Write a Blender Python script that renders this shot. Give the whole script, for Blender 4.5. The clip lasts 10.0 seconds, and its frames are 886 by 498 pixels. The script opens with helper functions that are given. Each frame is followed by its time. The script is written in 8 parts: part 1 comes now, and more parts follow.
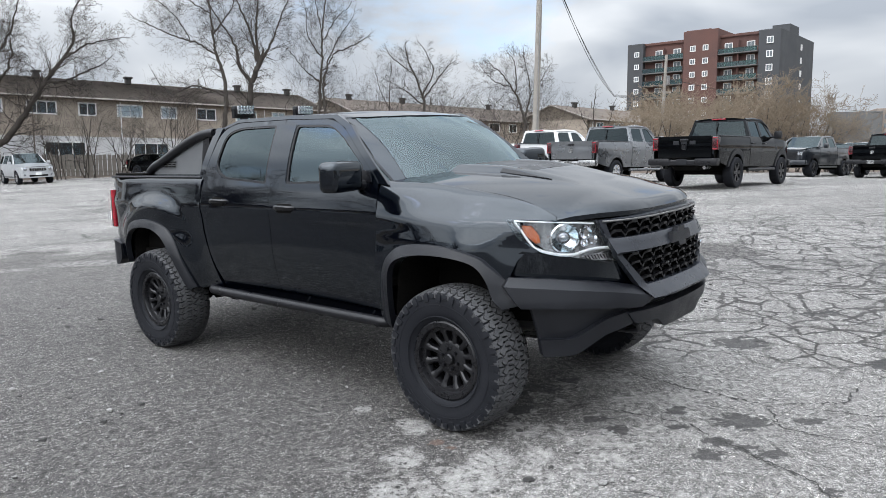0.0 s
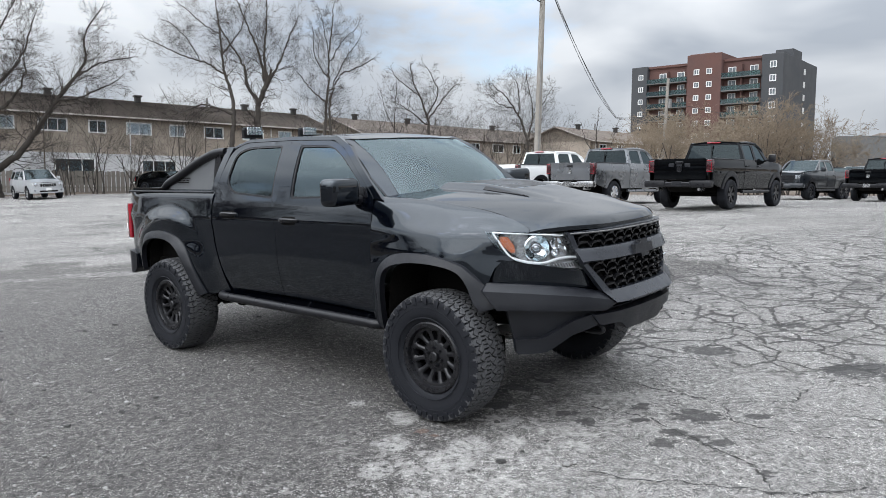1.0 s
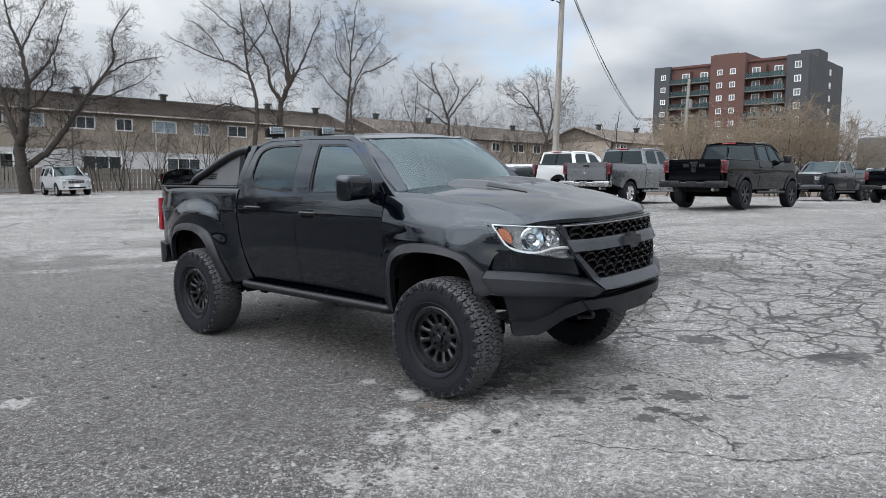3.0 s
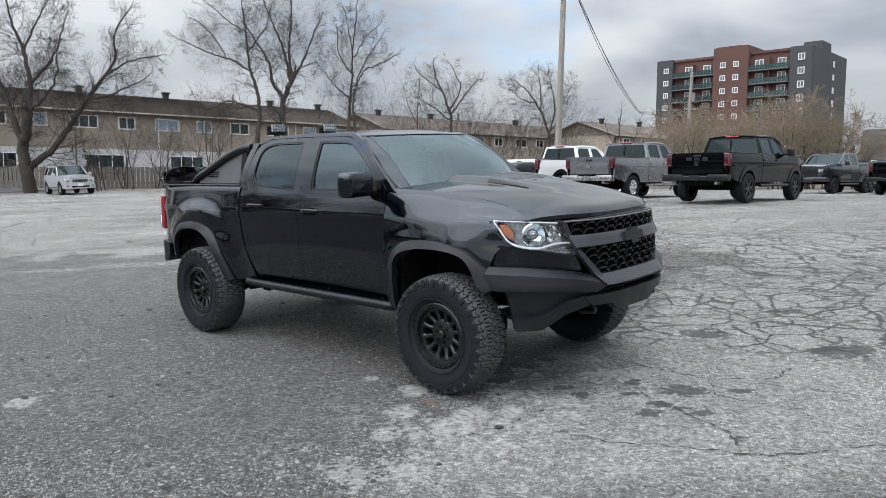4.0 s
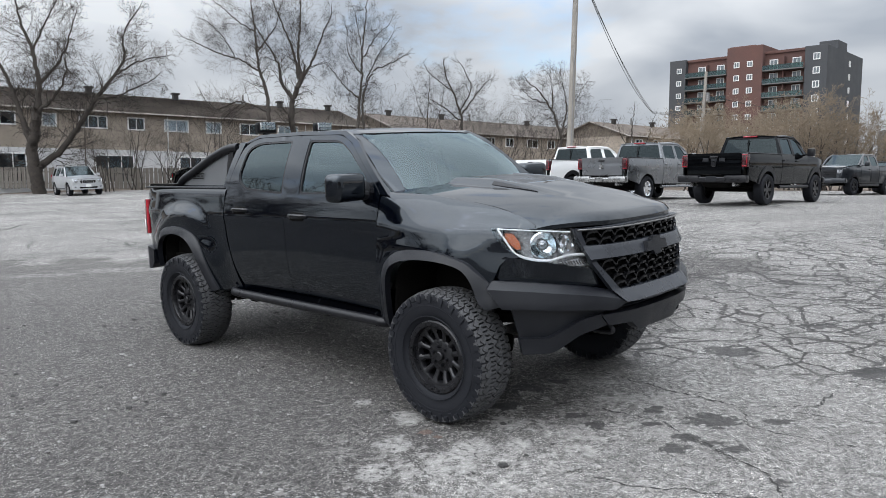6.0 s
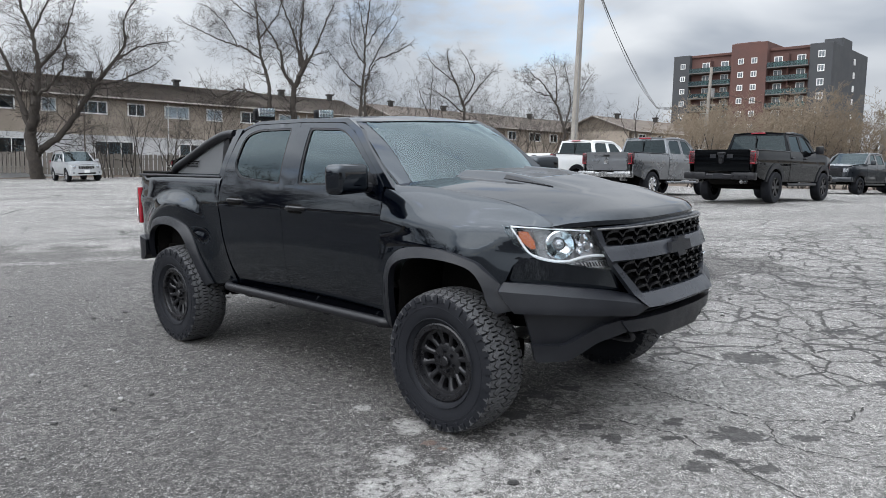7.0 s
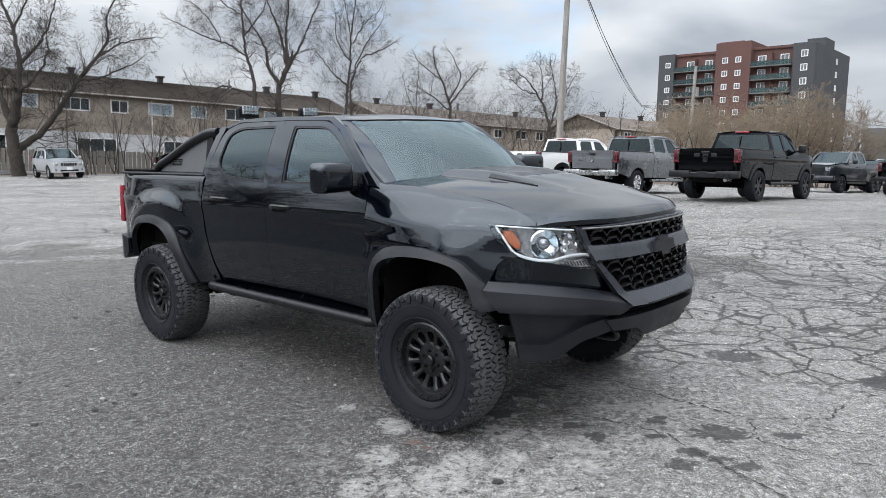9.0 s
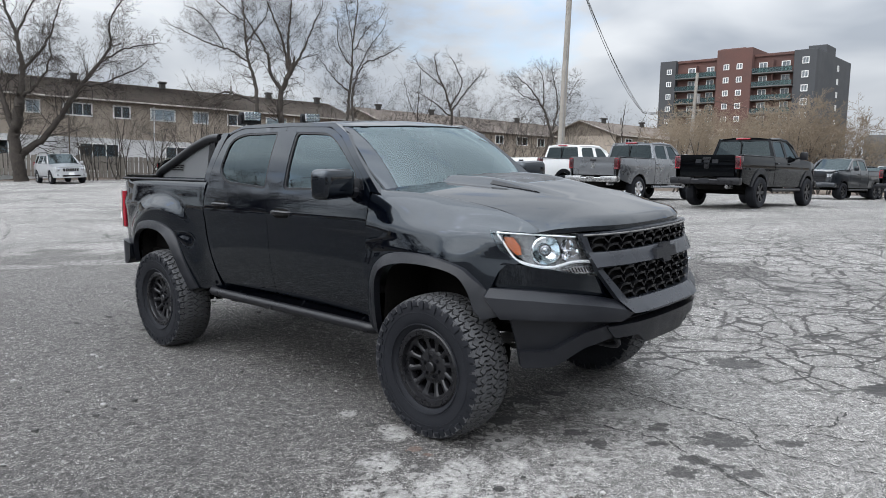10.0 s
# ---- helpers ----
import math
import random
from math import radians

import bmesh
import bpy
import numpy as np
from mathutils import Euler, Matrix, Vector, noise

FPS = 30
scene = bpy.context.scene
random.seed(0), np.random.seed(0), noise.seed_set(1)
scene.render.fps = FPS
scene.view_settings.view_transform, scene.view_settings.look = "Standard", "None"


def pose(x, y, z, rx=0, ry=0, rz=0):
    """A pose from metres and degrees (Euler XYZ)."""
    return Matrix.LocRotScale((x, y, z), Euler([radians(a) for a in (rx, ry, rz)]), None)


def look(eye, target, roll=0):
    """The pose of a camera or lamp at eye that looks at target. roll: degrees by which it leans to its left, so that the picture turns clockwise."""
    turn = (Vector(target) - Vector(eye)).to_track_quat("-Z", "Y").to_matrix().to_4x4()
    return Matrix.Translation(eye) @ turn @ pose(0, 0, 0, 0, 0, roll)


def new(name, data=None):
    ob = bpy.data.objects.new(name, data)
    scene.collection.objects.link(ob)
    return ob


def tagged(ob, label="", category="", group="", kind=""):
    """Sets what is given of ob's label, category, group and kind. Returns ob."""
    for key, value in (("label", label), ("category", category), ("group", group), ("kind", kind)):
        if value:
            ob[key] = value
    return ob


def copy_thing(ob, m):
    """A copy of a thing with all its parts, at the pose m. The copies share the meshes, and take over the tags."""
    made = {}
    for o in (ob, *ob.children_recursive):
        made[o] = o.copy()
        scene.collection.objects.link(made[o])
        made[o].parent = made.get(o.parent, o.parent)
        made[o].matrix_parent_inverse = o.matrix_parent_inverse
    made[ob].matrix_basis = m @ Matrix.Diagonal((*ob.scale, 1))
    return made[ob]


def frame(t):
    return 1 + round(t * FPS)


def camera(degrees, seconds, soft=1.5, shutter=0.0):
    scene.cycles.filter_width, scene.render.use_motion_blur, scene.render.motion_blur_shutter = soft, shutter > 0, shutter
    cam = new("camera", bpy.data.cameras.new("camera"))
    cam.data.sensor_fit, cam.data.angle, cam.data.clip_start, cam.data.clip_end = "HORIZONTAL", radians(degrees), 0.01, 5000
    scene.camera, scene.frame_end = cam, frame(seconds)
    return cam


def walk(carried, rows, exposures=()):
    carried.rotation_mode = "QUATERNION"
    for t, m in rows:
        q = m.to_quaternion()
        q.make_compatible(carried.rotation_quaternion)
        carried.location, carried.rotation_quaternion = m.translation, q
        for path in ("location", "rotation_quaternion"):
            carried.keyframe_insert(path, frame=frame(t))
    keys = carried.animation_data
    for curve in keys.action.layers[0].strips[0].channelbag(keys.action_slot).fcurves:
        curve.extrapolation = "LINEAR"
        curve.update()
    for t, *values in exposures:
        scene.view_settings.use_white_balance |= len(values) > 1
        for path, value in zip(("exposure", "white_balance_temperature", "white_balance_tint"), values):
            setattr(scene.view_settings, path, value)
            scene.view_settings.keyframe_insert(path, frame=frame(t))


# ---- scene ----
cam = camera(62.0, 10.0, soft=0.85)
PATH = [
    (0, (-0.0334, -0.1295, 1.7226), (0.0589, 3.8437, 1.2696), -0.175),
    (0.5, (-0.0632, -0.3978, 1.7387), (0.0321, 3.5813, 1.3414), 0.152),
    (1, (0.0681, -0.6361, 1.7073), (0.1372, 3.3482, 1.3608), 0.387),
    (1.5, (0.1402, -0.7904, 1.7090), (0.1705, 3.1973, 1.3972), 0.691),
    (2, (0.1490, -0.9835, 1.6882), (0.1384, 3.0047, 1.3823), 0.851),
    (2.5, (0.1617, -1.0638, 1.6815), (0.1294, 2.9228, 1.3564), 0.894),
    (4, (0.1874, -1.0838, 1.6908), (0.1266, 2.8982, 1.3167), 0.252),
    (4.5, (0.1869, -1.0724, 1.6874), (0.1163, 2.9101, 1.3196), -0.074),
    (5, (0.1970, -0.9873, 1.6745), (0.1120, 2.9952, 1.3106), -0.289),
    (5.5, (0.2806, -0.7584, 1.7007), (0.1761, 3.2238, 1.3386), -0.188),
    (7, (0.1998, -0.1956, 1.7062), (0.0808, 3.7812, 1.2930), 1.254),
    (7.5, (0.2265, -0.1619, 1.7102), (0.1307, 3.8134, 1.2771), 1.307),
    (8, (0.2261, -0.1722, 1.7103), (0.1562, 3.8032, 1.2728), 1.272),
    (8.5, (0.2126, -0.1806, 1.7091), (0.1626, 3.7952, 1.2733), 1.287),
    (9, (0.2075, -0.1882, 1.7136), (0.1641, 3.7891, 1.2898), 1.365),
    (9.5, (0.2055, -0.1837, 1.7141), (0.1605, 3.7952, 1.3069), 1.452),
    (10, (0.2067, -0.1874, 1.7165), (0.1558, 3.7930, 1.3243), 1.479),
]
walk(cam, [(t, look(eye, target, roll)) for t, eye, target, roll in PATH], [(0.0, -0.07), (1.0, -0.16), (2.5, -0.30), (5.5, -0.29), (7.0, -0.22), (10.0, -0.18)])

# ---------------------------------------------------------------- world and light
world = bpy.data.worlds.new("world")
scene.world = world
world.use_nodes = True
SUN_ELEV, SUN_AZ = radians(48), radians(225)


def build_sky():
    nt = world.node_tree
    nt.nodes.clear()
    n, link = nt.nodes.new, nt.links.new
    out = n("ShaderNodeOutputWorld")
    bg = n("ShaderNodeBackground")
    sky = n("ShaderNodeTexSky")
    sky.sky_type, sky.sun_disc = "NISHITA", False
    sky.sun_elevation, sky.sun_rotation = SUN_ELEV, SUN_AZ
    sky.air_density, sky.dust_density = 1.0, 2.0
    co = n("ShaderNodeTexCoord")
    sep = n("ShaderNodeSeparateXYZ")
    link(co.outputs["Generated"], sep.inputs[0])
    up = n("ShaderNodeMath"); up.operation = "MAXIMUM"; up.inputs[1].default_value = 0.0
    link(sep.outputs[2], up.inputs[0])
    # billows: seen flatter the lower they stand
    mp = n("ShaderNodeMapping")
    mp.inputs["Location"].default_value = (3.1, 1.7, 0.6)
    mp.inputs["Scale"].default_value = (1.0, 1.0, 2.3)
    link(co.outputs["Generated"], mp.inputs[0])
    cover = n("ShaderNodeTexNoise")
    cover.inputs["Scale"].default_value, cover.inputs["Detail"].default_value = 3.6, 8.0
    cover.inputs["Roughness"].default_value = 0.55
    link(mp.outputs[0], cover.inputs["Vector"])
    shade = n("ShaderNodeTexNoise")
    shade.inputs["Scale"].default_value, shade.inputs["Detail"].default_value, shade.inputs["Roughness"].default_value = 4.2, 4.0, 0.42
    shade.inputs["Distortion"].default_value = 0.35
    link(mp.outputs[0], shade.inputs["Vector"])
    # a ragged opening over the houses
    gap = n("ShaderNodeVectorMath"); gap.operation = "DISTANCE"
    gap.inputs[1].default_value = (0.085, 0.96, 0.255)
    link(co.outputs["Generated"], gap.inputs[0])
    thin = n("ShaderNodeMapRange")
    thin.inputs[1].default_value, thin.inputs[2].default_value, thin.inputs[3].default_value, thin.inputs[4].default_value = 0.03, 0.13, -0.15, 0.0
    link(gap.outputs["Value"], thin.inputs[0])
    cov = n("ShaderNodeMath"); cov.operation = "ADD"
    link(cover.outputs[0], cov.inputs[0]); link(thin.outputs[0], cov.inputs[1])
    r1 = n("ShaderNodeValToRGB")
    r1.color_ramp.elements[0].position, r1.color_ramp.elements[1].position = 0.25, 0.41
    link(cov.outputs[0], r1.inputs[0])
    r2 = n("ShaderNodeValToRGB")
    r2.color_ramp.elements[0].position, r2.color_ramp.elements[1].position = 0.34, 0.62
    r2.color_ramp.elements[0].color = (0.50, 0.555, 0.635, 1)
    r2.color_ramp.elements[1].color = (0.90, 0.945, 1.0, 1)
    link(shade.outputs[0], r2.inputs[0])
    sc = n("ShaderNodeMixRGB"); sc.blend_type = "MULTIPLY"; sc.inputs[0].default_value = 1.0
    sc.inputs[2].default_value = (0.24, 0.24, 0.24, 1)
    link(sky.outputs[0], sc.inputs[1])
    mix = n("ShaderNodeMixRGB")
    # the deck is evener overhead
    even = n("ShaderNodeMapRange")
    even.inputs[1].default_value, even.inputs[2].default_value, even.inputs[3].default_value, even.inputs[4].default_value = 0.30, 0.55, 0.0, 0.8
    link(up.outputs[0], even.inputs[0])
    deck = n("ShaderNodeMixRGB")
    deck.inputs[2].default_value = (0.73, 0.775, 0.84, 1)
    link(even.outputs[0], deck.inputs[0]); link(r2.outputs[0], deck.inputs[1])
    link(r1.outputs[0], mix.inputs[0]); link(sc.outputs[0], mix.inputs[1]); link(deck.outputs[0], mix.inputs[2])
    link(mix.outputs[0], bg.inputs[0])
    # an overcast sky is brightest overhead
    gain = n("ShaderNodeMath"); gain.operation = "MULTIPLY_ADD"
    gain.inputs[1].default_value, gain.inputs[2].default_value = 1.95, 0.71
    link(up.outputs[0], gain.inputs[0])
    # and towards the veiled sun
    dot = n("ShaderNodeVectorMath"); dot.operation = "DOT_PRODUCT"
    dot.inputs[1].default_value = (math.sin(SUN_AZ) * math.cos(SUN_ELEV), math.cos(SUN_AZ) * math.cos(SUN_ELEV), math.sin(SUN_ELEV))
    link(co.outputs["Generated"], dot.inputs[0])
    pos = n("ShaderNodeMath"); pos.operation = "MAXIMUM"; pos.inputs[1].default_value = 0.0
    link(dot.outputs["Value"], pos.inputs[0])
    cub = n("ShaderNodeMath"); cub.operation = "POWER"; cub.inputs[1].default_value = 1.5
    link(pos.outputs[0], cub.inputs[0])
    glow = n("ShaderNodeMath"); glow.operation = "MULTIPLY_ADD"
    glow.inputs[1].default_value, glow.inputs[2].default_value = 1.5, 1.0
    link(cub.outputs[0], glow.inputs[0])
    tot = n("ShaderNodeMath"); tot.operation = "MULTIPLY"
    link(gain.outputs[0], tot.inputs[0]); link(glow.outputs[0], tot.inputs[1])
    link(tot.outputs[0], bg.inputs[1])
    link(bg.outputs[0], out.inputs[0])


build_sky()
sun = new("sun", bpy.data.lights.new("sun", "SUN"))
sun.data.energy, sun.data.angle, sun.data.color = 1.1, radians(75), (1.0, 0.97, 0.93)
sun.matrix_world = look((0, 0, 60), Vector((0, 0, 60)) - Vector((math.sin(SUN_AZ) * math.cos(SUN_ELEV), math.cos(SUN_AZ) * math.cos(SUN_ELEV), math.sin(SUN_ELEV))))


# ---------------------------------------------------------------- materials
def node_mat(name):
    m = bpy.data.materials.new(name)
    m.use_nodes = True
    nt = m.node_tree
    return m, nt, nt.nodes["Principled BSDF"]


def noise_node(nt, scale, detail=4.0, rough=0.55, vec=None):
    n = nt.nodes.new("ShaderNodeTexNoise")
    n.inputs["Scale"].default_value, n.inputs["Detail"].default_value, n.inputs["Roughness"].default_value = scale, detail, rough
    if vec is not None:
        nt.links.new(vec, n.inputs["Vector"])
    return n


def ramp_node(nt, fac, stops):
    r = nt.nodes.new("ShaderNodeValToRGB")
    e = r.color_ramp.elements
    while len(e) < len(stops):
        e.new(0.5)
    for el, (p, c) in zip(e, stops):
        el.position = p
        el.color = (*c, 1) if len(c) == 3 else c
    nt.links.new(fac, r.inputs[0])
    return r


def mix_node(nt, fac, a, b, mode="MIX"):
    m = nt.nodes.new("ShaderNodeMixRGB")
    m.blend_type = mode
    for i, v in enumerate((fac, a, b)):
        if isinstance(v, (int, float)):
            m.inputs[i].default_value = v
        elif isinstance(v, tuple):
            m.inputs[i].default_value = (*v, 1)
        else:
            nt.links.new(v, m.inputs[i])
    return m


def surface(name, dark, light, rough=0.6, metal=0.0, scale=6.0, fine=60.0, bump=0.05, coat=0.0, spread=0.12, ior=1.5):
    """A worn surface: blotches and grain between two colours, with fine relief and uneven gloss."""
    m, nt, p = node_mat(name)
    co = nt.nodes.new("ShaderNodeTexCoord").outputs["Object"]
    a, b = noise_node(nt, scale, 5, 0.6, co), noise_node(nt, fine, 3, 0.6, co)
    s = mix_node(nt, 0.4, a.outputs[0], b.outputs[0])
    r = ramp_node(nt, s.outputs[0], [(0.36, dark), (0.64, light)])
    nt.links.new(r.outputs[0], p.inputs["Base Color"])
    rr = ramp_node(nt, a.outputs[0], [(0.3, (max(rough - spread, 0.02),) * 3), (0.7, (min(rough + spread, 1.0),) * 3)])
    nt.links.new(rr.outputs[0], p.inputs["Roughness"])
    p.inputs["Metallic"].default_value, p.inputs["Coat Weight"].default_value, p.inputs["IOR"].default_value = metal, coat, ior
    p.inputs["Coat Roughness"].default_value = 0.03
    if bump:
        bn = nt.nodes.new("ShaderNodeBump")
        bn.inputs["Strength"].default_value, bn.inputs["Distance"].default_value = bump, 0.01
        nt.links.new(b.outputs[0], bn.inputs["Height"])
        nt.links.new(bn.outputs[0], p.inputs["Normal"])
    return m


def glass(name, tint=(0.9, 0.95, 0.95), clear=0.75, ior=2.1):
    """A thin pane: lets part of the light through and mirrors the sky by the pane's own Fresnel."""
    m, nt, p = node_mat(name)
    nt.nodes.remove(p)
    n, link = nt.nodes.new, nt.links.new
    t, g, mx, fr = n("ShaderNodeBsdfTransparent"), n("ShaderNodeBsdfGlossy"), n("ShaderNodeMixShader"), n("ShaderNodeFresnel")
    t.inputs[0].default_value = (*[c * clear for c in tint], 1)
    g.inputs["Roughness"].default_value = 0.01
    g.inputs[0].default_value = (0.78, 0.95, 1.0, 1)
    fr.inputs[0].default_value = ior
    link(fr.outputs[0], mx.inputs[0]); link(t.outputs[0], mx.inputs[1]); link(g.outputs[0], mx.inputs[2])
    link(mx.outputs[0], nt.nodes["Material Output"].inputs[0])
    return m


def paint(name, colour, metal=0.0, rough=0.18, flake=0.06, dust=0.0, ior=1.5, coat=1.0):
    m, nt, p = node_mat(name)
    co = nt.nodes.new("ShaderNodeTexCoord").outputs["Object"]
    big, small = noise_node(nt, 2.2, 5, 0.6, co), noise_node(nt, 900.0, 2, 0.5, co)
    c2 = tuple(min(1, c * (1 + flake) + 0.0003) for c in colour)
    r = ramp_node(nt, small.outputs[0], [(0.4, colour), (0.6, c2)])
    d = ramp_node(nt, big.outputs[0], [(0.45, (0, 0, 0)), (0.75, (dust, dust, dust))])
    mx = mix_node(nt, d.outputs[0], r.outputs[0], (0.16, 0.155, 0.145))
    nt.links.new(mx.outputs[0], p.inputs["Base Color"])
    rr = ramp_node(nt, big.outputs[0], [(0.3, (rough,) * 3), (0.75, (rough * 1.6 + 0.02,) * 3)])
    nt.links.new(rr.outputs[0], p.inputs["Roughness"])
    p.inputs["Metallic"].default_value, p.inputs["Coat Weight"].default_value, p.inputs["Coat Roughness"].default_value = metal, coat, 0.015
    p.inputs["Coat IOR"].default_value = ior
    p.inputs["Specular IOR Level"].default_value = 0.5 * min(1.0, metal * 2)
    if coat == 0.0:
        p.inputs["IOR"].default_value, p.inputs["Specular IOR Level"].default_value = ior, 0.5
        p.inputs["Specular Tint"].default_value = (0.84, 0.925, 1.0, 1)
    bn = nt.nodes.new("ShaderNodeBump")
    bn.inputs["Strength"].default_value, bn.inputs["Distance"].default_value = 0.012, 0.004
    nt.links.new(noise_node(nt, 5.0, 2, 0.5, co).outputs[0], bn.inputs["Height"])
    nt.links.new(bn.outputs[0], p.inputs["Coat Normal" if coat else "Normal"])
    return m


M_BLACK = paint("black_paint", (0.0004, 0.0008, 0.0022), rough=0.025, dust=0.002, ior=1.66, coat=0.0)
M_BLACK_WORN = paint("worn_black_paint", (0.0008, 0.0009, 0.0013), rough=0.04, dust=0.002, ior=1.30, coat=0.0)
M_PLASTIC = surface("black_plastic", (0.0050, 0.0056, 0.0080), (0.0088, 0.0098, 0.0130), 0.40, scale=5, fine=220, bump=0.12)
M_PLASTIC.node_tree.nodes["Principled BSDF"].inputs["Specular IOR Level"].default_value = 0.36
M_SATIN = surface("satin_black", (0.005, 0.005, 0.0065), (0.009, 0.009, 0.011), 0.34, scale=8, fine=200, bump=0.04)
M_SATIN.node_tree.nodes["Principled BSDF"].inputs["Specular IOR Level"].default_value = 0.35
M_DEEP = surface("underbody_black", (0.004, 0.004, 0.004), (0.011, 0.010, 0.009), 0.9, scale=7, fine=60, bump=0.2)
M_DEEP.node_tree.nodes["Principled BSDF"].inputs["Specular IOR Level"].default_value = 0.08
M_RUBBER = surface("tyre_rubber", (0.0072, 0.0080, 0.0108), (0.0140, 0.0150, 0.0186), 0.7, scale=9, fine=90, bump=0.15)
M_RUBBER.node_tree.nodes["Principled BSDF"].inputs["Specular IOR Level"].default_value = 0.2
M_TREAD = surface("tread_rubber", (0.034, 0.0345, 0.037), (0.070, 0.0705, 0.073), 0.85, scale=14, fine=80, bump=0.2)
M_RIM = surface("rim_black", (0.007, 0.007, 0.0085), (0.014, 0.014, 0.016), 0.30, metal=0.2, scale=10, fine=160, bump=0.04)
M_GRILLE = surface("grille_black", (0.003, 0.003, 0.0035), (0.006, 0.006, 0.007), 0.24, scale=10, fine=160, bump=0.04)
M_FRAME = surface("satin_charcoal", (0.014, 0.0158, 0.0205), (0.023, 0.0258, 0.0325), 0.30, scale=8, fine=200, bump=0.04)
M_CHROME = surface("chrome", (0.75, 0.76, 0.78), (0.85, 0.86, 0.88), 0.12, metal=1.0, scale=12, fine=60, bump=0.01, spread=0.05)
M_STEEL = surface("worn_steel", (0.16, 0.16, 0.16), (0.34, 0.33, 0.32), 0.45, metal=0.9, scale=12, fine=80, bump=0.08)
M_REFLECT = surface("lamp_reflector", (0.38, 0.39, 0.41), (0.60, 0.61, 0.63), 0.16, metal=0.9, scale=20, fine=60, bump=0.03)
M_BOWL = surface("grey_lamp_bowl", (0.20, 0.205, 0.212), (0.36, 0.366, 0.375), 0.25, metal=0.5, scale=20, fine=60, bump=0.02)
M_WHITE_STRIP = surface("lamp_strip", (0.75, 0.76, 0.78), (0.86, 0.87, 0.88), 0.3, scale=10, fine=60, bump=0.0)
M_AMBER = surface("amber_lens", (0.30, 0.062, 0.012), (0.44, 0.105, 0.02), 0.18, scale=30, fine=90, bump=0.1, coat=1.0)
M_RED = surface("red_lens", (0.19, 0.006, 0.014), (0.30, 0.012, 0.022), 0.14, scale=14, fine=70, bump=0.05, coat=1.0)
M_RED_DARK = surface("dark_red_lens", (0.020, 0.002, 0.004), (0.046, 0.004, 0.007), 0.25, scale=14, fine=70, bump=0.05, coat=0.4)
M_GLASS = glass("windscreen_glass", (0.78, 0.93, 0.92), 0.78, 1.85)
M_TINT = glass("tinted_glass", (0.6, 0.66, 0.68), 0.16, 1.6)
M_FRONT_TINT = glass("front_door_glass", (0.72, 0.85, 0.84), 0.42, 1.9)
M_LENS = glass("clear_lens", (1, 1, 1), 0.97, 1.45)
M_SAIL = surface("grey_panel", (0.10, 0.105, 0.11), (0.14, 0.145, 0.15), 0.42, metal=0.2, scale=6, fine=150, bump=0.05)
M_SEAT = surface("dark_cloth", (0.02, 0.02, 0.022), (0.045, 0.045, 0.048), 0.85, scale=12, fine=180, bump=0.1)


# ---------------------------------------------------------------- mesh tools
def part(name, bm, material, parent=None, label="", sharp=32, m=None):
    """Links a bmesh as ONE mesh object, under a thing or a part."""
    me = bpy.data.meshes.new(name)
    bmesh.ops.recalc_face_normals(bm, faces=bm.faces) if m == "recalc" else None
    bm.to_mesh(me)
    bm.free()
    me.shade_smooth()
    me.set_sharp_from_angle(angle=radians(sharp))
    me.materials.append(material)
    ob = new(name, me)
    if parent is not None:
        ob.parent = parent
    if label:
        ob["label"] = label
    return ob


def thing(name, at, label, category, group="", kind=""):
    ob = new(name)
    ob.empty_display_size = 0.2
    ob.matrix_world = at
    return tagged(ob, label, category, group, kind)


def add_box(bm, c, s, bevel=0.0, m=None, seg=1):
    r = bmesh.ops.create_cube(bm, size=1.0)
    vs = r["verts"]
    bmesh.ops.scale(bm, vec=s, verts=vs)
    bmesh.ops.translate(bm, vec=c, verts=vs)
    if bevel:
        es = list({e for v in vs for e in v.link_edges})
        vs = list({v for f in bmesh.ops.bevel(bm, geom=es, offset=bevel, segments=seg, affect="EDGES", profile=0.6)["faces"] for v in f.verts} | {v for v in vs if v.is_valid})
    if m is not None:
        bmesh.ops.transform(bm, matrix=m, verts=vs)
    return vs


def box(c, s, bevel=0.0, m=None, seg=1):
    bm = bmesh.new()
    add_box(bm, c, s, bevel, m, seg)
    return bm


def add_ring_faces(bm, a, b, closed=True):
    n = len(a)
    for i in range(n if closed else n - 1):
        j = (i + 1) % n
        try:
            bm.faces.new((a[i], a[j], b[j], b[i]))
        except ValueError:
            pass


def add_tube(bm, pts, radius, sides=10, caps=True):
    """A round bar through pts; radius: one number or one per point."""
    pts = [Vector(p) for p in pts]
    rad = radius if isinstance(radius, (list, tuple)) else [radius] * len(pts)
    rings, nrm = [], None
    for i, p in enumerate(pts):
        d = (pts[min(i + 1, len(pts) - 1)] - pts[max(i - 1, 0)]).normalized()
        if nrm is None:
            nrm = d.orthogonal().normalized()
        nrm = (nrm - d * nrm.dot(d)).normalized()
        bi = d.cross(nrm)
        rings.append([bm.verts.new(p + (nrm * math.cos(2 * math.pi * k / sides) + bi * math.sin(2 * math.pi * k / sides)) * rad[i]) for k in range(sides)])
    for a, b in zip(rings, rings[1:]):
        add_ring_faces(bm, a, b)
    if caps:
        bm.faces.new(rings[0][::-1])
        bm.faces.new(rings[-1])


def tube(pts, radius, sides=10):
    bm = bmesh.new()
    add_tube(bm, pts, radius, sides)
    return bm


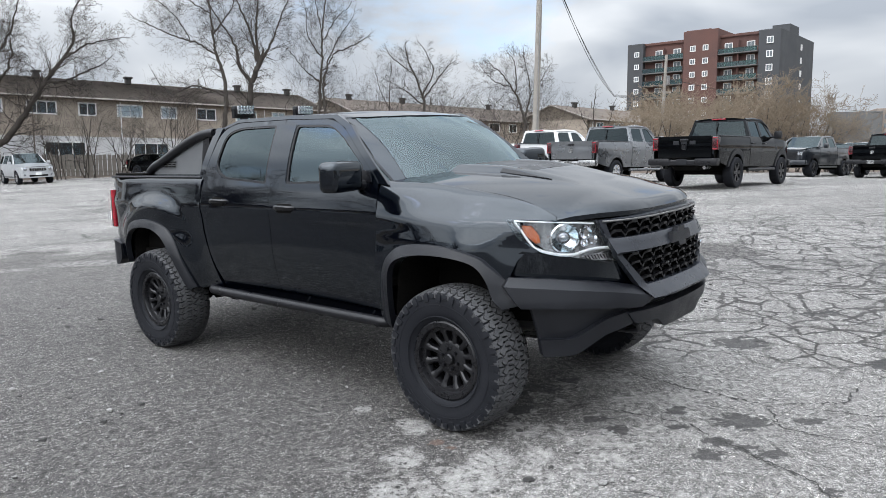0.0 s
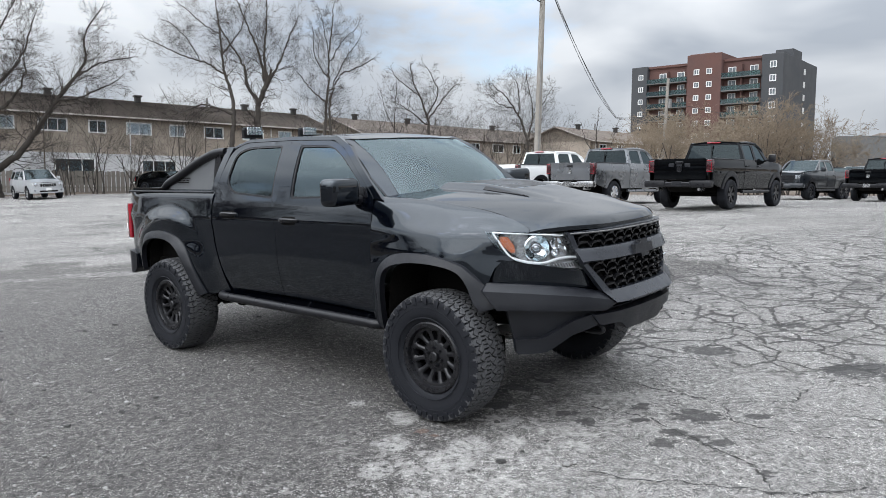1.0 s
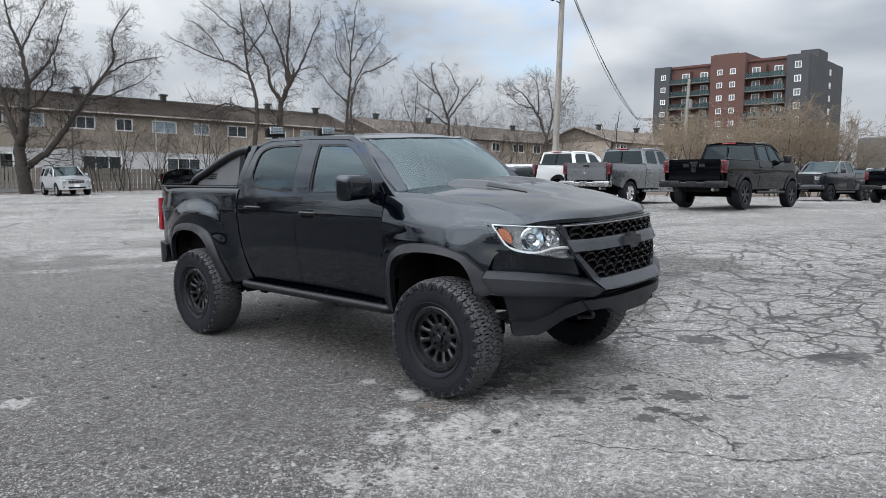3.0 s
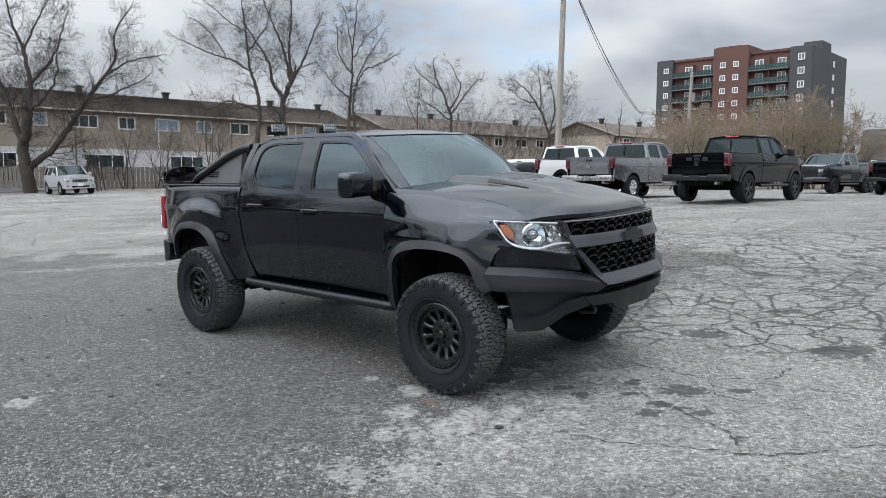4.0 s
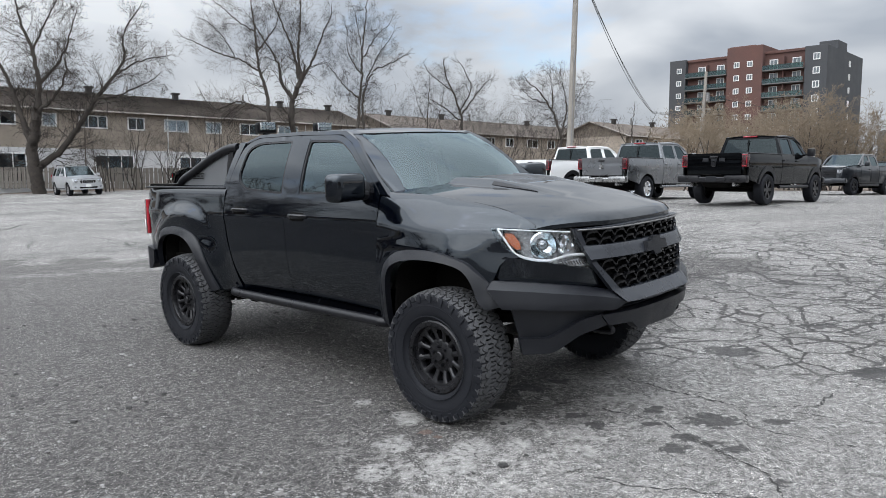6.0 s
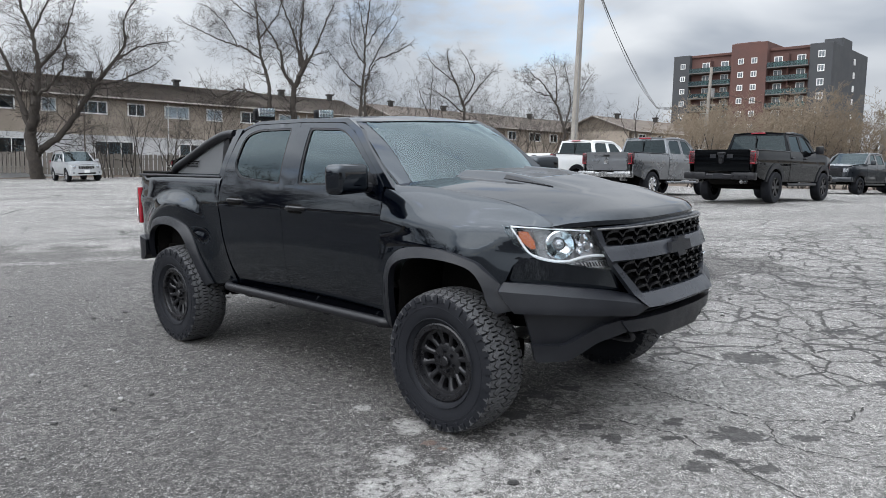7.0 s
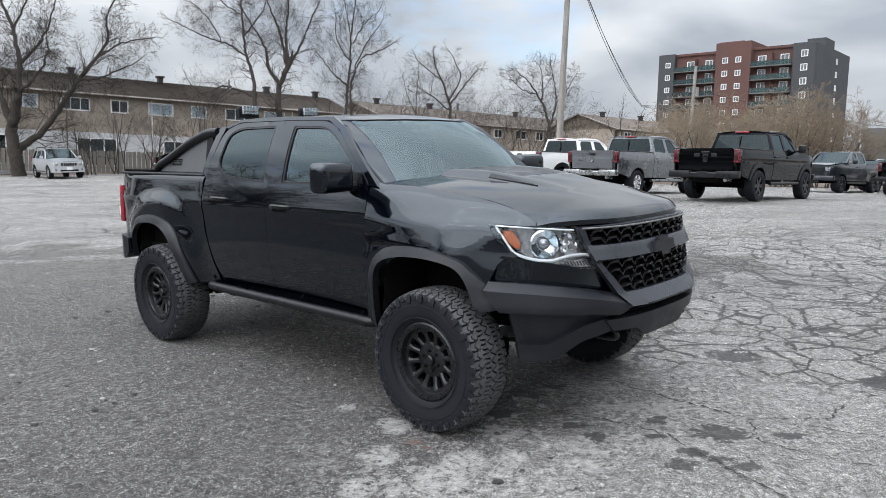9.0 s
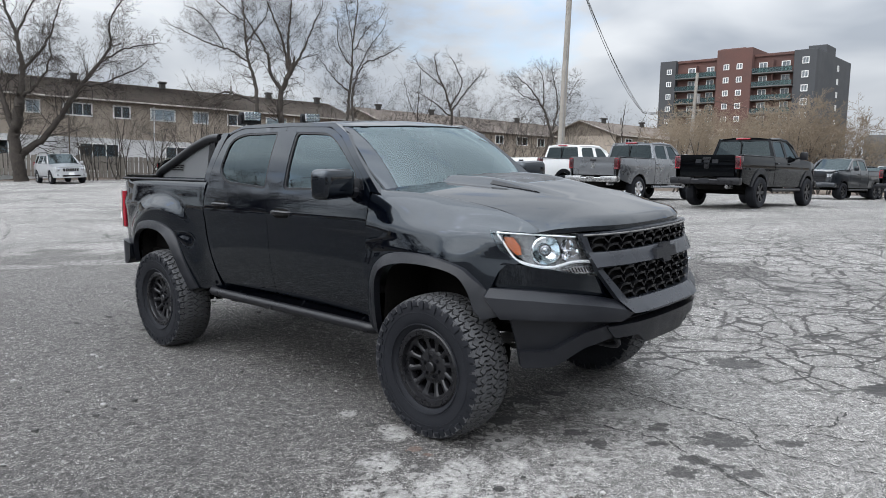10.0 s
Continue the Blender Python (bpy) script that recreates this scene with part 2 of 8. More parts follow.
def add_revolve(bm, prof, sides=48, closed=False):
    """Turns (radius, y) pairs about the y axis."""
    rings = []
    for r, y in prof:
        rings.append([bm.verts.new((r * math.cos(2 * math.pi * k / sides), y, r * math.sin(2 * math.pi * k / sides))) for k in range(sides)])
    for a, b in zip(rings, rings[1:]):
        add_ring_faces(bm, a, b)
    if closed:
        add_ring_faces(bm, rings[-1], rings[0])
    return rings


def smooth_curve(pts, n=8):
    """A Catmull-Rom curve through pts."""
    pts = [Vector(p) for p in pts]
    ext = [2 * pts[0] - pts[1]] + pts + [2 * pts[-1] - pts[-2]]
    out = []
    for i in range(1, len(ext) - 2):
        p0, p1, p2, p3 = ext[i - 1:i + 3]
        for k in range(n):
            t = k / n
            out.append(0.5 * ((2 * p1) + (p2 - p0) * t + (2 * p0 - 5 * p1 + 4 * p2 - p3) * t * t + (3 * p1 - p0 - 3 * p2 + p3) * t ** 3))
    return out + [pts[-1]]


def rounded(pts, r=0.03, n=5):
    """A closed outline with its corners rounded; a point may carry its own radius as a third number."""
    out, m = [], len(pts)
    for i in range(m):
        p, a, b = (Vector(q[:2]) for q in (pts[i], pts[i - 1], pts[(i + 1) % m]))
        rr = pts[i][2] if len(pts[i]) > 2 else r
        da, db = a - p, b - p
        k = min(rr, 0.45 * da.length, 0.45 * db.length)
        if k < 1e-4:
            out.append(tuple(p))
            continue
        s, e = p + da.normalized() * k, p + db.normalized() * k
        for j in range(n + 1):
            t = j / n
            out.append(tuple((1 - t) ** 2 * s + 2 * t * (1 - t) * p + t * t * e))
    return out


def inside(pts, poly):
    """Even-odd test of many points against one outline."""
    x, y = pts[:, 0], pts[:, 1]
    hit = np.zeros(len(pts), bool)
    px, py = np.array(poly).T
    qx, qy = np.roll(px, -1), np.roll(py, -1)
    for ax, ay, bx, by in zip(px, py, qx, qy):
        if ay != by:
            hit ^= ((ay > y) != (by > y)) & (x < (bx - ax) * (y - ay) / (by - ay) + ax)
    return hit


def fair(bm, axis, rounds):
    """Evens out the net's heights along one axis, its edge held, keeping the broad shape."""
    vs = list(bm.verts)
    num = {v: i for i, v in enumerate(vs)}
    ends = np.array([[num[e.verts[0]], num[e.verts[1]]] for e in bm.edges])
    free = np.array([all(len(e.link_faces) == 2 for e in v.link_edges) for v in vs])
    deg = np.bincount(ends.ravel(), minlength=len(vs))
    h = np.array([v.co[axis] for v in vs])
    for k in range(2 * rounds):
        tot = np.bincount(ends[:, 0], h[ends[:, 1]], len(vs)) + np.bincount(ends[:, 1], h[ends[:, 0]], len(vs))
        h = h + np.where(free, (0.5, -0.515)[k % 2] * (tot / np.maximum(deg, 1) - h), 0)
    for v, z in zip(vs, h):
        v.co[axis] = z


def panel(loops, fn, step=0.05, inward=(0, 0.02, 0), back=False, ease=None):
    """A formed sheet: flat outlines (the first with holes cut by the others), filled with an even net, each point laid
    in space by fn(u, v), with turned-in edges of the depth inward."""
    from mathutils.geometry import delaunay_2d_cdt
    dense = []
    for lp in loops:
        o = []
        for i, p in enumerate(lp):
            q = lp[(i + 1) % len(lp)]
            k = max(1, int(math.dist(p, q) / step + 0.5))
            o += [(p[0] + (q[0] - p[0]) * j / k, p[1] + (q[1] - p[1]) * j / k) for j in range(k)]
        dense.append(o)
    allp = np.array([p for o in dense for p in o])
    lo, hi = allp.min(0), allp.max(0)
    g = np.stack(np.meshgrid(np.arange(lo[0] + step / 2, hi[0], step), np.arange(lo[1] + step / 2, hi[1], step)), -1).reshape(-1, 2)
    if len(g):
        ok = inside(g, dense[0])
        for o in dense[1:]:
            ok &= ~inside(g, o)
        g = g[ok]
    if len(g):
        dmin = np.full(len(g), 9.0)
        for o in dense:
            a = np.array(o); b = np.roll(a, -1, 0)
            for s, e in zip(a, b):
                w = e - s
                t = np.clip(((g - s) @ w) / max(w @ w, 1e-12), 0, 1)
                dmin = np.minimum(dmin, np.hypot(*(g - s - t[:, None] * w).T))
        g = g[dmin > 0.35 * step]
    verts, edges = [], []
    for o in dense:
        k = len(verts)
        verts += [Vector(p) for p in o]
        edges += [(k + i, k + (i + 1) % len(o)) for i in range(len(o))]
    verts += [Vector(p) for p in g]
    vs, _, fs, *_ = delaunay_2d_cdt(verts, edges, [], 0, 1e-6)
    cen = np.array([[sum(vs[i][0] for i in f) / 3, sum(vs[i][1] for i in f) / 3] for f in fs])
    ok = inside(cen, dense[0])
    for o in dense[1:]:
        ok &= ~inside(cen, o)
    bm = bmesh.new()
    bv = [bm.verts.new(fn(v[0], v[1])) for v in vs]
    for f, k in zip(fs, ok):
        if k:
            try:
                bm.faces.new([bv[i] for i in f])
            except ValueError:
                pass
    for v in [v for v in bm.verts if not v.link_faces]:
        bm.verts.remove(v)
    if ease:
        fair(bm, *ease)
    bm.normal_update()
    iv = inward if callable(inward) else (lambda co: Vector(inward))
    tot = sum(f.normal.dot(iv(f.calc_center_median())) * f.calc_area() for f in bm.faces)
    if tot > 0:
        bmesh.ops.reverse_faces(bm, faces=bm.faces)
    rim = [e for e in bm.edges if len(e.link_faces) == 1]
    twin = {}
    for e in rim:
        for v in e.verts:
            if v not in twin:
                twin[v] = bm.verts.new(v.co + iv(v.co))
    for e in rim:
        f = e.link_faces[0]
        a, b = e.verts
        lp = [l for l in f.loops if l.edge == e][0]
        a, b = lp.vert, lp.link_loop_next.vert
        bm.faces.new((b, a, twin[a], twin[b]))
    if back:
        bvs = {}
        for f in [f for f in bm.faces if all(v not in twin.values() for v in f.verts)]:
            q = []
            for v in f.verts:
                if v not in bvs:
                    bvs[v] = twin.get(v) or bm.verts.new(v.co + iv(v.co))
                q.append(bvs[v])
            try:
                bm.faces.new(q[::-1])
            except ValueError:
                pass
    return bm


def mirrored(bm):
    """A copy of bm on the other side of y = 0."""
    b2 = bm.copy()
    for v in b2.verts:
        v.co.y = -v.co.y
    bmesh.ops.reverse_faces(b2, faces=b2.faces)
    return b2


def table(xs, ys):
    return lambda x: float(np.interp(x, xs, ys))


# ---------------------------------------------------------------- the ground
def ground_z(x, y):
    p = np.clip(0.0395 * x + 0.0385 * y, -1.0, 3.0)
    return 1.10 - 0.12 * np.log1p(np.exp((1.10 - p) / 0.12))


def stand(x, y, heading, sink=0.0):
    """A pose on the ground, leaning with its slope; heading in degrees from the x axis."""
    e = 0.6
    z = float(ground_z(x, y))
    n = Vector((-(ground_z(x + e, y) - ground_z(x - e, y)) / (2 * e), -(ground_z(x, y + e) - ground_z(x, y - e)) / (2 * e), 1)).normalized()
    f = Vector((math.cos(radians(heading)), math.sin(radians(heading)), 0))
    f = (f - n * f.dot(n)).normalized()
    l = n.cross(f)
    return Matrix(((f.x, l.x, n.x, x), (f.y, l.y, n.y, y), (f.z, l.z, n.z, z - sink), (0, 0, 0, 1)))
# ---------------------------------------------------------------- asphalt
def graded(lo, hi, near0, near1, step, grow=1.18):
    a = list(np.arange(near0, near1 + 1e-6, step))
    s, v, up, dn = step, near1, [], []
    while v < hi:
        s *= grow
        v += s
        up.append(min(v, hi))
    s, v = step, near0
    while v > lo:
        s *= grow
        v -= s
        dn.append(max(v, lo))
    return np.array(dn[::-1] + a + up)


def asphalt():
    m, nt, p = node_mat("asphalt")
    n, link = nt.nodes.new, nt.links.new
    co = n("ShaderNodeTexCoord").outputs["Object"]
    sep = n("ShaderNodeSeparateXYZ")
    link(co, sep.inputs[0])

    def math_(op, a, b=None, c=None):
        k = n("ShaderNodeMath")
        k.operation = op
        for i, v in enumerate((a, b, c)):
            if v is None:
                continue
            if isinstance(v, (int, float)):
                k.inputs[i].default_value = v
            else:
                link(v, k.inputs[i])
        return k.outputs[0]

    def step_(v, a, b):
        k = n("ShaderNodeMapRange")
        k.interpolation_type = "SMOOTHSTEP"
        link(v, k.inputs[0])
        k.inputs[1].default_value, k.inputs[2].default_value = a, b
        return k.outputs[0]
    X, Y = sep.outputs[0], sep.outputs[1]
    wob = noise_node(nt, 0.9, 6, 0.6, co).outputs[0]
    wob2 = noise_node(nt, 3.5, 5, 0.65, co).outputs[0]
    grain = noise_node(nt, 110.0, 4, 0.8, co).outputs[0]
    edge = noise_node(nt, 13.0, 6, 0.72, co).outputs[0]
    grit = noise_node(nt, 26.0, 5, 0.75, co).outputs[0]
    broad = noise_node(nt, 0.22, 5, 0.55, co).outputs[0]
    # newer dark layer: left of a ragged line, this side of another
    line = math_("ADD", math_("MULTIPLY", X, 1.0), math_("MULTIPLY", Y, -0.62))
    line = math_("ADD", line, math_("MULTIPLY", math_("SUBTRACT", wob, 0.5), 2.6))
    right = math_("MULTIPLY", step_(line, -2.25, -1.5), step_(math_("ADD", Y, math_("MULTIPLY", wob2, 0.6)), 2.3, 3.1))
    far = step_(math_("ADD", math_("ADD", Y, math_("MULTIPLY", X, 0.15)), math_("MULTIPLY", math_("SUBTRACT", wob, 0.5), 5.0)), 11.0, 12.3)
    old = math_("MAXIMUM", right, far)
    new_c = ramp_node(nt, grit, [(0.28, (0.036, 0.0340, 0.0320)), (0.5, (0.104, 0.0980, 0.0925)), (0.74, (0.255, 0.242, 0.228))]).outputs[0]
    # darker ground added on the unseen left, so the truck's doors mirror less light
    mirror_dark = step_(math_("ADD", X, math_("MULTIPLY", wob, 3.5)), -2.9, -4.2)
    new_c = mix_node(nt, math_("MULTIPLY", mirror_dark, step_(math_("ADD", math_("ADD", Y, math_("MULTIPLY", X, 1.15)), math_("MULTIPLY", wob, 2.0)), 0.2, -0.8)), new_c, ramp_node(nt, grit, [(0.3, (0.022, 0.022, 0.023)), (0.75, (0.062, 0.061, 0.060))]).outputs[0]).outputs[0]
    old_c = ramp_node(nt, grit, [(0.28, (0.112, 0.107, 0.101)), (0.5, (0.255, 0.245, 0.233)), (0.74, (0.465, 0.447, 0.425))]).outputs[0]
    base = mix_node(nt, old, new_c, old_c).outputs[0]
    base = mix_node(nt, 0.45, base, ramp_node(nt, broad, [(0.3, (0.62, 0.62, 0.62)), (0.7, (1.25, 1.25, 1.24))]).outputs[0], "MULTIPLY").outputs[0]
    base = mix_node(nt, 0.55, base, ramp_node(nt, wob2, [(0.3, (0.7, 0.7, 0.7)), (0.7, (1.2, 1.2, 1.2))]).outputs[0], "MULTIPLY").outputs[0]
    base = mix_node(nt, 0.6, base, ramp_node(nt, grain, [(0.42, (0.28, 0.28, 0.28)), (0.58, (1.68, 1.68, 1.68))]).outputs[0], "MULTIPLY").outputs[0]
    base = mix_node(nt, 0.5, base, ramp_node(nt, edge, [(0.32, (0.62, 0.62, 0.62)), (0.5, (1.0, 1.0, 1.0)), (0.68, (1.35, 1.35, 1.35))]).outputs[0], "MULTIPLY").outputs[0]
    # the stones of the mix, each with its own shade
    for sc, lo_, hi_ in ((360.0, 0.30, 1.85), (230.0, 0.40, 1.80), (62.0, 0.86, 1.12)):
        st = n("ShaderNodeTexVoronoi")
        st.inputs["Scale"].default_value = sc
        link(co, st.inputs["Vector"])
        sv = n("ShaderNodeSeparateColor")
        link(st.outputs["Color"], sv.inputs[0])
        base = mix_node(nt, 1.0, base, ramp_node(nt, sv.outputs[1], [(0.05, (lo_,) * 3), (0.6, (1.0,) * 3), (0.98, (hi_,) * 3)]).outputs[0], "MULTIPLY").outputs[0]
    # pale stone chips in the surface
    chips = n("ShaderNodeTexVoronoi")
    chips.inputs["Scale"].default_value = 105.0
    link(co, chips.inputs["Vector"])
    sel = n("ShaderNodeSeparateColor")
    link(chips.outputs["Color"], sel.inputs[0])
    chip = math_("MULTIPLY", step_(sel.outputs[0], 0.87, 0.89), step_(chips.outputs["Distance"], 0.42, 0.25))
    base = mix_node(nt, math_("MULTIPLY", chip, 0.85), base, (0.62, 0.605, 0.58)).outputs[0]
    # worn pale patches
    pale = None
    for x, y, r in ((-0.17, 3.73, 0.11), (-0.10, 4.19, 0.10), (0.18, 3.44, 0.15), (0.30, 3.65, 0.13), (-0.44, 4.49, 0.07), (-0.22, 3.36, 0.10), (0.58, 3.70, 0.09), (-3.0, 4.2, 0.12), (-6.4, 10.9, 0.20), (-5.3, 11.3, 0.26), (-4.4, 11.7, 0.17), (-7.6, 10.5, 0.16), (-3.9, 10.4, 0.12)):
        long = 1.0 if y < 10 else 0.28
        d = math_("SQRT", math_("ADD", math_("POWER", math_("ABSOLUTE", math_("MULTIPLY", math_("SUBTRACT", X, x), long)), 2.0), math_("POWER", math_("ABSOLUTE", math_("MULTIPLY", math_("SUBTRACT", Y, y), 0.8)), 2.0)))
        d = math_("ADD", d, math_("MULTIPLY", math_("SUBTRACT", wob2, 0.5), 0.9 * r + 0.12))
        d = math_("ADD", d, math_("MULTIPLY", math_("SUBTRACT", edge, 0.5), 1.3 * r + 0.14))
        k = step_(d, r, r * 0.84)
        k = math_("MULTIPLY", k, step_(grit, 0.38, 0.47))
        k = k if y < 10 else math_("MULTIPLY", k, math_("MULTIPLY", step_(edge, 0.44, 0.58), 0.75))
        pale = k if pale is None else math_("MAXIMUM", pale, k)
    base = mix_node(nt, math_("MULTIPLY", pale, 0.62), base, ramp_node(nt, grit, [(0.35, (0.26, 0.25, 0.235)), (0.65, (0.55, 0.535, 0.51))]).outputs[0]).outputs[0]
    # crust of the old surface where the dark layer has worn thin
    rim = math_("MULTIPLY", math_("MULTIPLY", step_(line, -2.9, -2.1), step_(line, -0.2, -1.0)), step_(Y, 5.2, 4.4))
    spot = math_("ADD", math_("MULTIPLY", wob2, 0.55), math_("MULTIPLY", edge, 0.45))
    crust = math_("MULTIPLY", rim, step_(spot, 0.525, 0.555))
    base = mix_node(nt, math_("MULTIPLY", crust, 0.5), base, ramp_node(nt, grit, [(0.35, (0.24, 0.23, 0.218)), (0.65, (0.52, 0.50, 0.475))]).outputs[0]).outputs[0]
    # cracks: a close net and a wide one, both bent
    bend = n("ShaderNodeVectorMath")
    bend.operation = "MULTIPLY_ADD"
    nz = noise_node(nt, 1.6, 4, 0.6, co)
    link(nz.outputs["Color"], bend.inputs[0])
    bend.inputs[1].default_value = (0.30, 0.30, 0.30)
    link(co, bend.inputs[2])
    fine_w = n("ShaderNodeVectorMath")
    fine_w.operation = "MULTIPLY_ADD"
    link(noise_node(nt, 7.0, 4, 0.65, co).outputs["Color"], fine_w.inputs[0])
    fine_w.inputs[1].default_value = (0.13, 0.13, 0.13)
    link(bend.outputs[0], fine_w.inputs[2])
    flat = n("ShaderNodeVectorMath")
    flat.operation = "MULTIPLY"
    flat.inputs[1].default_value = (1, 1, 0)
    link(fine_w.outputs[0], flat.inputs[0])
    nets = []
    for sc, w0, w1 in ((2.7, 0.040, 0.016), (0.55, 0.009, 0.004), (1.15, 0.019, 0.008)):
        v = n("ShaderNodeTexVoronoi")
        v.feature = "DISTANCE_TO_EDGE"
        v.inputs["Scale"].default_value = sc
        link(flat.outputs[0], v.inputs["Vector"])
        nets.append(step_(math_("SUBTRACT", v.outputs["Distance"], math_("MULTIPLY", math_("SUBTRACT", wob2, 0.47), w0 * 2.6)), w0, w1))
    zone2 = math_("MULTIPLY", step_(math_("ADD", math_("ADD", Y, math_("MULTIPLY", X, 0.42)), math_("MULTIPLY", wob2, 0.8)), 6.1, 6.7), math_("MULTIPLY", step_(Y, 17.0, 11.0), step_(math_("ADD", X, math_("MULTIPLY", wob2, 1.0)), 1.6, 2.3)))
    fine_net = math_("MULTIPLY", nets[0], math_("MULTIPLY", zone2, step_(wob, 0.66, 0.52)))
    mid_net = math_("MULTIPLY", nets[2], math_("MULTIPLY", zone2, 0.95))
    wide_net = math_("MULTIPLY", nets[1], math_("MULTIPLY", math_("MULTIPLY", old, step_(Y, 5.0, 7.0)), 0.8))
    crack = math_("MAXIMUM", math_("MAXIMUM", fine_net, mid_net), wide_net)
    base = mix_node(nt, math_("MULTIPLY", crack, 0.92), base, (0.038, 0.036, 0.034)).outputs[0]
    # dark band of worn seal and oil stains
    band = math_("MULTIPLY", step_(math_("ABSOLUTE", math_("SUBTRACT", math_("ADD", Y, math_("MULTIPLY", wob, 2.2)), 9.6)), 1.1, 0.3), step_(X, 1.8, 3.4))
    stain = math_("MULTIPLY", band, math_("MULTIPLY", step_(wob2, 0.42, 0.58), 0.6))
    for x, y, r in ((0.97, 4.15, 0.06), (1.07, 3.98, 0.075), (1.82, 4.0, 0.16), (1.56, 3.75, 0.09), (1.45, 3.60, 0.085), (1.43, 3.98, 0.06), (2.2, 3.95, 0.07), (1.80, 3.56, 0.07), (1.68, 3.66, 0.05), (1.51, 4.23, 0.08), (0.97, 4.85, 0.08), (0.72, 4.72, 0.15), (3.35, 4.85, 0.26), (3.53, 6.33, 0.16), (1.84, 3.12, 0.07), (2.45, 5.55, 0.22), (0.55, 4.35, 0.12)):
        d = math_("SQRT", math_("ADD", math_("POWER", math_("ABSOLUTE", math_("SUBTRACT", X, x)), 2.0), math_("POWER", math_("ABSOLUTE", math_("MULTIPLY", math_("SUBTRACT", Y, y), 1.4)), 2.0)))
        d = math_("ADD", d, math_("MULTIPLY", math_("SUBTRACT", wob2, 0.5), 0.8 * r + 0.08))
        d = math_("ADD", d, math_("MULTIPLY", math_("SUBTRACT", edge, 0.5), 1.9 * r + 0.14))
        stain = math_("MAXIMUM", stain, math_("MULTIPLY", step_(d, r * 1.12, r * 0.85), 0.9))
    base = mix_node(nt, stain, base, mix_node(nt, 0.12, (0.032, 0.031, 0.030), base).outputs[0]).outputs[0]
    # long worn streaks on the far part
    stretch = n("ShaderNodeVectorMath")
    stretch.operation = "MULTIPLY"
    stretch.inputs[1].default_value = (0.10, 0.55, 0.0)
    link(co, stretch.inputs[0])
    streak = noise_node(nt, 1.0, 6, 0.62, stretch.outputs[0]).outputs[0]
    base = mix_node(nt, step_(Y, 9.0, 15.0), base, mix_node(nt, 1.0, base, ramp_node(nt, streak, [(0.34, (0.50, 0.50, 0.50)), (0.48, (0.84, 0.84, 0.835)), (0.66, (1.0, 1.0, 0.99))]).outputs[0], "MULTIPLY").outputs[0]).outputs[0]
    # rust-brown smears by the front tyre
    for x, y, r in ((0.02, 3.92, 0.05), (0.10, 3.84, 0.035)):
        d = math_("SQRT", math_("ADD", math_("POWER", math_("ABSOLUTE", math_("SUBTRACT", X, x)), 2.0), math_("POWER", math_("ABSOLUTE", math_("SUBTRACT", Y, y)), 2.0)))
        d = math_("ADD", d, math_("MULTIPLY", math_("SUBTRACT", edge, 0.5), 0.14))
        base = mix_node(nt, math_("MULTIPLY", step_(d, r, r * 0.5), 0.4), base, (0.22, 0.125, 0.085)).outputs[0]
    # earth and dead leaves along the fence
    verge = math_("ADD", math_("SUBTRACT", Y, math_("MULTIPLY", X, 0.087)), math_("MULTIPLY", math_("SUBTRACT", wob2, 0.5), 1.6))
    litter = ramp_node(nt, grit, [(0.3, (0.045, 0.034, 0.026)), (0.6, (0.135, 0.100, 0.074)), (0.8, (0.23, 0.185, 0.14))]).outputs[0]
    base = mix_node(nt, math_("MULTIPLY", step_(verge, 50.2, 51.0), step_(Y, 400.0, 120.0)), base, litter).outputs[0]
    link(base, p.inputs["Base Color"])
    rr = mix_node(nt, stain, (0.9, 0.9, 0.9), (0.82, 0.82, 0.82)).outputs[0]
    link(rr, p.inputs["Roughness"])
    h = math_("ADD", math_("MULTIPLY", grain, 0.35), math_("MULTIPLY", grit, 0.6))
    h = math_("SUBTRACT", h, math_("MULTIPLY", crack, 1.3))
    bn = n("ShaderNodeBump")
    bn.inputs["Strength"].default_value, bn.inputs["Distance"].default_value = 1.0, 0.034
    link(h, bn.inputs["Height"])
    link(bn.outputs[0], p.inputs["Normal"])
    return m


def build_ground():
    xs, ys = graded(-1500, 1500, -9, 12, 0.3), graded(-1200, 2500, -4, 30, 0.3)
    X, Y = np.meshgrid(xs, ys)
    Z = ground_z(X, Y)
    near = np.exp(-((X - 1) / 14) ** 2 - ((Y - 8) / 14) ** 2)
    Z = Z + 0.006 * near * (np.sin(X * 1.7 + np.sin(Y * 0.9)) * np.sin(Y * 1.3 + 0.5 * np.sin(X * 1.1)))
    v = np.stack([X, Y, Z], -1).reshape(-1, 3)
    w = len(xs)
    i = (np.arange(len(ys) - 1)[:, None] * w + np.arange(w - 1)).ravel()
    f = np.stack([i, i + 1, i + w + 1, i + w], -1)
    me = bpy.data.meshes.new("ground")
    me.from_pydata(v.tolist(), [], f.tolist())
    me.shade_smooth()
    me.materials.append(asphalt())
    tagged(new("ground", me), "grey cracked asphalt parking lot with pale worn patches", "ground", kind="structure")


build_ground()
M_STONE = surface("pebble", (0.13, 0.125, 0.12), (0.42, 0.41, 0.39), 0.85, scale=30, fine=120, bump=0.2)


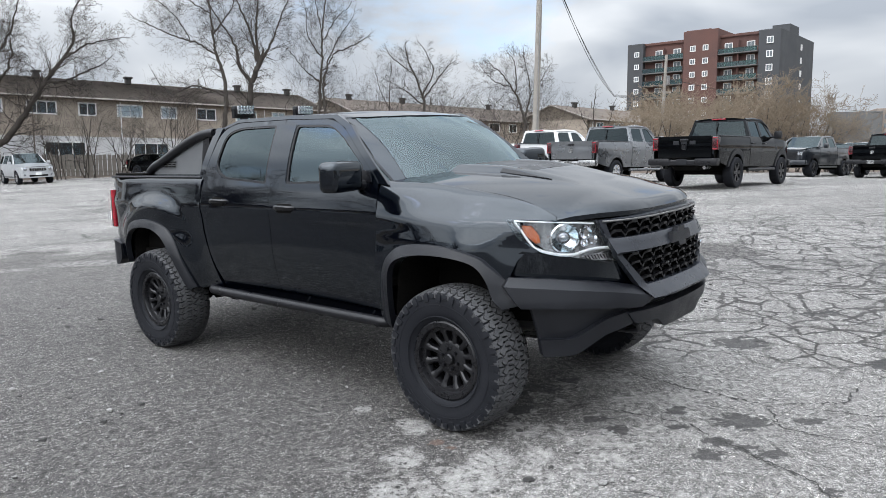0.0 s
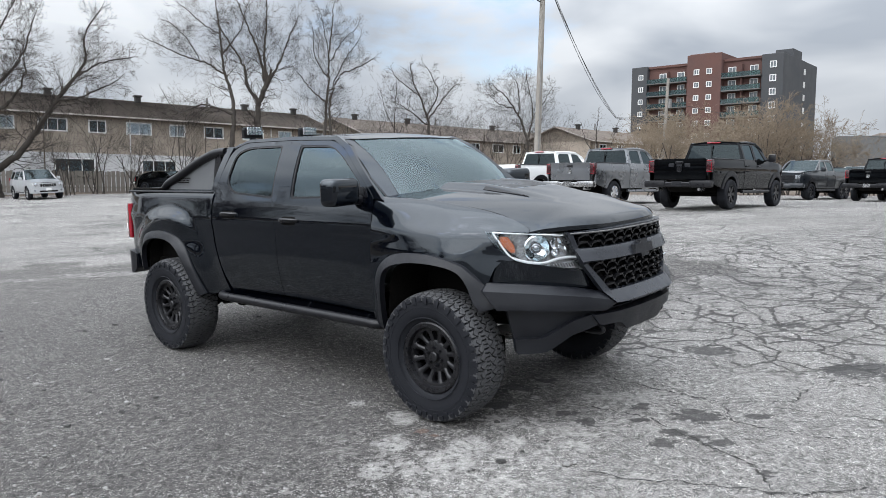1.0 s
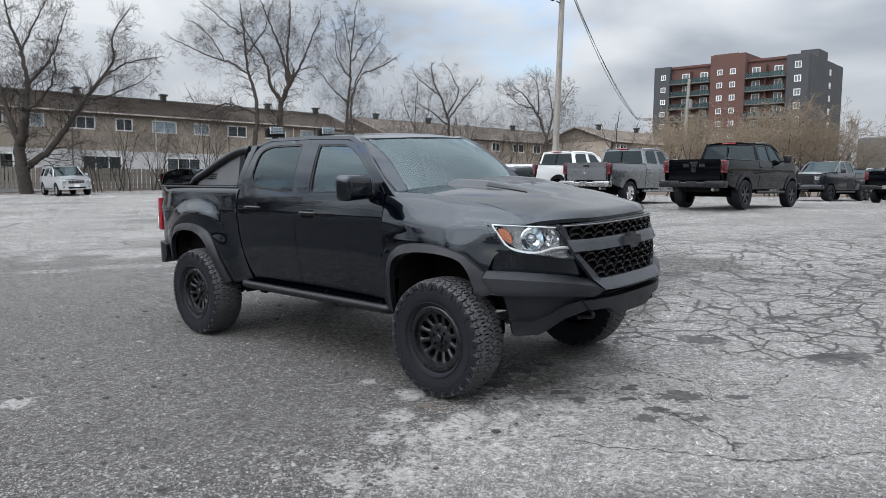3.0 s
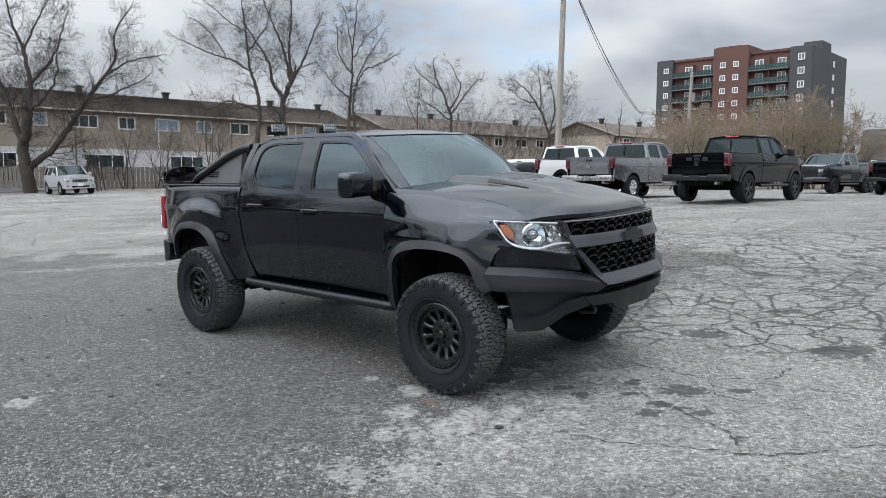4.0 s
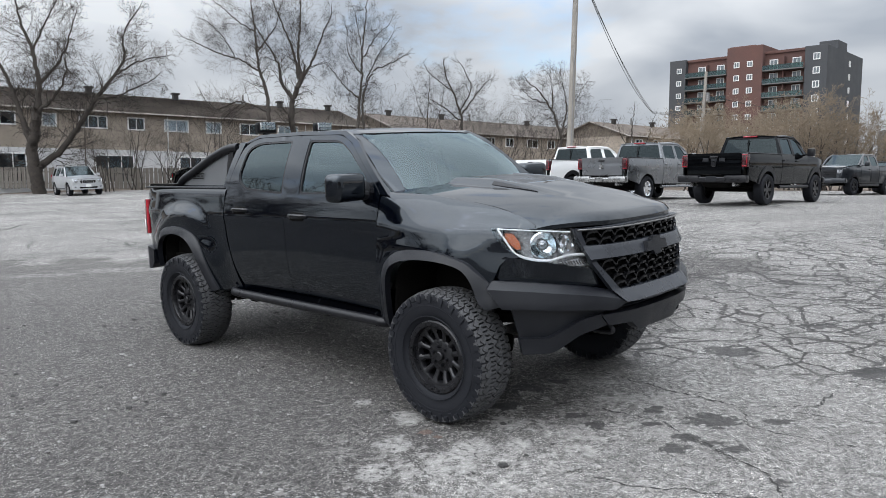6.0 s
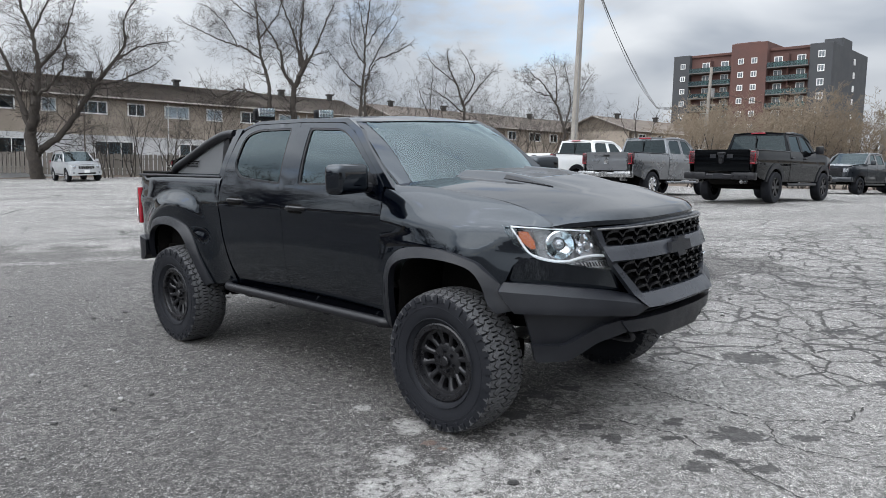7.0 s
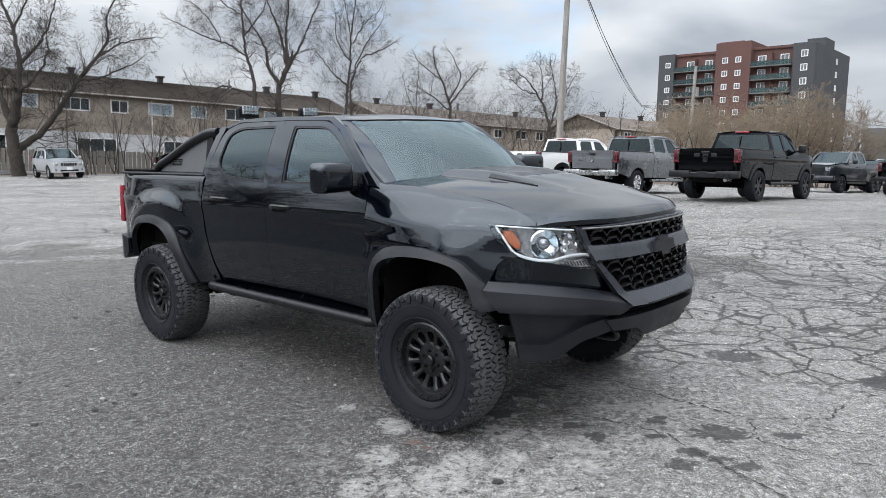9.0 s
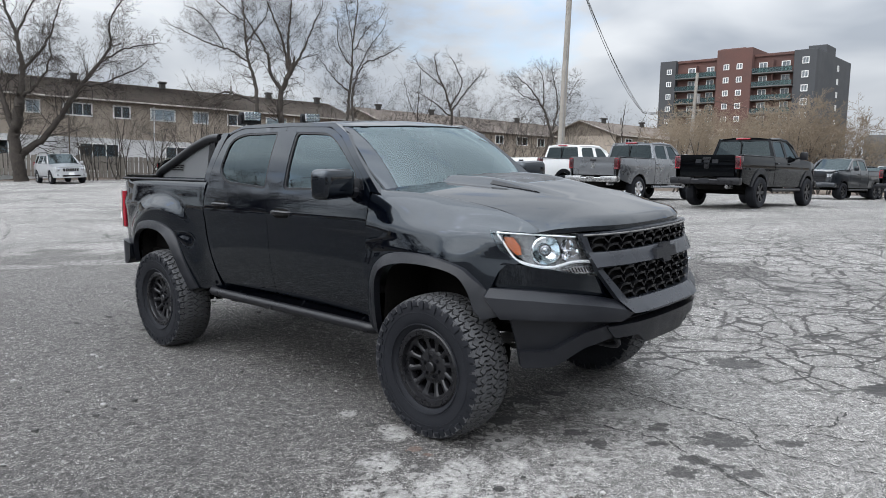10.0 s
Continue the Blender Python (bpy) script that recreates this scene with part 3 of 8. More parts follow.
def build_pebbles():
    """Loose grit and stones on the dark layer."""
    rng = np.random.default_rng(5)
    ico = bmesh.new()
    bmesh.ops.create_icosphere(ico, subdivisions=1, radius=1.0)
    bv = np.array([v.co[:] for v in ico.verts])
    bf = np.array([[v.index for v in f.verts] for f in ico.faces])
    ico.free()
    V, Fc, k = [], [], 0
    spots = []
    for _ in range(15000):
        y = rng.uniform(1.9, 3.2) if rng.random() < 0.35 else rng.uniform(2.2, 11)
        x = rng.uniform(-0.62 * y - 1.2, 0.62 * y + 1.0)
        if x - 0.62 * y > -1.4 and rng.random() < 0.72:
            continue
        spots.append((x, y, 0.0032 + 0.0075 * rng.random() ** 2 + (0.012 * rng.random() if rng.random() < 0.02 else 0)))
    for _ in range(420):
        y = rng.uniform(2.0, 9.0)
        spots.append((rng.uniform(-0.62 * y - 1.0, 0.25 * y - 1.2), y, 0.006 + 0.012 * rng.random() ** 2))
    spots += [(-2.84, 5.95, 0.028), (-2.58, 5.56, 0.03), (-2.15, 4.69, 0.026), (-1.96, 5.36, 0.022), (0.83, 3.33, 0.030), (0.88, 3.35, 0.024), (0.79, 3.30, 0.02), (-3.09, 5.22, 0.03), (-3.0, 5.3, 0.02), (-2.78, 5.9, 0.018)]
    for x, y, r in spots:
        sc = np.array([1, rng.uniform(0.6, 1), rng.uniform(0.35, 0.7)]) * r
        a = rng.uniform(0, 6.28)
        R = np.array([[math.cos(a), -math.sin(a), 0], [math.sin(a), math.cos(a), 0], [0, 0, 1]])
        v = (bv * rng.uniform(0.75, 1.15, (len(bv), 1)) * sc) @ R.T + np.array([x, y, float(ground_z(x, y)) + 0.25 * r])
        V.append(v)
        Fc.append(bf + k)
        k += len(bv)
    me = bpy.data.meshes.new("gravel")
    me.from_pydata(np.concatenate(V).tolist(), [], np.concatenate(Fc).tolist())
    m = M_STONE
    me.materials.append(m)
    tagged(new("gravel", me), "loose pale grit and small stones on asphalt", "gravel", kind="stuff")


build_pebbles()


def build_fragments():
    """Flat crumbs broken from the dark layer."""
    rng = np.random.default_rng(23)
    bm = bmesh.new()
    for _ in range(300):
        y = rng.uniform(2.2, 10.0)
        x = rng.uniform(-0.60 * y - 0.8, 0.62 * y - 1.5)
        r = 0.010 + 0.030 * rng.random() ** 2.5
        z = float(ground_z(x, y)) + 0.002
        a0, m = rng.uniform(0, 6.28), 6
        ring = [(x + r * rng.uniform(0.55, 1.0) * math.cos(a0 + 6.283 * k / m), y + 0.7 * r * rng.uniform(0.55, 1.0) * math.sin(a0 + 6.283 * k / m)) for k in range(m)]
        lo = [bm.verts.new((u, v, z)) for u, v in ring]
        hi = [bm.verts.new((x + (u - x) * 0.8, y + (v - y) * 0.8, z + r * rng.uniform(0.25, 0.5))) for u, v in ring]
        add_ring_faces(bm, lo, hi)
        bm.faces.new(hi)
    bmesh.ops.recalc_face_normals(bm, faces=bm.faces)
    o = part("asphalt_crumbs", bm, M_CRUMB, sharp=20)
    tagged(o, "flat dark crumbs of broken asphalt lying on the lot", "asphalt crumbs", kind="stuff")


M_CRUMB = surface("crumb", (0.030, 0.029, 0.028), (0.085, 0.082, 0.078), 0.9, scale=14, fine=90, bump=0.3)
build_fragments()

M_CRACK = surface("crack_fill", (0.018, 0.017, 0.016), (0.055, 0.052, 0.049), 0.95, scale=12, fine=90, bump=0.5)


def build_cracks():
    """The long open cracks of the lot as ragged dark furrows."""
    rng = random.Random(17)
    runs = [[(1.02, 5.42), (1.17, 5.22), (1.59, 4.69), (2.06, 4.21), (2.50, 4.20), (2.80, 4.44)], [(2.06, 4.21), (1.98, 3.87), (2.2, 3.68), (2.51, 3.52)], [(2.20, 4.12), (2.51, 4.03), (2.96, 3.69), (3.4, 3.55)], [(0.68, 4.55), (1.1, 4.25), (1.49, 3.98), (1.69, 3.49), (1.85, 3.19), (1.81, 2.92)], [(0.85, 3.25), (1.10, 3.10), (1.36, 3.06), (1.76, 2.92), (2.05, 2.86), (2.5, 2.95), (2.9, 2.9)], [(1.84, 5.49), (2.47, 5.14), (2.9, 4.75), (3.29, 4.27)], [(-9.5, 19.0), (-7.5, 17.6), (-5.5, 17.0), (-3.5, 17.4)], [(-13.0, 22.0), (-10.0, 21.0), (-7.0, 21.4)], [(-6.8, 13.6), (-5.6, 15.4), (-4.9, 17.1)], [(-8.5, 15.6), (-6.9, 15.0), (-5.7, 15.2)], [(-12.0, 26.0), (-8.0, 25.0), (-5.0, 25.6)]]
    for run in runs:
        pts = [Vector((x, y, 0)) for x, y in run]
        line = []
        for a, b in zip(pts, pts[1:]):
            m = max(2, int((b - a).length / 0.018))
            for i in range(m):
                line.append(a.lerp(b, i / m))
        line.append(pts[-1])
        drift, left, right_ = 0.0, [], []
        bm = bmesh.new()
        far = 1.0 + 0.12 * max(0.0, line[0].y - 5.0)
        for i, p in enumerate(line):
            d = (line[min(i + 1, len(line) - 1)] - line[max(i - 1, 0)]).normalized()
            nrm = Vector((-d.y, d.x, 0))
            drift = 0.84 * drift + rng.uniform(-0.013, 0.013) * far
            taper = min(1.0, i / 6 + 0.2, (len(line) - 1 - i) / 6 + 0.2)
            w = rng.choice((0.0012, 0.0025, 0.004, 0.006, 0.009)) * taper * far
            for sgn, row in ((1, left), (-1, right_)):
                q = p + nrm * (drift + sgn * w)
                row.append(bm.verts.new((q.x, q.y, float(ground_z(q.x, q.y)) + 0.009)))
        add_ring_faces(bm, left, right_, closed=False)
        o = part("ground_crack", bm, M_CRACK)
        tagged(o, "long ragged crack in grey asphalt", "crack", kind="structure")


build_cracks()

# ---------------------------------------------------------------- houses
M_SIDING = surface("tan_siding", (0.265, 0.222, 0.180), (0.365, 0.312, 0.255), 0.75, scale=1.2, fine=25, bump=0.1)
M_BRICKW = surface("whitewashed_brick", (0.46, 0.465, 0.47), (0.60, 0.60, 0.60), 0.85, scale=1.5, fine=18, bump=0.3)
M_SHINGLE = surface("brown_shingle", (0.175, 0.146, 0.124), (0.29, 0.247, 0.212), 0.9, scale=0.7, fine=16, bump=0.4)
M_TRIM = surface("white_trim", (0.66, 0.66, 0.64), (0.8, 0.8, 0.78), 0.5, scale=3, fine=40, bump=0.03)
M_EAVE = surface("tan_eave", (0.30, 0.275, 0.24), (0.42, 0.39, 0.35), 0.6, scale=3, fine=40, bump=0.03)
M_BROWN = surface("brown_trim", (0.10, 0.08, 0.06), (0.15, 0.12, 0.09), 0.6, scale=3, fine=40, bump=0.03)
M_PANE = glass("house_pane", (0.93, 0.96, 0.99), 0.97, 1.5)
# near-black colour painted for the shade of unlit rooms
M_ROOM_SHADE = surface("room_shade", (0.02, 0.02, 0.022), (0.05, 0.05, 0.05), 0.9, scale=3, fine=20, bump=0.0)
M_CURTAIN = surface("pale_curtain", (0.55, 0.56, 0.56), (0.72, 0.73, 0.72), 0.9, scale=2, fine=30, bump=0.1)
M_WOOD = surface("grey_fence_wood", (0.13, 0.115, 0.10), (0.24, 0.22, 0.195), 0.9, scale=4, fine=30, bump=0.3)
M_METAL = surface("dark_metal", (0.03, 0.03, 0.03), (0.06, 0.055, 0.05), 0.6, metal=0.5, scale=6, fine=50, bump=0.05)


def face_strip(bm, pts):
    bm.faces.new([bm.verts.new(p) for p in pts])


def window_unit(house, x, z, w, h, panes=2, mat_trim=None, curtain=False, depth=0.06):
    """A window in the wall plane y = 0 of a house that looks along -y; x, z its lower left."""
    fr = bmesh.new()
    t = 0.095
    fr.free()
    rect = lambda a, b, c, d: [(a, c), (b, c), (b, d), (a, d)]
    holes = [rect(x + (t if k == 0 else 0.03) + w * k / panes, x + w * (k + 1) / panes - (t if k == panes - 1 else 0.03), z + t, z + h - t) for k in range(panes)]
    fr = panel([rect(x, x + w, z, z + h), *holes], lambda u, v: Vector((u, -0.115, v)), 3.0, (0, 0.10, 0))
    win = part("window", fr, mat_trim or M_TRIM, house, "white framed sliding window")
    for k in range(panes):
        part("pane", box((x + w * (k + 0.5) / panes, -0.095, z + h / 2), (w / panes - 0.03, 0.008, h - 0.04)), M_PANE, win)
    # thin board behind the panes: curtain, else dark paint for the room's shade
    part("room", box((x + w / 2, -0.075, z + h / 2), (w - 0.02, 0.012, h - 0.02)), M_CURTAIN if curtain else M_ROOM_SHADE, win)
    return win


def siding(x0, x1, z0, z1, lap=0.19):
    """Lapped boards over one wall, each a tilted strip."""
    bm = bmesh.new()
    z = z0
    while z < z1 - 1e-3:
        b = min(z + lap, z1)
        face_strip(bm, ((x0, -0.065, z), (x1, -0.065, z), (x1, -0.012, b), (x0, -0.012, b)))
        face_strip(bm, ((x0, -0.012, z), (x1, -0.012, z), (x1, -0.065, z), (x0, -0.065, z)))
        z = b
    return bm


def townhouse(name, at, length, deep, base, label, uppers, lowers, vents, brick_top=2.75, eave=5.60, ridge=7.45, wall_mat=None):
    """A two-storey row: x runs along the front wall, -y is its outside; heights over its own ground."""
    h = thing(name, at, label, "house")
    body = bmesh.new()
    add_box(body, (length / 2, deep / 2, base / 2 + eave / 2 - 0.5), (length - 0.01, deep - 0.3, eave + 1.0 - base), 0.0)
    for v in body.verts:
        v.co.y += 0.16
    part("house_wall", body, wall_mat or M_SIDING, h)
    part("siding", siding(0, length, brick_top, eave), wall_mat or M_SIDING, h, "tan lapped siding")
    part("brick_base", box((length / 2, 0.0, brick_top / 2 - 0.5), (length, 0.12, brick_top + 1.0), 0.0), M_BRICKW, h, "white painted brick lower wall")
    rf = bmesh.new()
    o = 0.45
    q = [(-o, -o, eave - 0.03), (length + o, -o, eave - 0.03), (length + o, deep / 2, ridge), (-o, deep / 2, ridge)]
    r = [(length + o, deep + o, eave - 0.03), (-o, deep + o, eave - 0.03)]
    vs = [rf.verts.new(p) for p in q + r]
    rf.faces.new(vs[:4])
    rf.faces.new((vs[3], vs[2], vs[4], vs[5]))
    bmesh.ops.solidify(rf, geom=rf.faces[:], thickness=-0.10)
    part("roof", rf, M_SHINGLE, h, "brown shingle roof")
    for xx in (0.0, length):
        g = bmesh.new()
        d = 0.03 if xx == 0 else -0.03
        vs = [g.verts.new(p) for p in ((xx + d, 0.1, eave - 0.2), (xx + d, deep - 0.1, eave - 0.2), (xx + d, deep - 0.1, eave), (xx + d, deep / 2, ridge - 0.06), (xx + d, 0.1, eave))]
        g.faces.new(vs)
        bmesh.ops.solidify(g, geom=g.faces[:], thickness=0.05)
        part("gable_wall", g, wall_mat or M_SIDING, h)
        rk = bmesh.new()
        xo = xx - o - 0.01 if xx == 0 else xx + o + 0.01
        for ya, yb in ((-o, deep / 2), (deep + o, deep / 2)):
            add_tube(rk, [(xo, ya, eave - 0.06), (xo, yb, ridge - 0.05)], 0.055, 4)
        part("rake_board", rk, M_EAVE, h)
    part("gutter", box((length / 2, -o - 0.05, eave - 0.06), (length + 2 * o, 0.12, 0.11), 0.02), M_EAVE, h, "pale eaves gutter")
    part("soffit", box((length / 2, -o / 2, eave - 0.12), (length + 2 * o, o, 0.03), 0.0), M_BROWN, h)
    for x, z, w, hh, pn in uppers + lowers:
        window_unit(h, x, z, w, hh, pn, curtain=(int(x * 7) % 3 != 1 and z > 3))
    for x, kind in vents:
        bm = bmesh.new()
        if kind == "vent":
            add_box(bm, (x, deep / 2 - 0.5, ridge + 0.05), (0.42, 0.42, 0.45), 0.02)
            add_box(bm, (x, deep / 2 - 0.5, ridge + 0.36), (0.62, 0.62, 0.16), 0.03)
        else:
            add_tube(bm, [(x, deep / 2 - 0.3, ridge - 0.2), (x, deep / 2 - 0.3, ridge + 0.75)], 0.09, 8)
        part("roof_vent" if kind == "vent" else "vent_pipe", bm, M_METAL if kind == "vent" else M_STEEL, h)
    k = 0
    while k * 6.1 < length:
        part("downpipe", tube([(k * 6.1 + 0.5, -0.09, 0.0), (k * 6.1 + 0.5, -0.09, eave - 0.2)], 0.045, 6), M_BROWN if k % 2 else M_TRIM, h)
        part("wall_lamp", box((k * 6.1 + 2.1, -0.14, 1.95), (0.14, 0.16, 0.32), 0.03), M_METAL, h)
        k += 1
    return h


ROW_DIR = 41.0
row_d = Vector((math.cos(radians(ROW_DIR)), math.sin(radians(ROW_DIR)), 0))


def row_pose(px, py, s, z):
    p = Vector((px, py, z)) + row_d * s
    return pose(p.x, p.y, p.z, 0, 0, ROW_DIR)


def build_houses():
    Z0, k = 1.15, 1.15
    s0 = -36.0
    up = [(-6.80, 0.85), (-4.69, 1.75), (-1.69, 1.12), (0.71, 1.70), (3.63, 1.16), (6.17, 1.50), (9.2, 1.73), (12.2, 1.15), (14.8, 1.6), (-9.9, 1.7), (-12.9, 1.13), (-15.8, 1.7), (-18.9, 1.2), (-21.7, 1.7), (-24.8, 1.2), (-27.6, 1.7)]
    lo = [(-10.0, 2.3), (-3.81, 2.48), (1.67, 2.42), (7.6, 2.46), (13.4, 2.4), (-15.5, 2.4), (-21.4, 2.4), (-27.0, 2.4)]
    ups = [(k * a - s0, 4.28, k * w, 0.98, 3 if w > 1.72 else 2) for a, w in up]
    los = [(k * a - s0, 0.25, k * w, 2.13, 3) for a, w in lo]
    row = townhouse("townhouse_row", row_pose(-24.2, 57.0, s0, Z0), 55.5, 10.4, 0.0, "long two-storey townhouse row with tan siding and brown roof", ups, los, [(k * a - s0, w) for a, w in ((3.0, "vent"), (-3.0, "vent"), (-9.0, "vent"), (8.4, "pipe"), (11.5, "vent"), (-0.4, "pipe"), (16.0, "vent"))])
    ups = [(1.2 + 3.4 * i, 4.3, (1.3, 1.8)[i % 2], 1.0, 2) for i in range(9)]
    los = [(1.0 + 6.8 * i, 0.3, 2.6, 2.1, 3) for i in range(4)]
    townhouse("townhouse_row", pose(-6.6, 72.8, Z0, 0, 0, ROW_DIR), 33.0, 10.4, 0.0, "two-storey townhouse row with tan siding, set farther back", ups, los, [(2.3, "vent"), (9.5, "vent"), (13.8, "pipe"), (23.0, "vent")])
    gab = townhouse("townhouse_row", pose(18.2, 82.5, Z0, 0, 0, ROW_DIR), 40.0, 10.4, 0.0, "gable-ended townhouse row with olive-tan siding", ups + [(32 + 3.4 * i, 4.3, 1.3, 1.0, 2) for i in range(2)], los, [(3.4, "vent"), (7.0, "pipe"), (11.0, "vent"), (18.5, "vent"), (27.5, "vent")])
    # the row across the lot, behind the camera, that the truck's paint and glass mirror
    tagged(copy_thing(row, pose(-64.0, -32.0, -2.0, 0, 0, 90)), "townhouse row across the parking lot with tan siding")
    # two more unseen copies, added only to darken the horizon mirrored in the vehicles
    tagged(copy_thing(row, pose(62.0, -30.0, -1.6, 0, 0, 180)), "unseen townhouse row copy added behind the camera to darken reflections")
    tagged(copy_thing(row, pose(84.0, 62.0, 1.0, 0, 0, -90)), "unseen townhouse row copy added on the right to darken reflections")


build_houses()


def build_fence():
    f = thing("wooden_fence", pose(-24.0, 50.6, 1.02, 0, 0, 5), "weathered grey board fence in front of townhouses", "fence")
    bd = box((0, 0, 0.74), (0.135, 0.022, 1.48), 0.006)
    first = part("board", bd, M_WOOD, f)
    rng = random.Random(3)
    k = 0
    s = -16.0
    while s < 16.0:
        o = first if k == 0 else new("board", first.data)
        o.parent = f
        o.matrix_local = pose(s, (0.03 if k % 2 else -0.03), rng.uniform(-0.05, 0.03), rng.uniform(-1, 1), rng.uniform(-1.2, 1.2), 0)
        s += 0.15
        k += 1
    for z in (0.35, 1.15):
        part("rail", box((0, 0, z), (32, 0.05, 0.09), 0.005), M_WOOD, f)
    for i in range(14):
        part("post", box((-16 + i * 2.45, 0.06, 0.80), (0.10, 0.10, 1.62), 0.008), M_WOOD, f)


def build_guard_rail():
    g = thing("guard_rail", pose(-24.0, 49.9, 1.0, 0, 0, 5), "pale steel pipe rail on short posts before the fence", "rail")
    part("pipe", tube([(3.6, 0, 0.72), (10.0, 0, 0.70), (13.2, 0, 0.70)], 0.045, 8), M_TRIM, g)
    for x in (4.2, 8.4, 12.8):
        part("post", tube([(x, 0.05, -0.1), (x, 0.05, 0.72)], 0.04, 8), M_STEEL, g)


build_fence()
build_guard_rail()


# ---------------------------------------------------------------- apartment tower
M_TOWER = surface("charcoal_panel", (0.036, 0.038, 0.042), (0.052, 0.055, 0.059), 0.7, scale=0.25, fine=5, bump=0.05)
M_REDBRICK = surface("red_brick", (0.080, 0.041, 0.035), (0.122, 0.063, 0.052), 0.88, scale=0.3, fine=9, bump=0.2)
M_SLAB = surface("balcony_slab", (0.08, 0.08, 0.08), (0.14, 0.14, 0.135), 0.85, scale=0.5, fine=8, bump=0.1)
M_GREEN = glass("green_glass_rail", (0.34, 0.52, 0.47), 0.72, 1.7)


def build_tower():
    d2 = Vector((25, -22.5, 0)).normalized()
    ang = math.degrees(math.atan2(d2.y, d2.x))
    p = Vector((46.5, 172.0, 0))
    t = thing("apartment_building", pose(p.x, p.y, 0.0, 0, 0, ang), "eight-storey charcoal and red brick apartment building with green balconies", "apartment building")
    L, D, top = 33.3, 24.0, 28.85
    part("grey_wall", box((1.9, D / 2, top / 2), (3.8, D, top), 0.05), M_TOWER, t, "charcoal clad end bay")
    part("grey_wall", box((31.15, D / 2, top / 2), (4.3, D, top), 0.05), M_TOWER, t, "charcoal clad end bay")
    part("balcony_wall", box((8.4, D / 2 + 0.6, top / 2 - 0.25), (9.4, D - 1.2, top - 0.5), 0.05), M_REDBRICK, t)
    part("balcony_wall", box((24.9, D / 2 + 0.6, top / 2 - 0.25), (8.3, D - 1.2, top - 0.5), 0.05), M_REDBRICK, t)
    part("brick_bay", box((17.05, D / 2 - 0.35, 15.1), (7.5, D, 30.2), 0.05), M_REDBRICK, t, "tall red brick centre bay")
    part("penthouse", box((14.6, 8.0, 30.0), (5.5, 7.0, 2.4), 0.05), M_REDBRICK, t)
    part("roof_unit", box((31.4, 9.5, 29.7), (3.6, 6.0, 1.7), 0.05), M_TOWER, t)
    part("parapet", box((8.4, 0.9, 28.55), (9.2, 0.25, 0.5), 0.02), M_REDBRICK, t)
    part("parapet", box((24.9, 0.9, 28.55), (8.2, 0.25, 0.5), 0.02), M_REDBRICK, t)

    def win(x, z, w, h, y=0.0, side=None):
        tt = 0.07
        rect = lambda a, b, c, d: [(a, c), (b, c), (b, d), (a, d)]
        fr = panel([rect(-w / 2 - tt, w / 2 + tt, -h / 2 - tt, h / 2 + tt), rect(-w / 2 + tt, -0.04, -h / 2 + tt, h / 2 - tt), rect(0.04, w / 2 - tt, -h / 2 + tt, h / 2 - tt)], lambda u, v: Vector((u, -0.08, v)), 3.0, (0, 0.16, 0))
        m = pose(x, y - 0.05, z) if side is None else pose(L + 0.05, side, z, 0, 0, 90)
        bmesh.ops.transform(fr, matrix=m, verts=fr.verts)
        o = part("window", fr, M_TRIM, t)
        pn = box((0, 0.02, 0), (w, 0.05, h))
        bmesh.ops.transform(pn, matrix=m, verts=pn.verts)
        part("pane", pn, M_TOWERPANE, o)
    for k in range(8):
        z = 26.45 - 2.75 * k
        win(2.3, z, 1.0, 1.0)
        win(15.45, z, 1.05, 1.05, -0.35)
        win(18.25, z, 1.05, 1.05, -0.35)
        win(31.3, z + 0.25, 1.15, 1.2)
        win(0, z + 0.1, 0.8, 1.1, side=14.4)
        for x in (7.13, 11.34, 22.6, 27.15):
            win(x, z - 0.55, 1.55, 2.2, 1.2)
        for x0, x1 in ((3.95, 13.3), (20.9, 28.95)):
            b = part("balcony", box(((x0 + x1) / 2, 0.35, z - 1.75), (x1 - x0, 1.75, 0.22)), M_SLAB, t)
            rl = bmesh.new()
            add_box(rl, ((x0 + x1) / 2, -0.48, z - 1.20), (x1 - x0, 0.05, 0.95))
            part("handrail", box(((x0 + x1) / 2, -0.48, z - 0.70), (x1 - x0, 0.09, 0.07)), M_METAL, b)
            part("balcony_rail", rl, M_GREEN, b, "green glass balcony rail")
            part("divider", box(((x0 + x1) / 2, 0.5, z - 0.4), (0.15, 1.3, 2.6)), M_REDBRICK, b)


M_TOWERPANE = surface("bright_pane", (0.07, 0.09, 0.10), (0.20, 0.225, 0.235), 0.12, scale=0.4, fine=3, bump=0.0)
build_tower()


def build_far_block():
    b = thing("apartment_block", pose(193, 262, 1.0, 0, 0, -20), "distant low brick apartment block", "apartment building")
    part("wall", box((0, 0, 10.2), (60, 14, 20.6), 0.1), M_SHINGLE, b)
    part("wall", box((-36, -2, 9.7), (16, 12, 19.6), 0.1), M_SLAB, b)
    for i in range(10):
        for k in range(4):
            part("window", box((-26 + 5.6 * i, -7.05, 17.5 - 3.2 * k), (2.4, 0.12, 1.5)), M_TOWERPANE, b)
    part("penthouse", box((-8, 0, 21.6), (6, 6, 2.4)), M_REDBRICK, b)


build_far_block()


# ---------------------------------------------------------------- poles and wires
M_POLE = surface("weathered_pole", (0.20, 0.182, 0.160), (0.31, 0.287, 0.255), 0.9, scale=2, fine=20, bump=0.2)


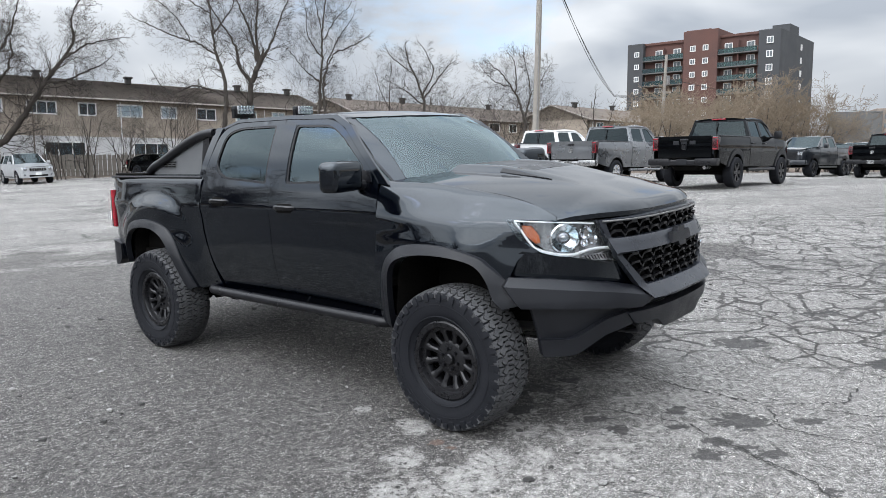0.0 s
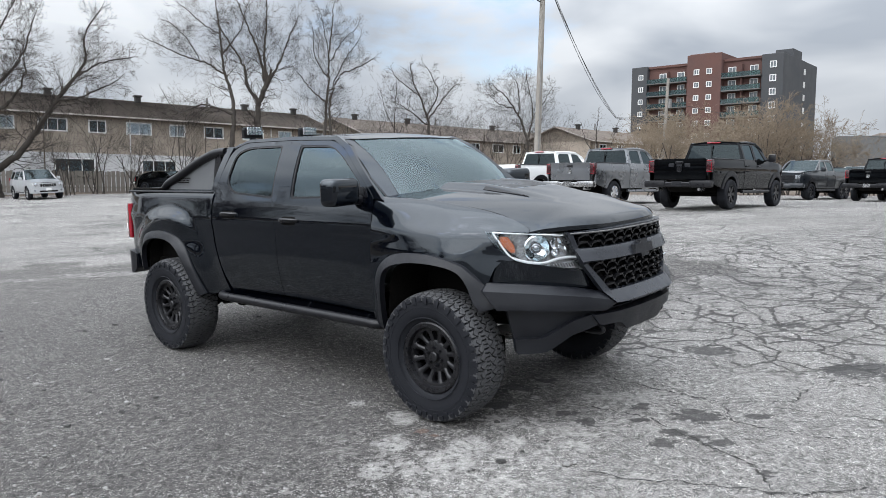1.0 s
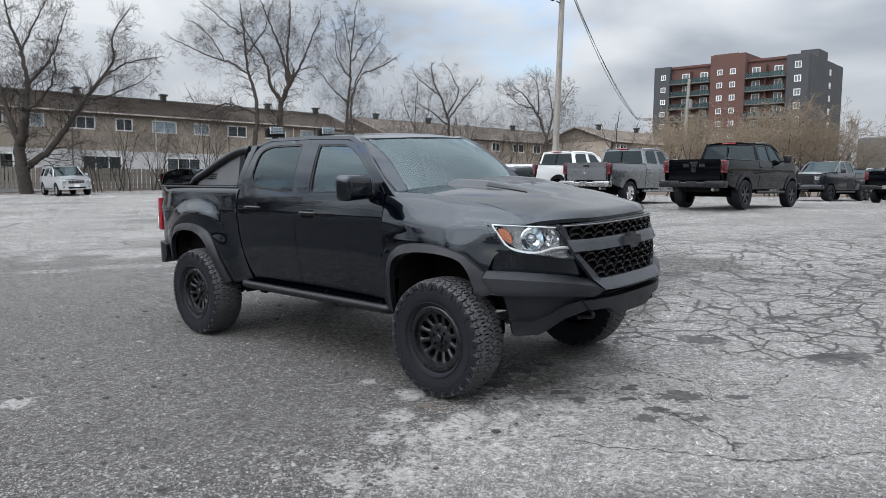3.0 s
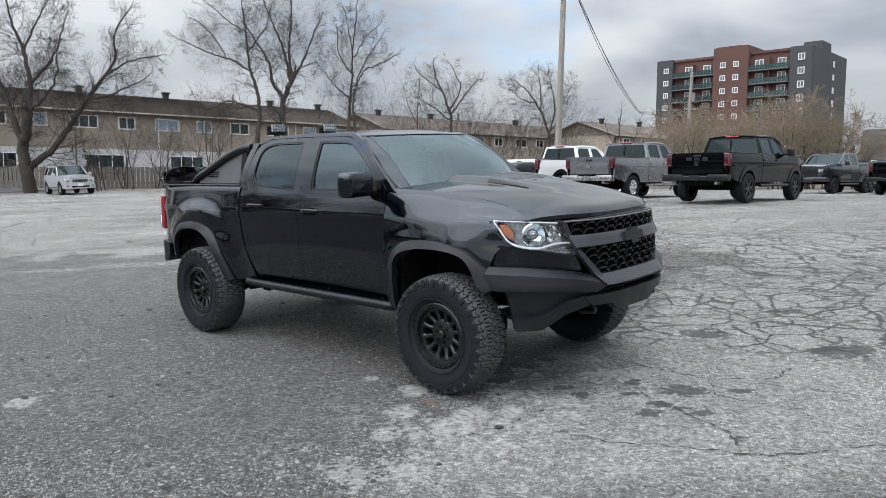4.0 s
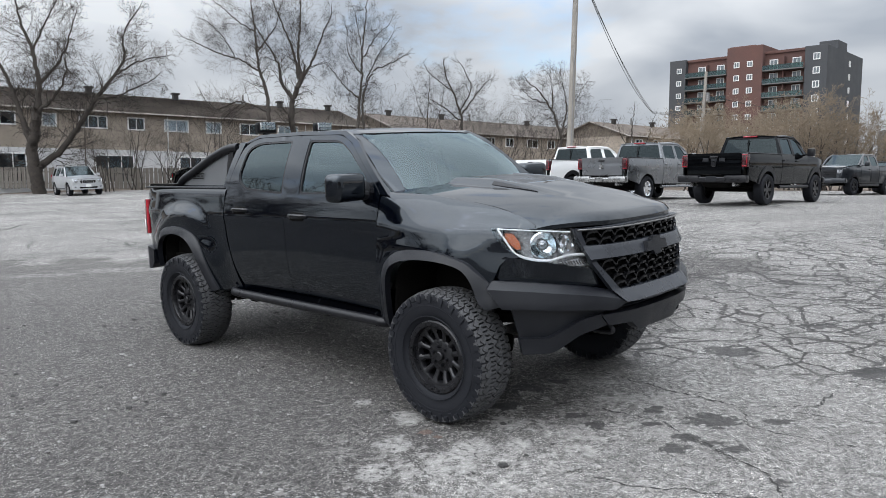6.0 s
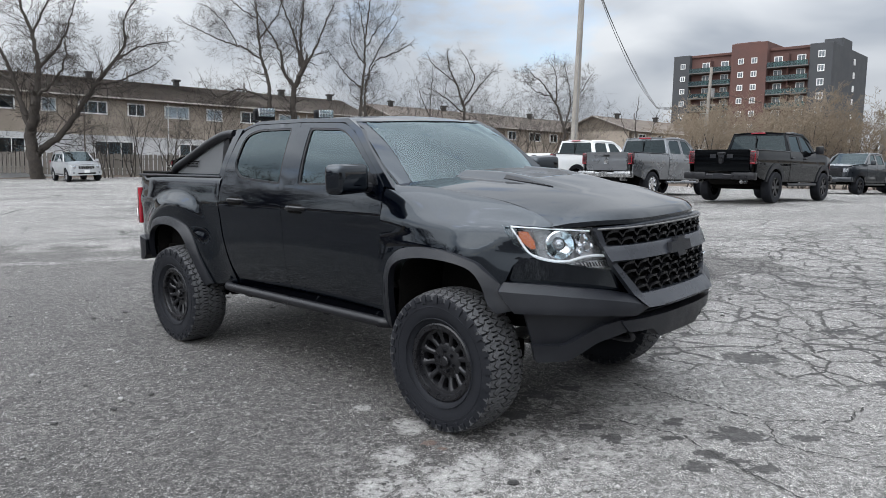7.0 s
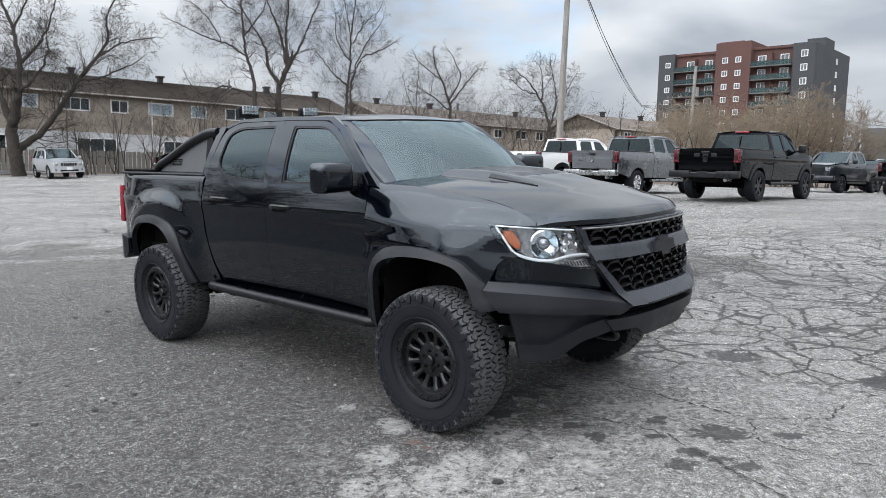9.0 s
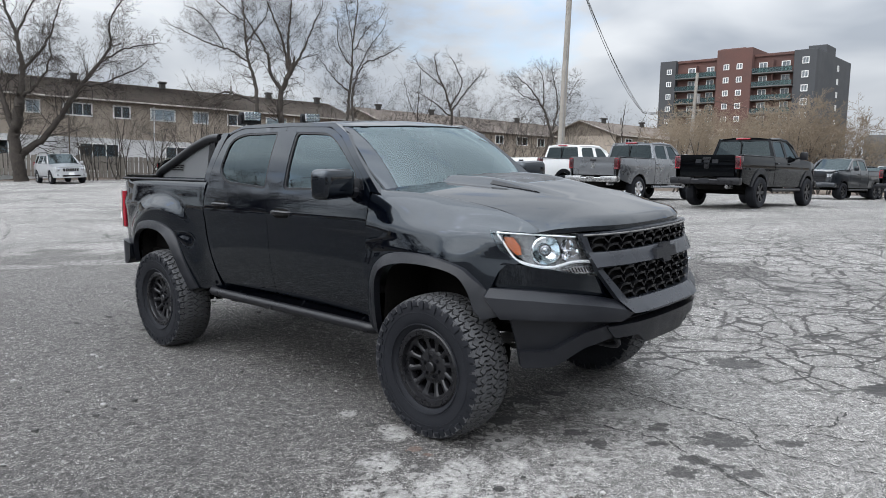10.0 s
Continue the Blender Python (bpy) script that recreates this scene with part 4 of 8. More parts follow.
def build_poles():
    p = thing("light_pole", pose(5.27, 36.0, 1.05), "tall weathered wooden pole with a floodlight and wires", "light pole")
    part("shaft", tube([(0, 0, -0.3), (0.06, 0, 2.5), (0.18, 0, 9.2), (0.22, 0, 11.4)], [0.17, 0.16, 0.13, 0.12], 14), M_POLE, p)
    bm = bmesh.new()
    add_box(bm, (0, 0, 0), (0.42, 0.34, 0.22), 0.04)
    bmesh.ops.transform(bm, matrix=pose(-0.22, -0.25, 9.75, 20, -25, 0), verts=bm.verts)
    part("floodlight", bm, M_METAL, p, "dark floodlight head")
    part("bracket", tube([(0.17, 0, 9.5), (-0.1, -0.15, 9.6)], 0.03, 6), M_METAL, p)
    part("conduit", tube([(0.05, -0.17, 0.2), (0.17, -0.15, 7.0)], 0.025, 6), M_STEEL, p)
    u = thing("utility_pole", pose(19.1, 60.0, 1.1), "wooden utility pole in front of apartment building", "utility pole")
    part("shaft", tube([(0, 0, -0.3), (0.05, 0, 3.5), (0.26, 0, 9.35)], [0.17, 0.15, 0.11], 12), M_POLE, u)
    part("crossarm", box((0.2, 0, 6.4), (1.0, 0.1, 0.12), 0.01), M_POLE, u)
    tr = bmesh.new()
    add_tube(tr, [(0.42, 0, 7.0), (0.42, 0, 7.7)], 0.17, 10)
    part("transformer", tr, M_STEEL, u)
    # wires from the light pole down to the utility pole
    w = thing("power_line", pose(0, 0, 0), "black sagging overhead wires between poles", "power line")
    A = Vector((5.5, 36.0, 12.2))
    for i, (dz, sag) in enumerate(((0.0, 0.7), (-0.12, 0.95), (-0.25, 0.55))):
        B, C = Vector((15.7, 62.0, 7.35 + 0.06 * i)), Vector((19.35, 60, 7.5 + 0.2 * i))
        pts = [A.lerp(B, k / 24) + Vector((0, 0, dz * (1 - k / 24) - sag * 4 * (k / 24) * (1 - k / 24))) for k in range(25)]
        pts += [B.lerp(C, k / 6) + Vector((0, 0, -0.25 * 4 * (k / 6) * (1 - k / 6))) for k in range(1, 7)]
        part("wire", tube(pts, 0.016, 5), M_METAL, w)
    B2 = Vector((95, 95, 12.0))
    C2 = Vector((19.4, 60, 8.6))
    pts = [C2.lerp(B2, k / 24) + Vector((0, 0, -3.5 * 4 * (k / 24) * (1 - k / 24))) for k in range(25)]
    part("wire", tube(pts, 0.02, 5), M_METAL, w)


build_poles()


# ---------------------------------------------------------------- bare trees
M_BARK = surface("bark", (0.026, 0.021, 0.0175), (0.068, 0.057, 0.048), 0.95, scale=3, fine=25, bump=0.5)
M_TWIG = surface("twigs", (0.026, 0.020, 0.0165), (0.058, 0.047, 0.039), 0.95, scale=3, fine=20, bump=0.0)
M_BUD = surface("budding_twigs", (0.150, 0.115, 0.080), (0.255, 0.200, 0.142), 0.95, scale=0.5, fine=10, bump=0.0)


def tubes_mesh(name, lines, sides):
    """Many tapered branches at once; each line is points with radii."""
    V, Fc, k = [], [], 0
    ang = np.arange(sides) * 2 * np.pi / sides
    for pts, rad in lines:
        P = np.array(pts)
        d = np.gradient(P, axis=0)
        d /= np.linalg.norm(d, axis=1, keepdims=True) + 1e-9
        a = np.cross(d, [0.31, 0.17, 0.93])
        a /= np.linalg.norm(a, axis=1, keepdims=True) + 1e-9
        b = np.cross(d, a)
        R = np.array(rad)[:, None, None]
        ring = P[:, None, :] + R * (a[:, None, :] * np.cos(ang)[None, :, None] + b[:, None, :] * np.sin(ang)[None, :, None])
        V.append(ring.reshape(-1, 3))
        n = len(P)
        i = np.arange(n - 1)[:, None] * sides + np.arange(sides)
        j = np.arange(n - 1)[:, None] * sides + (np.arange(sides) + 1) % sides
        Fc.append(np.stack([i, j, j + sides, i + sides], -1).reshape(-1, 4) + k)
        k += n * sides
    me = bpy.data.meshes.new(name)
    me.from_pydata(np.concatenate(V).tolist(), [], np.concatenate(Fc).tolist())
    me.shade_smooth()
    return me


def grow(rng, p, d, length, r, level, out, top, twist, up, kids, min_r, spread=1.0):
    n = max(3, int(length / (0.35 if level > 1 else 0.5)))
    n = min(n, 12)
    pts, rad = [p], [r]
    q, dd = np.array(p, float), np.array(d, float)
    for i in range(n):
        dd = dd + rng.normal(0, twist * (0.7 if level < 2 else 1.25), 3) + np.array([0, 0, up])
        dd /= np.linalg.norm(dd)
        q = q + dd * length / n
        pts.append(q.copy())
        rad.append(max(r * (1 - 0.62 * (i + 1) / n), min_r * 0.8))
        f = (i + 1) / n
        if level < top and f > (0.28 if level else 0.25):
            for _ in range(kids[min(level, len(kids) - 1)] if i < n - 1 else kids[min(level, len(kids) - 1)] + 1):
                if rng.random() < 0.55 + 0.3 * f:
                    side_ = np.cross(dd, rng.normal(0, 1, 3))
                    side_ /= np.linalg.norm(side_) + 1e-9
                    a = rng.uniform(0.45, 1.0) * spread
                    cd = dd * math.cos(a) + side_ * math.sin(a)
                    grow(rng, q.copy(), cd, length * rng.uniform(0.42, 0.72) * (1.12 - 0.35 * f), rad[-1] * rng.uniform(0.42, 0.68), level + 1, out, top, twist * 1.12, up * 0.8, kids, min_r, spread)
    out.append((level, pts, rad))


def bare_tree(name, x, y, stems, top=4, label="", seed=1, min_r=0.005, kids=(2, 1, 1, 1), twist=0.12, up=0.035, twig_mat=None, category="tree", z=None, thin=0.022, spread=1.0):
    """stems: (direction, length, radius) of the main limbs from the foot."""
    rng = np.random.default_rng(seed)
    out = []
    for d, ln, r, off in stems:
        d = np.array(d, float)
        grow(rng, np.array(off, float), d / np.linalg.norm(d), ln, r * 0.82, 0, out, top, twist, up, kids, min_r, spread)
    t = thing(name, pose(x, y, (float(ground_z(x, y)) if z is None else z) - 0.1), label, category)
    thick = [(p, r) for lv, p, r in out if r[0] >= thin]
    fine = [(p, r) for lv, p, r in out if r[0] < thin]
    if thick:
        me = tubes_mesh("trunk", thick, 7)
        me.materials.append(M_BARK)
        new("trunk", me).parent = t
    if fine:
        me = tubes_mesh("crown", fine, 3)
        me.materials.append(twig_mat or M_TWIG)
        new("crown", me).parent = t
    return t


def branch(rng, p, d, length, r, level, out, top, min_r, rise):
    """One crooked branch with side shoots that get shorter towards its tip."""
    n = max(3, min(9, int(length / (0.32 if level < top else 0.16))))
    pts, rad = [p], [r]
    q, dd = np.array(p, float), np.array(d, float)
    sgn = 1 if rng.random() < 0.5 else -1
    for i in range(n):
        dd = dd + rng.normal(0, 0.17, 3) + np.array([0, 0, rise * (0.4 + i / n)])
        dd /= np.linalg.norm(dd)
        q = q + dd * length / n
        f = (i + 1) / n
        pts.append(q.copy())
        rad.append(max(r * (1 - 0.7 * f), min_r))
        if level < top and f > 0.2:
            for _ in range(2 if rng.random() < 0.6 else 1):
                sgn = -sgn
                shoot(rng, q, dd, sgn, length * (0.62 - 0.30 * f) * rng.uniform(0.6, 1.25) + 0.12, max(rad[-1] * 0.6, min_r), level + 1, out, top, min_r, rise)
    out.append((level, pts, rad))


def shoot(rng, q, dd, sgn, length, r, level, out, top, min_r, rise):
    side_ = np.cross(dd, rng.normal(0, 1, 3) * np.array([0.45, 1.0, 0.45]))
    side_ /= np.linalg.norm(side_) + 1e-9
    a = rng.uniform(0.45, 1.05)
    branch(rng, q.copy(), dd * math.cos(a) + sgn * side_ * math.sin(a), length, r, level, out, top, min_r, rise)


def limb_tree(x, y, limbs, label, seed, reach=2.6, top=3, min_r=0.0048, rise=0.03, gap=0.30, buds=0.0, bare=0.3):
    """A tree from its main limbs: each (start radius, end radius, (across, up), ...) in metres from the foot."""
    rng = np.random.default_rng(seed)
    out = []
    axes = []
    for r0, r1, *pl in limbs:
        depth = rng.uniform(-1, 1) * 0.5
        foot = pl[0][1] < 0.5
        P = [np.array(p[:]) for p in smooth_curve([(u, (depth * (v - pl[0][1])) * 0.45 + 0.08 * (math.sin(3 * v) - math.sin(3 * pl[0][1])), v) for u, v in pl], 8)]
        if axes and not foot:
            # a limb springs from the middle of the one that bears it
            near, rn = min(axes, key=lambda a: (a[0][0] - P[0][0]) ** 2 + (a[0][2] - P[0][2]) ** 2)
            P = [p + np.array((0, near[1], 0)) for p in P]
            P[0] = near.copy()
            r0 = min(r0, 0.8 * rn)
        P = [p + (rng.normal(0, 0.03, 3) if 0 < i < len(P) - 1 else 0) for i, p in enumerate(P)]
        L = np.cumsum([0] + [float(np.linalg.norm(b - a)) for a, b in zip(P, P[1:])])
        rad = [r0 + (min(r1, r0) - r0) * (l / L[-1]) ** 0.66 for l in L]
        axes += list(zip(P, rad))
        out.append((0, P, rad))
        sgn, nxt = 1, L[-1] * (bare if foot else 0.12)
        for i in range(1, len(P) - 1):
            while nxt < L[i]:
                f = L[i] / L[-1]
                dd = (P[i + 1] - P[i - 1]) / np.linalg.norm(P[i + 1] - P[i - 1])
                sgn = -sgn
                shoot(rng, P[i], dd, sgn, reach * (1.0 - 0.55 * f) * rng.uniform(0.45, 1.1), min(rad[i] * 0.27, 0.032), 1, out, top, min_r, rise)
                nxt += 0.74 * gap * rng.uniform(0.6, 1.4)
        branch(rng, P[-1], (P[-1] - P[-3]) / np.linalg.norm(P[-1] - P[-3]), reach * 0.45, r1, 1, out, top, min_r, rise)
    t = thing("tree", pose(x, y, float(ground_z(x, y)) - 0.1), label, "tree")
    thick = [(p, r) for lv, p, r in out if r[0] >= 0.02]
    fine = [(p, r) for lv, p, r in out if r[0] < 0.02]
    if buds:
        for lv, p, r in out:
            if lv == top:
                for e in range(1, len(p)):
                    if rng.random() < buds:
                        c = np.array(p[e]) + rng.normal(0, 0.02, 3)
                        fine.append(([c - (0, 0, 0.022), c, c + (0, 0, 0.022)], [0.003, 0.019, 0.003]))
    for nm, ln, sides, mt in (("trunk", thick, 7, M_BARK), ("crown", fine, 3, M_TWIG)):
        me = tubes_mesh(nm, ln, sides)
        me.materials.append(mt)
        new(nm, me).parent = t
    return t


def build_trees():
    limb_tree(-27.7, 46.6, [(0.46, 0.30, (0.3, 0.0), (0.3, 1.5), (0.2, 2.9), (0.6, 3.9), (0.8, 4.9)), (0.26, 0.05, (0.8, 4.7), (0.9, 7.1), (0.5, 9.2), (-0.1, 10.6), (-0.5, 12.2)), (0.22, 0.05, (0.2, 3.5), (-0.3, 5.5), (-1.0, 7.6), (-2.2, 9.8)), (0.28, 0.04, (0.4, 1.5), (0.7, 2.0), (1.8, 2.9), (2.9, 4.5), (4.0, 6.3), (5.0, 7.7), (5.6, 8.9), (5.5, 10.5), (6.1, 11.7)), (0.12, 0.03, (4.2, 6.3), (5.4, 6.5), (6.4, 7.0), (7.4, 7.4)), (0.13, 0.03, (0.9, 7.0), (2.2, 8.1), (3.0, 9.3), (3.7, 11.0)), (0.11, 0.03, (5.0, 7.7), (6.6, 8.7), (8.0, 9.0)), (0.13, 0.03, (0.8, 5.3), (1.9, 6.1), (2.9, 7.5), (3.0, 8.9)), (0.1, 0.03, (0.5, 9.2), (1.3, 11.0), (2.1, 12.4)), (0.16, 0.03, (-0.6, 6.2), (-2.6, 7.4), (-4.5, 8.6), (-5.6, 10.2))], "large bare tree with forked trunk and swelling buds beside fence", 11, reach=2.7, top=3, buds=0.45, gap=0.28)
    limb_tree(-36.5, 47.0, [(0.34, 0.06, (0, 0), (0.2, 3), (0.1, 6), (0.6, 9), (0.9, 12)), (0.2, 0.05, (0.2, 3.2), (1.4, 5.5), (2.8, 8.2), (3.2, 11)), (0.16, 0.04, (0.1, 5.0), (-1.6, 7.2), (-2.2, 10))], "tall bare tree beside townhouse row", 12, reach=2.8, buds=0.2)
    limb_tree(-13.9, 51.5, [(0.27, 0.04, (0.0, 0.0), (0.0, 3.4), (0.1, 5.3), (-0.1, 6.9), (-0.6, 8.4), (-0.8, 9.7), (-1.0, 11.4), (-1.3, 13.0)), (0.15, 0.03, (-0.5, 8.3), (-1.8, 9.1), (-3.1, 9.5), (-4.5, 10.1), (-5.3, 10.5)), (0.11, 0.03, (-0.8, 9.7), (0.4, 11.4), (0.8, 12.9)), (0.10, 0.03, (-1.0, 11.2), (-2.5, 12.2), (-3.5, 13.1)), (0.14, 0.03, (-0.05, 5.6), (-1.4, 6.1), (-2.3, 6.2), (-3.6, 5.7), (-4.5, 6.4)), (0.1, 0.03, (-2.3, 9.3), (-3.2, 10.8), (-4.2, 11.8))], "bare tree leaning in front of townhouse row", 21, reach=2.4, bare=0.5)
    limb_tree(-11.4, 51.0, [(0.27, 0.17, (-0.3, 0.0), (-0.3, 3.8), (-0.4, 5.5), (-0.2, 6.4), (0.3, 7.5)), (0.16, 0.03, (-0.25, 6.2), (-1.0, 7.3), (-1.3, 8.8), (-2.2, 10.3), (-2.8, 11.3)), (0.13, 0.03, (0.25, 7.3), (-0.2, 9.4), (-0.9, 11.1), (-1.7, 13.0)), (0.13, 0.03, (0.3, 7.4), (0.2, 9.2), (0.4, 11.1), (0.5, 13.1)), (0.13, 0.03, (0.3, 7.4), (1.1, 9.0), (1.7, 10.7), (2.2, 11.8))], "tall bare multi-stemmed tree by townhouse row", 22, reach=2.4, bare=0.45, buds=0.15)
    limb_tree(-7.2, 50.5, [(0.17, 0.03, (-0.1, 0), (-0.1, 4.0), (0.0, 6.2), (0.1, 8.1), (0.1, 10.0), (0.3, 12.1), (0.3, 13.1)), (0.16, 0.03, (0.3, 0), (0.3, 4.0), (0.2, 6.2), (0.4, 7.3), (0.9, 8.4), (1.8, 8.8), (2.8, 9.3)), (0.07, 0.02, (0.1, 9.2), (1.1, 10.7), (2.0, 11.5)), (0.08, 0.02, (0.05, 8.1), (-0.9, 9.6), (-1.0, 11.1)), (0.09, 0.02, (0.2, 7.1), (1.1, 9.2), (2.1, 10.7)), (0.08, 0.02, (0.0, 6.3), (-1.1, 7.3), (-1.9, 8.3)), (0.06, 0.02, (0.1, 9.6), (-0.3, 11.7), (-0.5, 12.6))], "slender upright bare tree with fine twigs", 31, reach=1.9, gap=0.3, rise=0.05, bare=0.35)
    limb_tree(-2.8, 60.0, [(0.09, 0.02, (0, 0), (0.1, 3), (-0.1, 6), (0.1, 8.6)), (0.05, 0.02, (0.0, 4.2), (0.9, 6.2), (1.2, 7.6)), (0.05, 0.02, (0, 5.0), (-0.8, 6.6), (-1.1, 7.8))], "thin pale bare sapling behind pickup truck", 33, reach=1.5, top=2)
    limb_tree(-0.5, 55.5, [(0.2, 0.04, (0.5, 0), (0.4, 5.0), (0.2, 6.1), (-0.3, 7.5), (-0.8, 8.6), (-1.0, 9.5)), (0.11, 0.03, (0.25, 6.0), (1.1, 7.7), (0.4, 9.3)), (0.1, 0.03, (-0.3, 7.5), (-1.5, 8.4), (-2.2, 9.0)), (0.1, 0.03, (0.3, 5.6), (1.5, 7.3), (2.2, 8.2)), (0.08, 0.02, (0.3, 5.2), (-1.0, 6.3), (-2.0, 6.9))], "dark bare tree with open crooked crown", 41, reach=1.7, rise=0.0, gap=0.34, bare=0.5)
    limb_tree(6.1, 47.5, [(0.18, 0.03, (0.3, 0), (0.3, 3.0), (0.2, 3.8), (-0.3, 5.2), (-1.1, 6.4), (-1.8, 7.0)), (0.11, 0.02, (0.2, 3.6), (0.6, 5.3), (0.4, 6.7), (0.2, 7.5)), (0.09, 0.02, (-0.3, 5.2), (-0.4, 6.9), (-0.7, 7.5)), (0.07, 0.02, (0.6, 5.2), (1.3, 6.1), (1.6, 6.7)), (0.08, 0.02, (-0.6, 5.7), (-1.6, 6.0), (-2.3, 6.6))], "dark bare tree beside light pole", 43, reach=1.6, gap=0.3, bare=0.5)
    limb_tree(15.6, 68.0, [(0.12, 0.03, (0, 0), (0.1, 3), (-0.2, 5.4), (0, 7.2)), (0.08, 0.02, (0.1, 2.2), (1.1, 4.4), (1.6, 6.4)), (0.07, 0.02, (0, 3), (-1.2, 5), (-1.5, 6.2))], "small bare tree in front of gabled row", 45, reach=1.7, top=2)
    # scrub along the lot's edge
    rng = random.Random(8)
    spots = [(-23.5, 47.2, 3.2), (-21.4, 48.4, 3.6), (-19.6, 49.4, 3.4), (-17.8, 50.2, 4.0), (-16.4, 51.5, 4.4), (-9.0, 55.5, 5.0), (-5.2, 56.5, 4.6), (-1.2, 57.5, 5.2), (3.6, 58.5, 5.6), (0.8, 60.0, 4.8), (5.6, 57.0, 5.0), (8.2, 55.0, 4.2), (9.6, 60.0, 4.6)]
    for i, (x, y, h) in enumerate(spots):
        st = [((rng.uniform(-0.5, 0.5), rng.uniform(-0.4, 0.4), 1), 1.2 * h * rng.uniform(0.6, 1.0), 0.045, (rng.uniform(-1.0, 1.0), rng.uniform(-0.5, 0.5), 0)) for _ in range(6)]
        bare_tree("shrub", x, y, st, 3, "bare leggy shrub along the lot edge", 60 + i, kids=(2, 1, 1), category="shrub")
    big = [(15.5, 47.0, 4.6), (19.5, 50.0, 5.0), (24.0, 55.0, 6.0), (27.3, 55.5, 6.4), (30.4, 56.0, 4.8), (33.8, 57.5, 2.7), (28.6, 61.0, 6.0), (37.5, 55.0, 1.7), (41.0, 60.0, 1.8), (45.5, 64.0, 1.8), (50.0, 66.0, 1.8), (20.5, 64.0, 6.0), (24.5, 68.0, 6.4)]
    for i, (x, y, h) in enumerate(big):
        st = [((rng.uniform(-0.6, 0.6), rng.uniform(-0.5, 0.5), 1), h * rng.uniform(0.55, 0.85), 0.07, (rng.uniform(-1.2, 1.2), rng.uniform(-0.8, 0.8), 0)) for _ in range(9)]
        bare_tree("bush", x, y, st, 4, "broad tan thicket of budding twigs", 90 + i, kids=(2, 1, 1, 1), category="bush", twig_mat=M_BUD, min_r=0.014, spread=1.1)
    # trees across the lot, seen in the truck's paint and glass
    for i, (x, y, h) in enumerate([(-27.0, 9.6, 6.0), (-33.0, 1.0, 6.4), (-36.0, 12.5, 6.6), (-34.0, -8.0, 6.8), (-38.0, 20.0, 6.6)]):
        bare_tree("tree", x, y, [((0.05, 0, 1), h, 0.26, (0, 0, 0)), ((-0.5, 0.1, 1), h * 0.7, 0.18, (0, 0, 2.2)), ((0.5, -0.2, 1), h * 0.65, 0.17, (0, 0, 2.8))], 4, "bare tree across the parking lot", 140 + i, kids=(2, 2, 1, 1), min_r=0.012)


build_trees()
# ---------------------------------------------------------------- the black pickup: shape of its body
NOSE_Y = [0.0, 0.2, 0.4, 0.55, 0.68, 0.78, 0.85, 0.89, 0.905, 0.905]
NOSE_X = [0.95, 0.945, 0.915, 0.855, 0.765, 0.655, 0.53, 0.38, 0.2, -0.1]
nose = smooth_curve([(y, x, 0) for y, x in zip(NOSE_Y, NOSE_X)], 60)
nose_s = np.cumsum([0] + [(b - a).length for a, b in zip(nose, nose[1:])])
nose_y, nose_x = np.array([p.x for p in nose]), np.array([p.y for p in nose])
y_max = np.maximum.accumulate(nose_y + 1e-6 * np.arange(len(nose)))


def S(y):
    """Distance along the nose's plan from the middle; right is negative."""
    return float(np.interp(abs(y), y_max, nose_s)) * (1 if y > 0 else -1)


NOSE_LEAN = table([0.4, 0.6, 0.8, 0.95, 1.1, 1.25, 1.3], [-0.03, -0.01, 0.02, 0.0, -0.02, -0.035, -0.05])


def front(off=0.0):
    def fn(s, z):
        a = abs(s)
        x, y = float(np.interp(a, nose_s, nose_x)), float(np.interp(a, nose_s, nose_y))
        x2, y2 = float(np.interp(a + 0.01, nose_s, nose_x)), float(np.interp(a + 0.01, nose_s, nose_y))
        n = Vector((y2 - y, x - x2)).normalized()
        k = off + NOSE_LEAN(z)
        return Vector((x + n.x * k, (y + n.y * k) * (1 if s > 0 else -1), z))
    return fn


def front_in(d):
    def fn(co):
        v = Vector((-0.8, -co.y * 0.75, 0)).normalized() * d
        return v
    return fn


side_w = table([-4.30, -4.22, -4.10, -3.9, -3.5, -2.6, -0.6, 0.1, 0.2, 0.38, 0.53, 0.655, 0.765], [0.775, 0.815, 0.858, 0.885, 0.90, 0.902, 0.902, 0.905, 0.905, 0.89, 0.85, 0.78, 0.68])
edge_z = table([-0.7, -0.4, -0.1, 0.2, 0.4, 0.47, 0.54, 0.59, 0.63, 0.8], [1.462, 1.452, 1.43, 1.388, 1.352, 1.338, 1.313, 1.281, 1.250, 1.18])
fender_turn = table([-0.6, -0.35, 0.0, 0.3, 0.42, 0.5, 0.57, 0.63], [0.09, 0.13, 0.157, 0.155, 0.125, 0.10, 0.072, 0.045])


def eased(tab):
    """The table without kinks."""
    taps = [(0.02 * i, math.exp(-(i / 3.2) ** 2)) for i in range(-7, 8)]
    tot = sum(k for _, k in taps)
    return lambda x: sum(tab(x + d) * k for d, k in taps) / tot


def poly(tab, lo, hi, deg):
    """The table as one polynomial, with no bands of curvature."""
    x = np.linspace(lo, hi, 80)
    c = np.polyfit(x, [tab(v) for v in x], deg)
    return lambda v: float(np.polyval(c, min(max(v, lo), hi)))


fender_turn, edge_z, side_w = poly(eased(fender_turn), -0.62, 0.64, 4), poly(eased(edge_z), -0.62, 0.66, 6), eased(side_w)
HUB_F, HUB_R, HUB_Z = 0.0, -3.258, 0.43


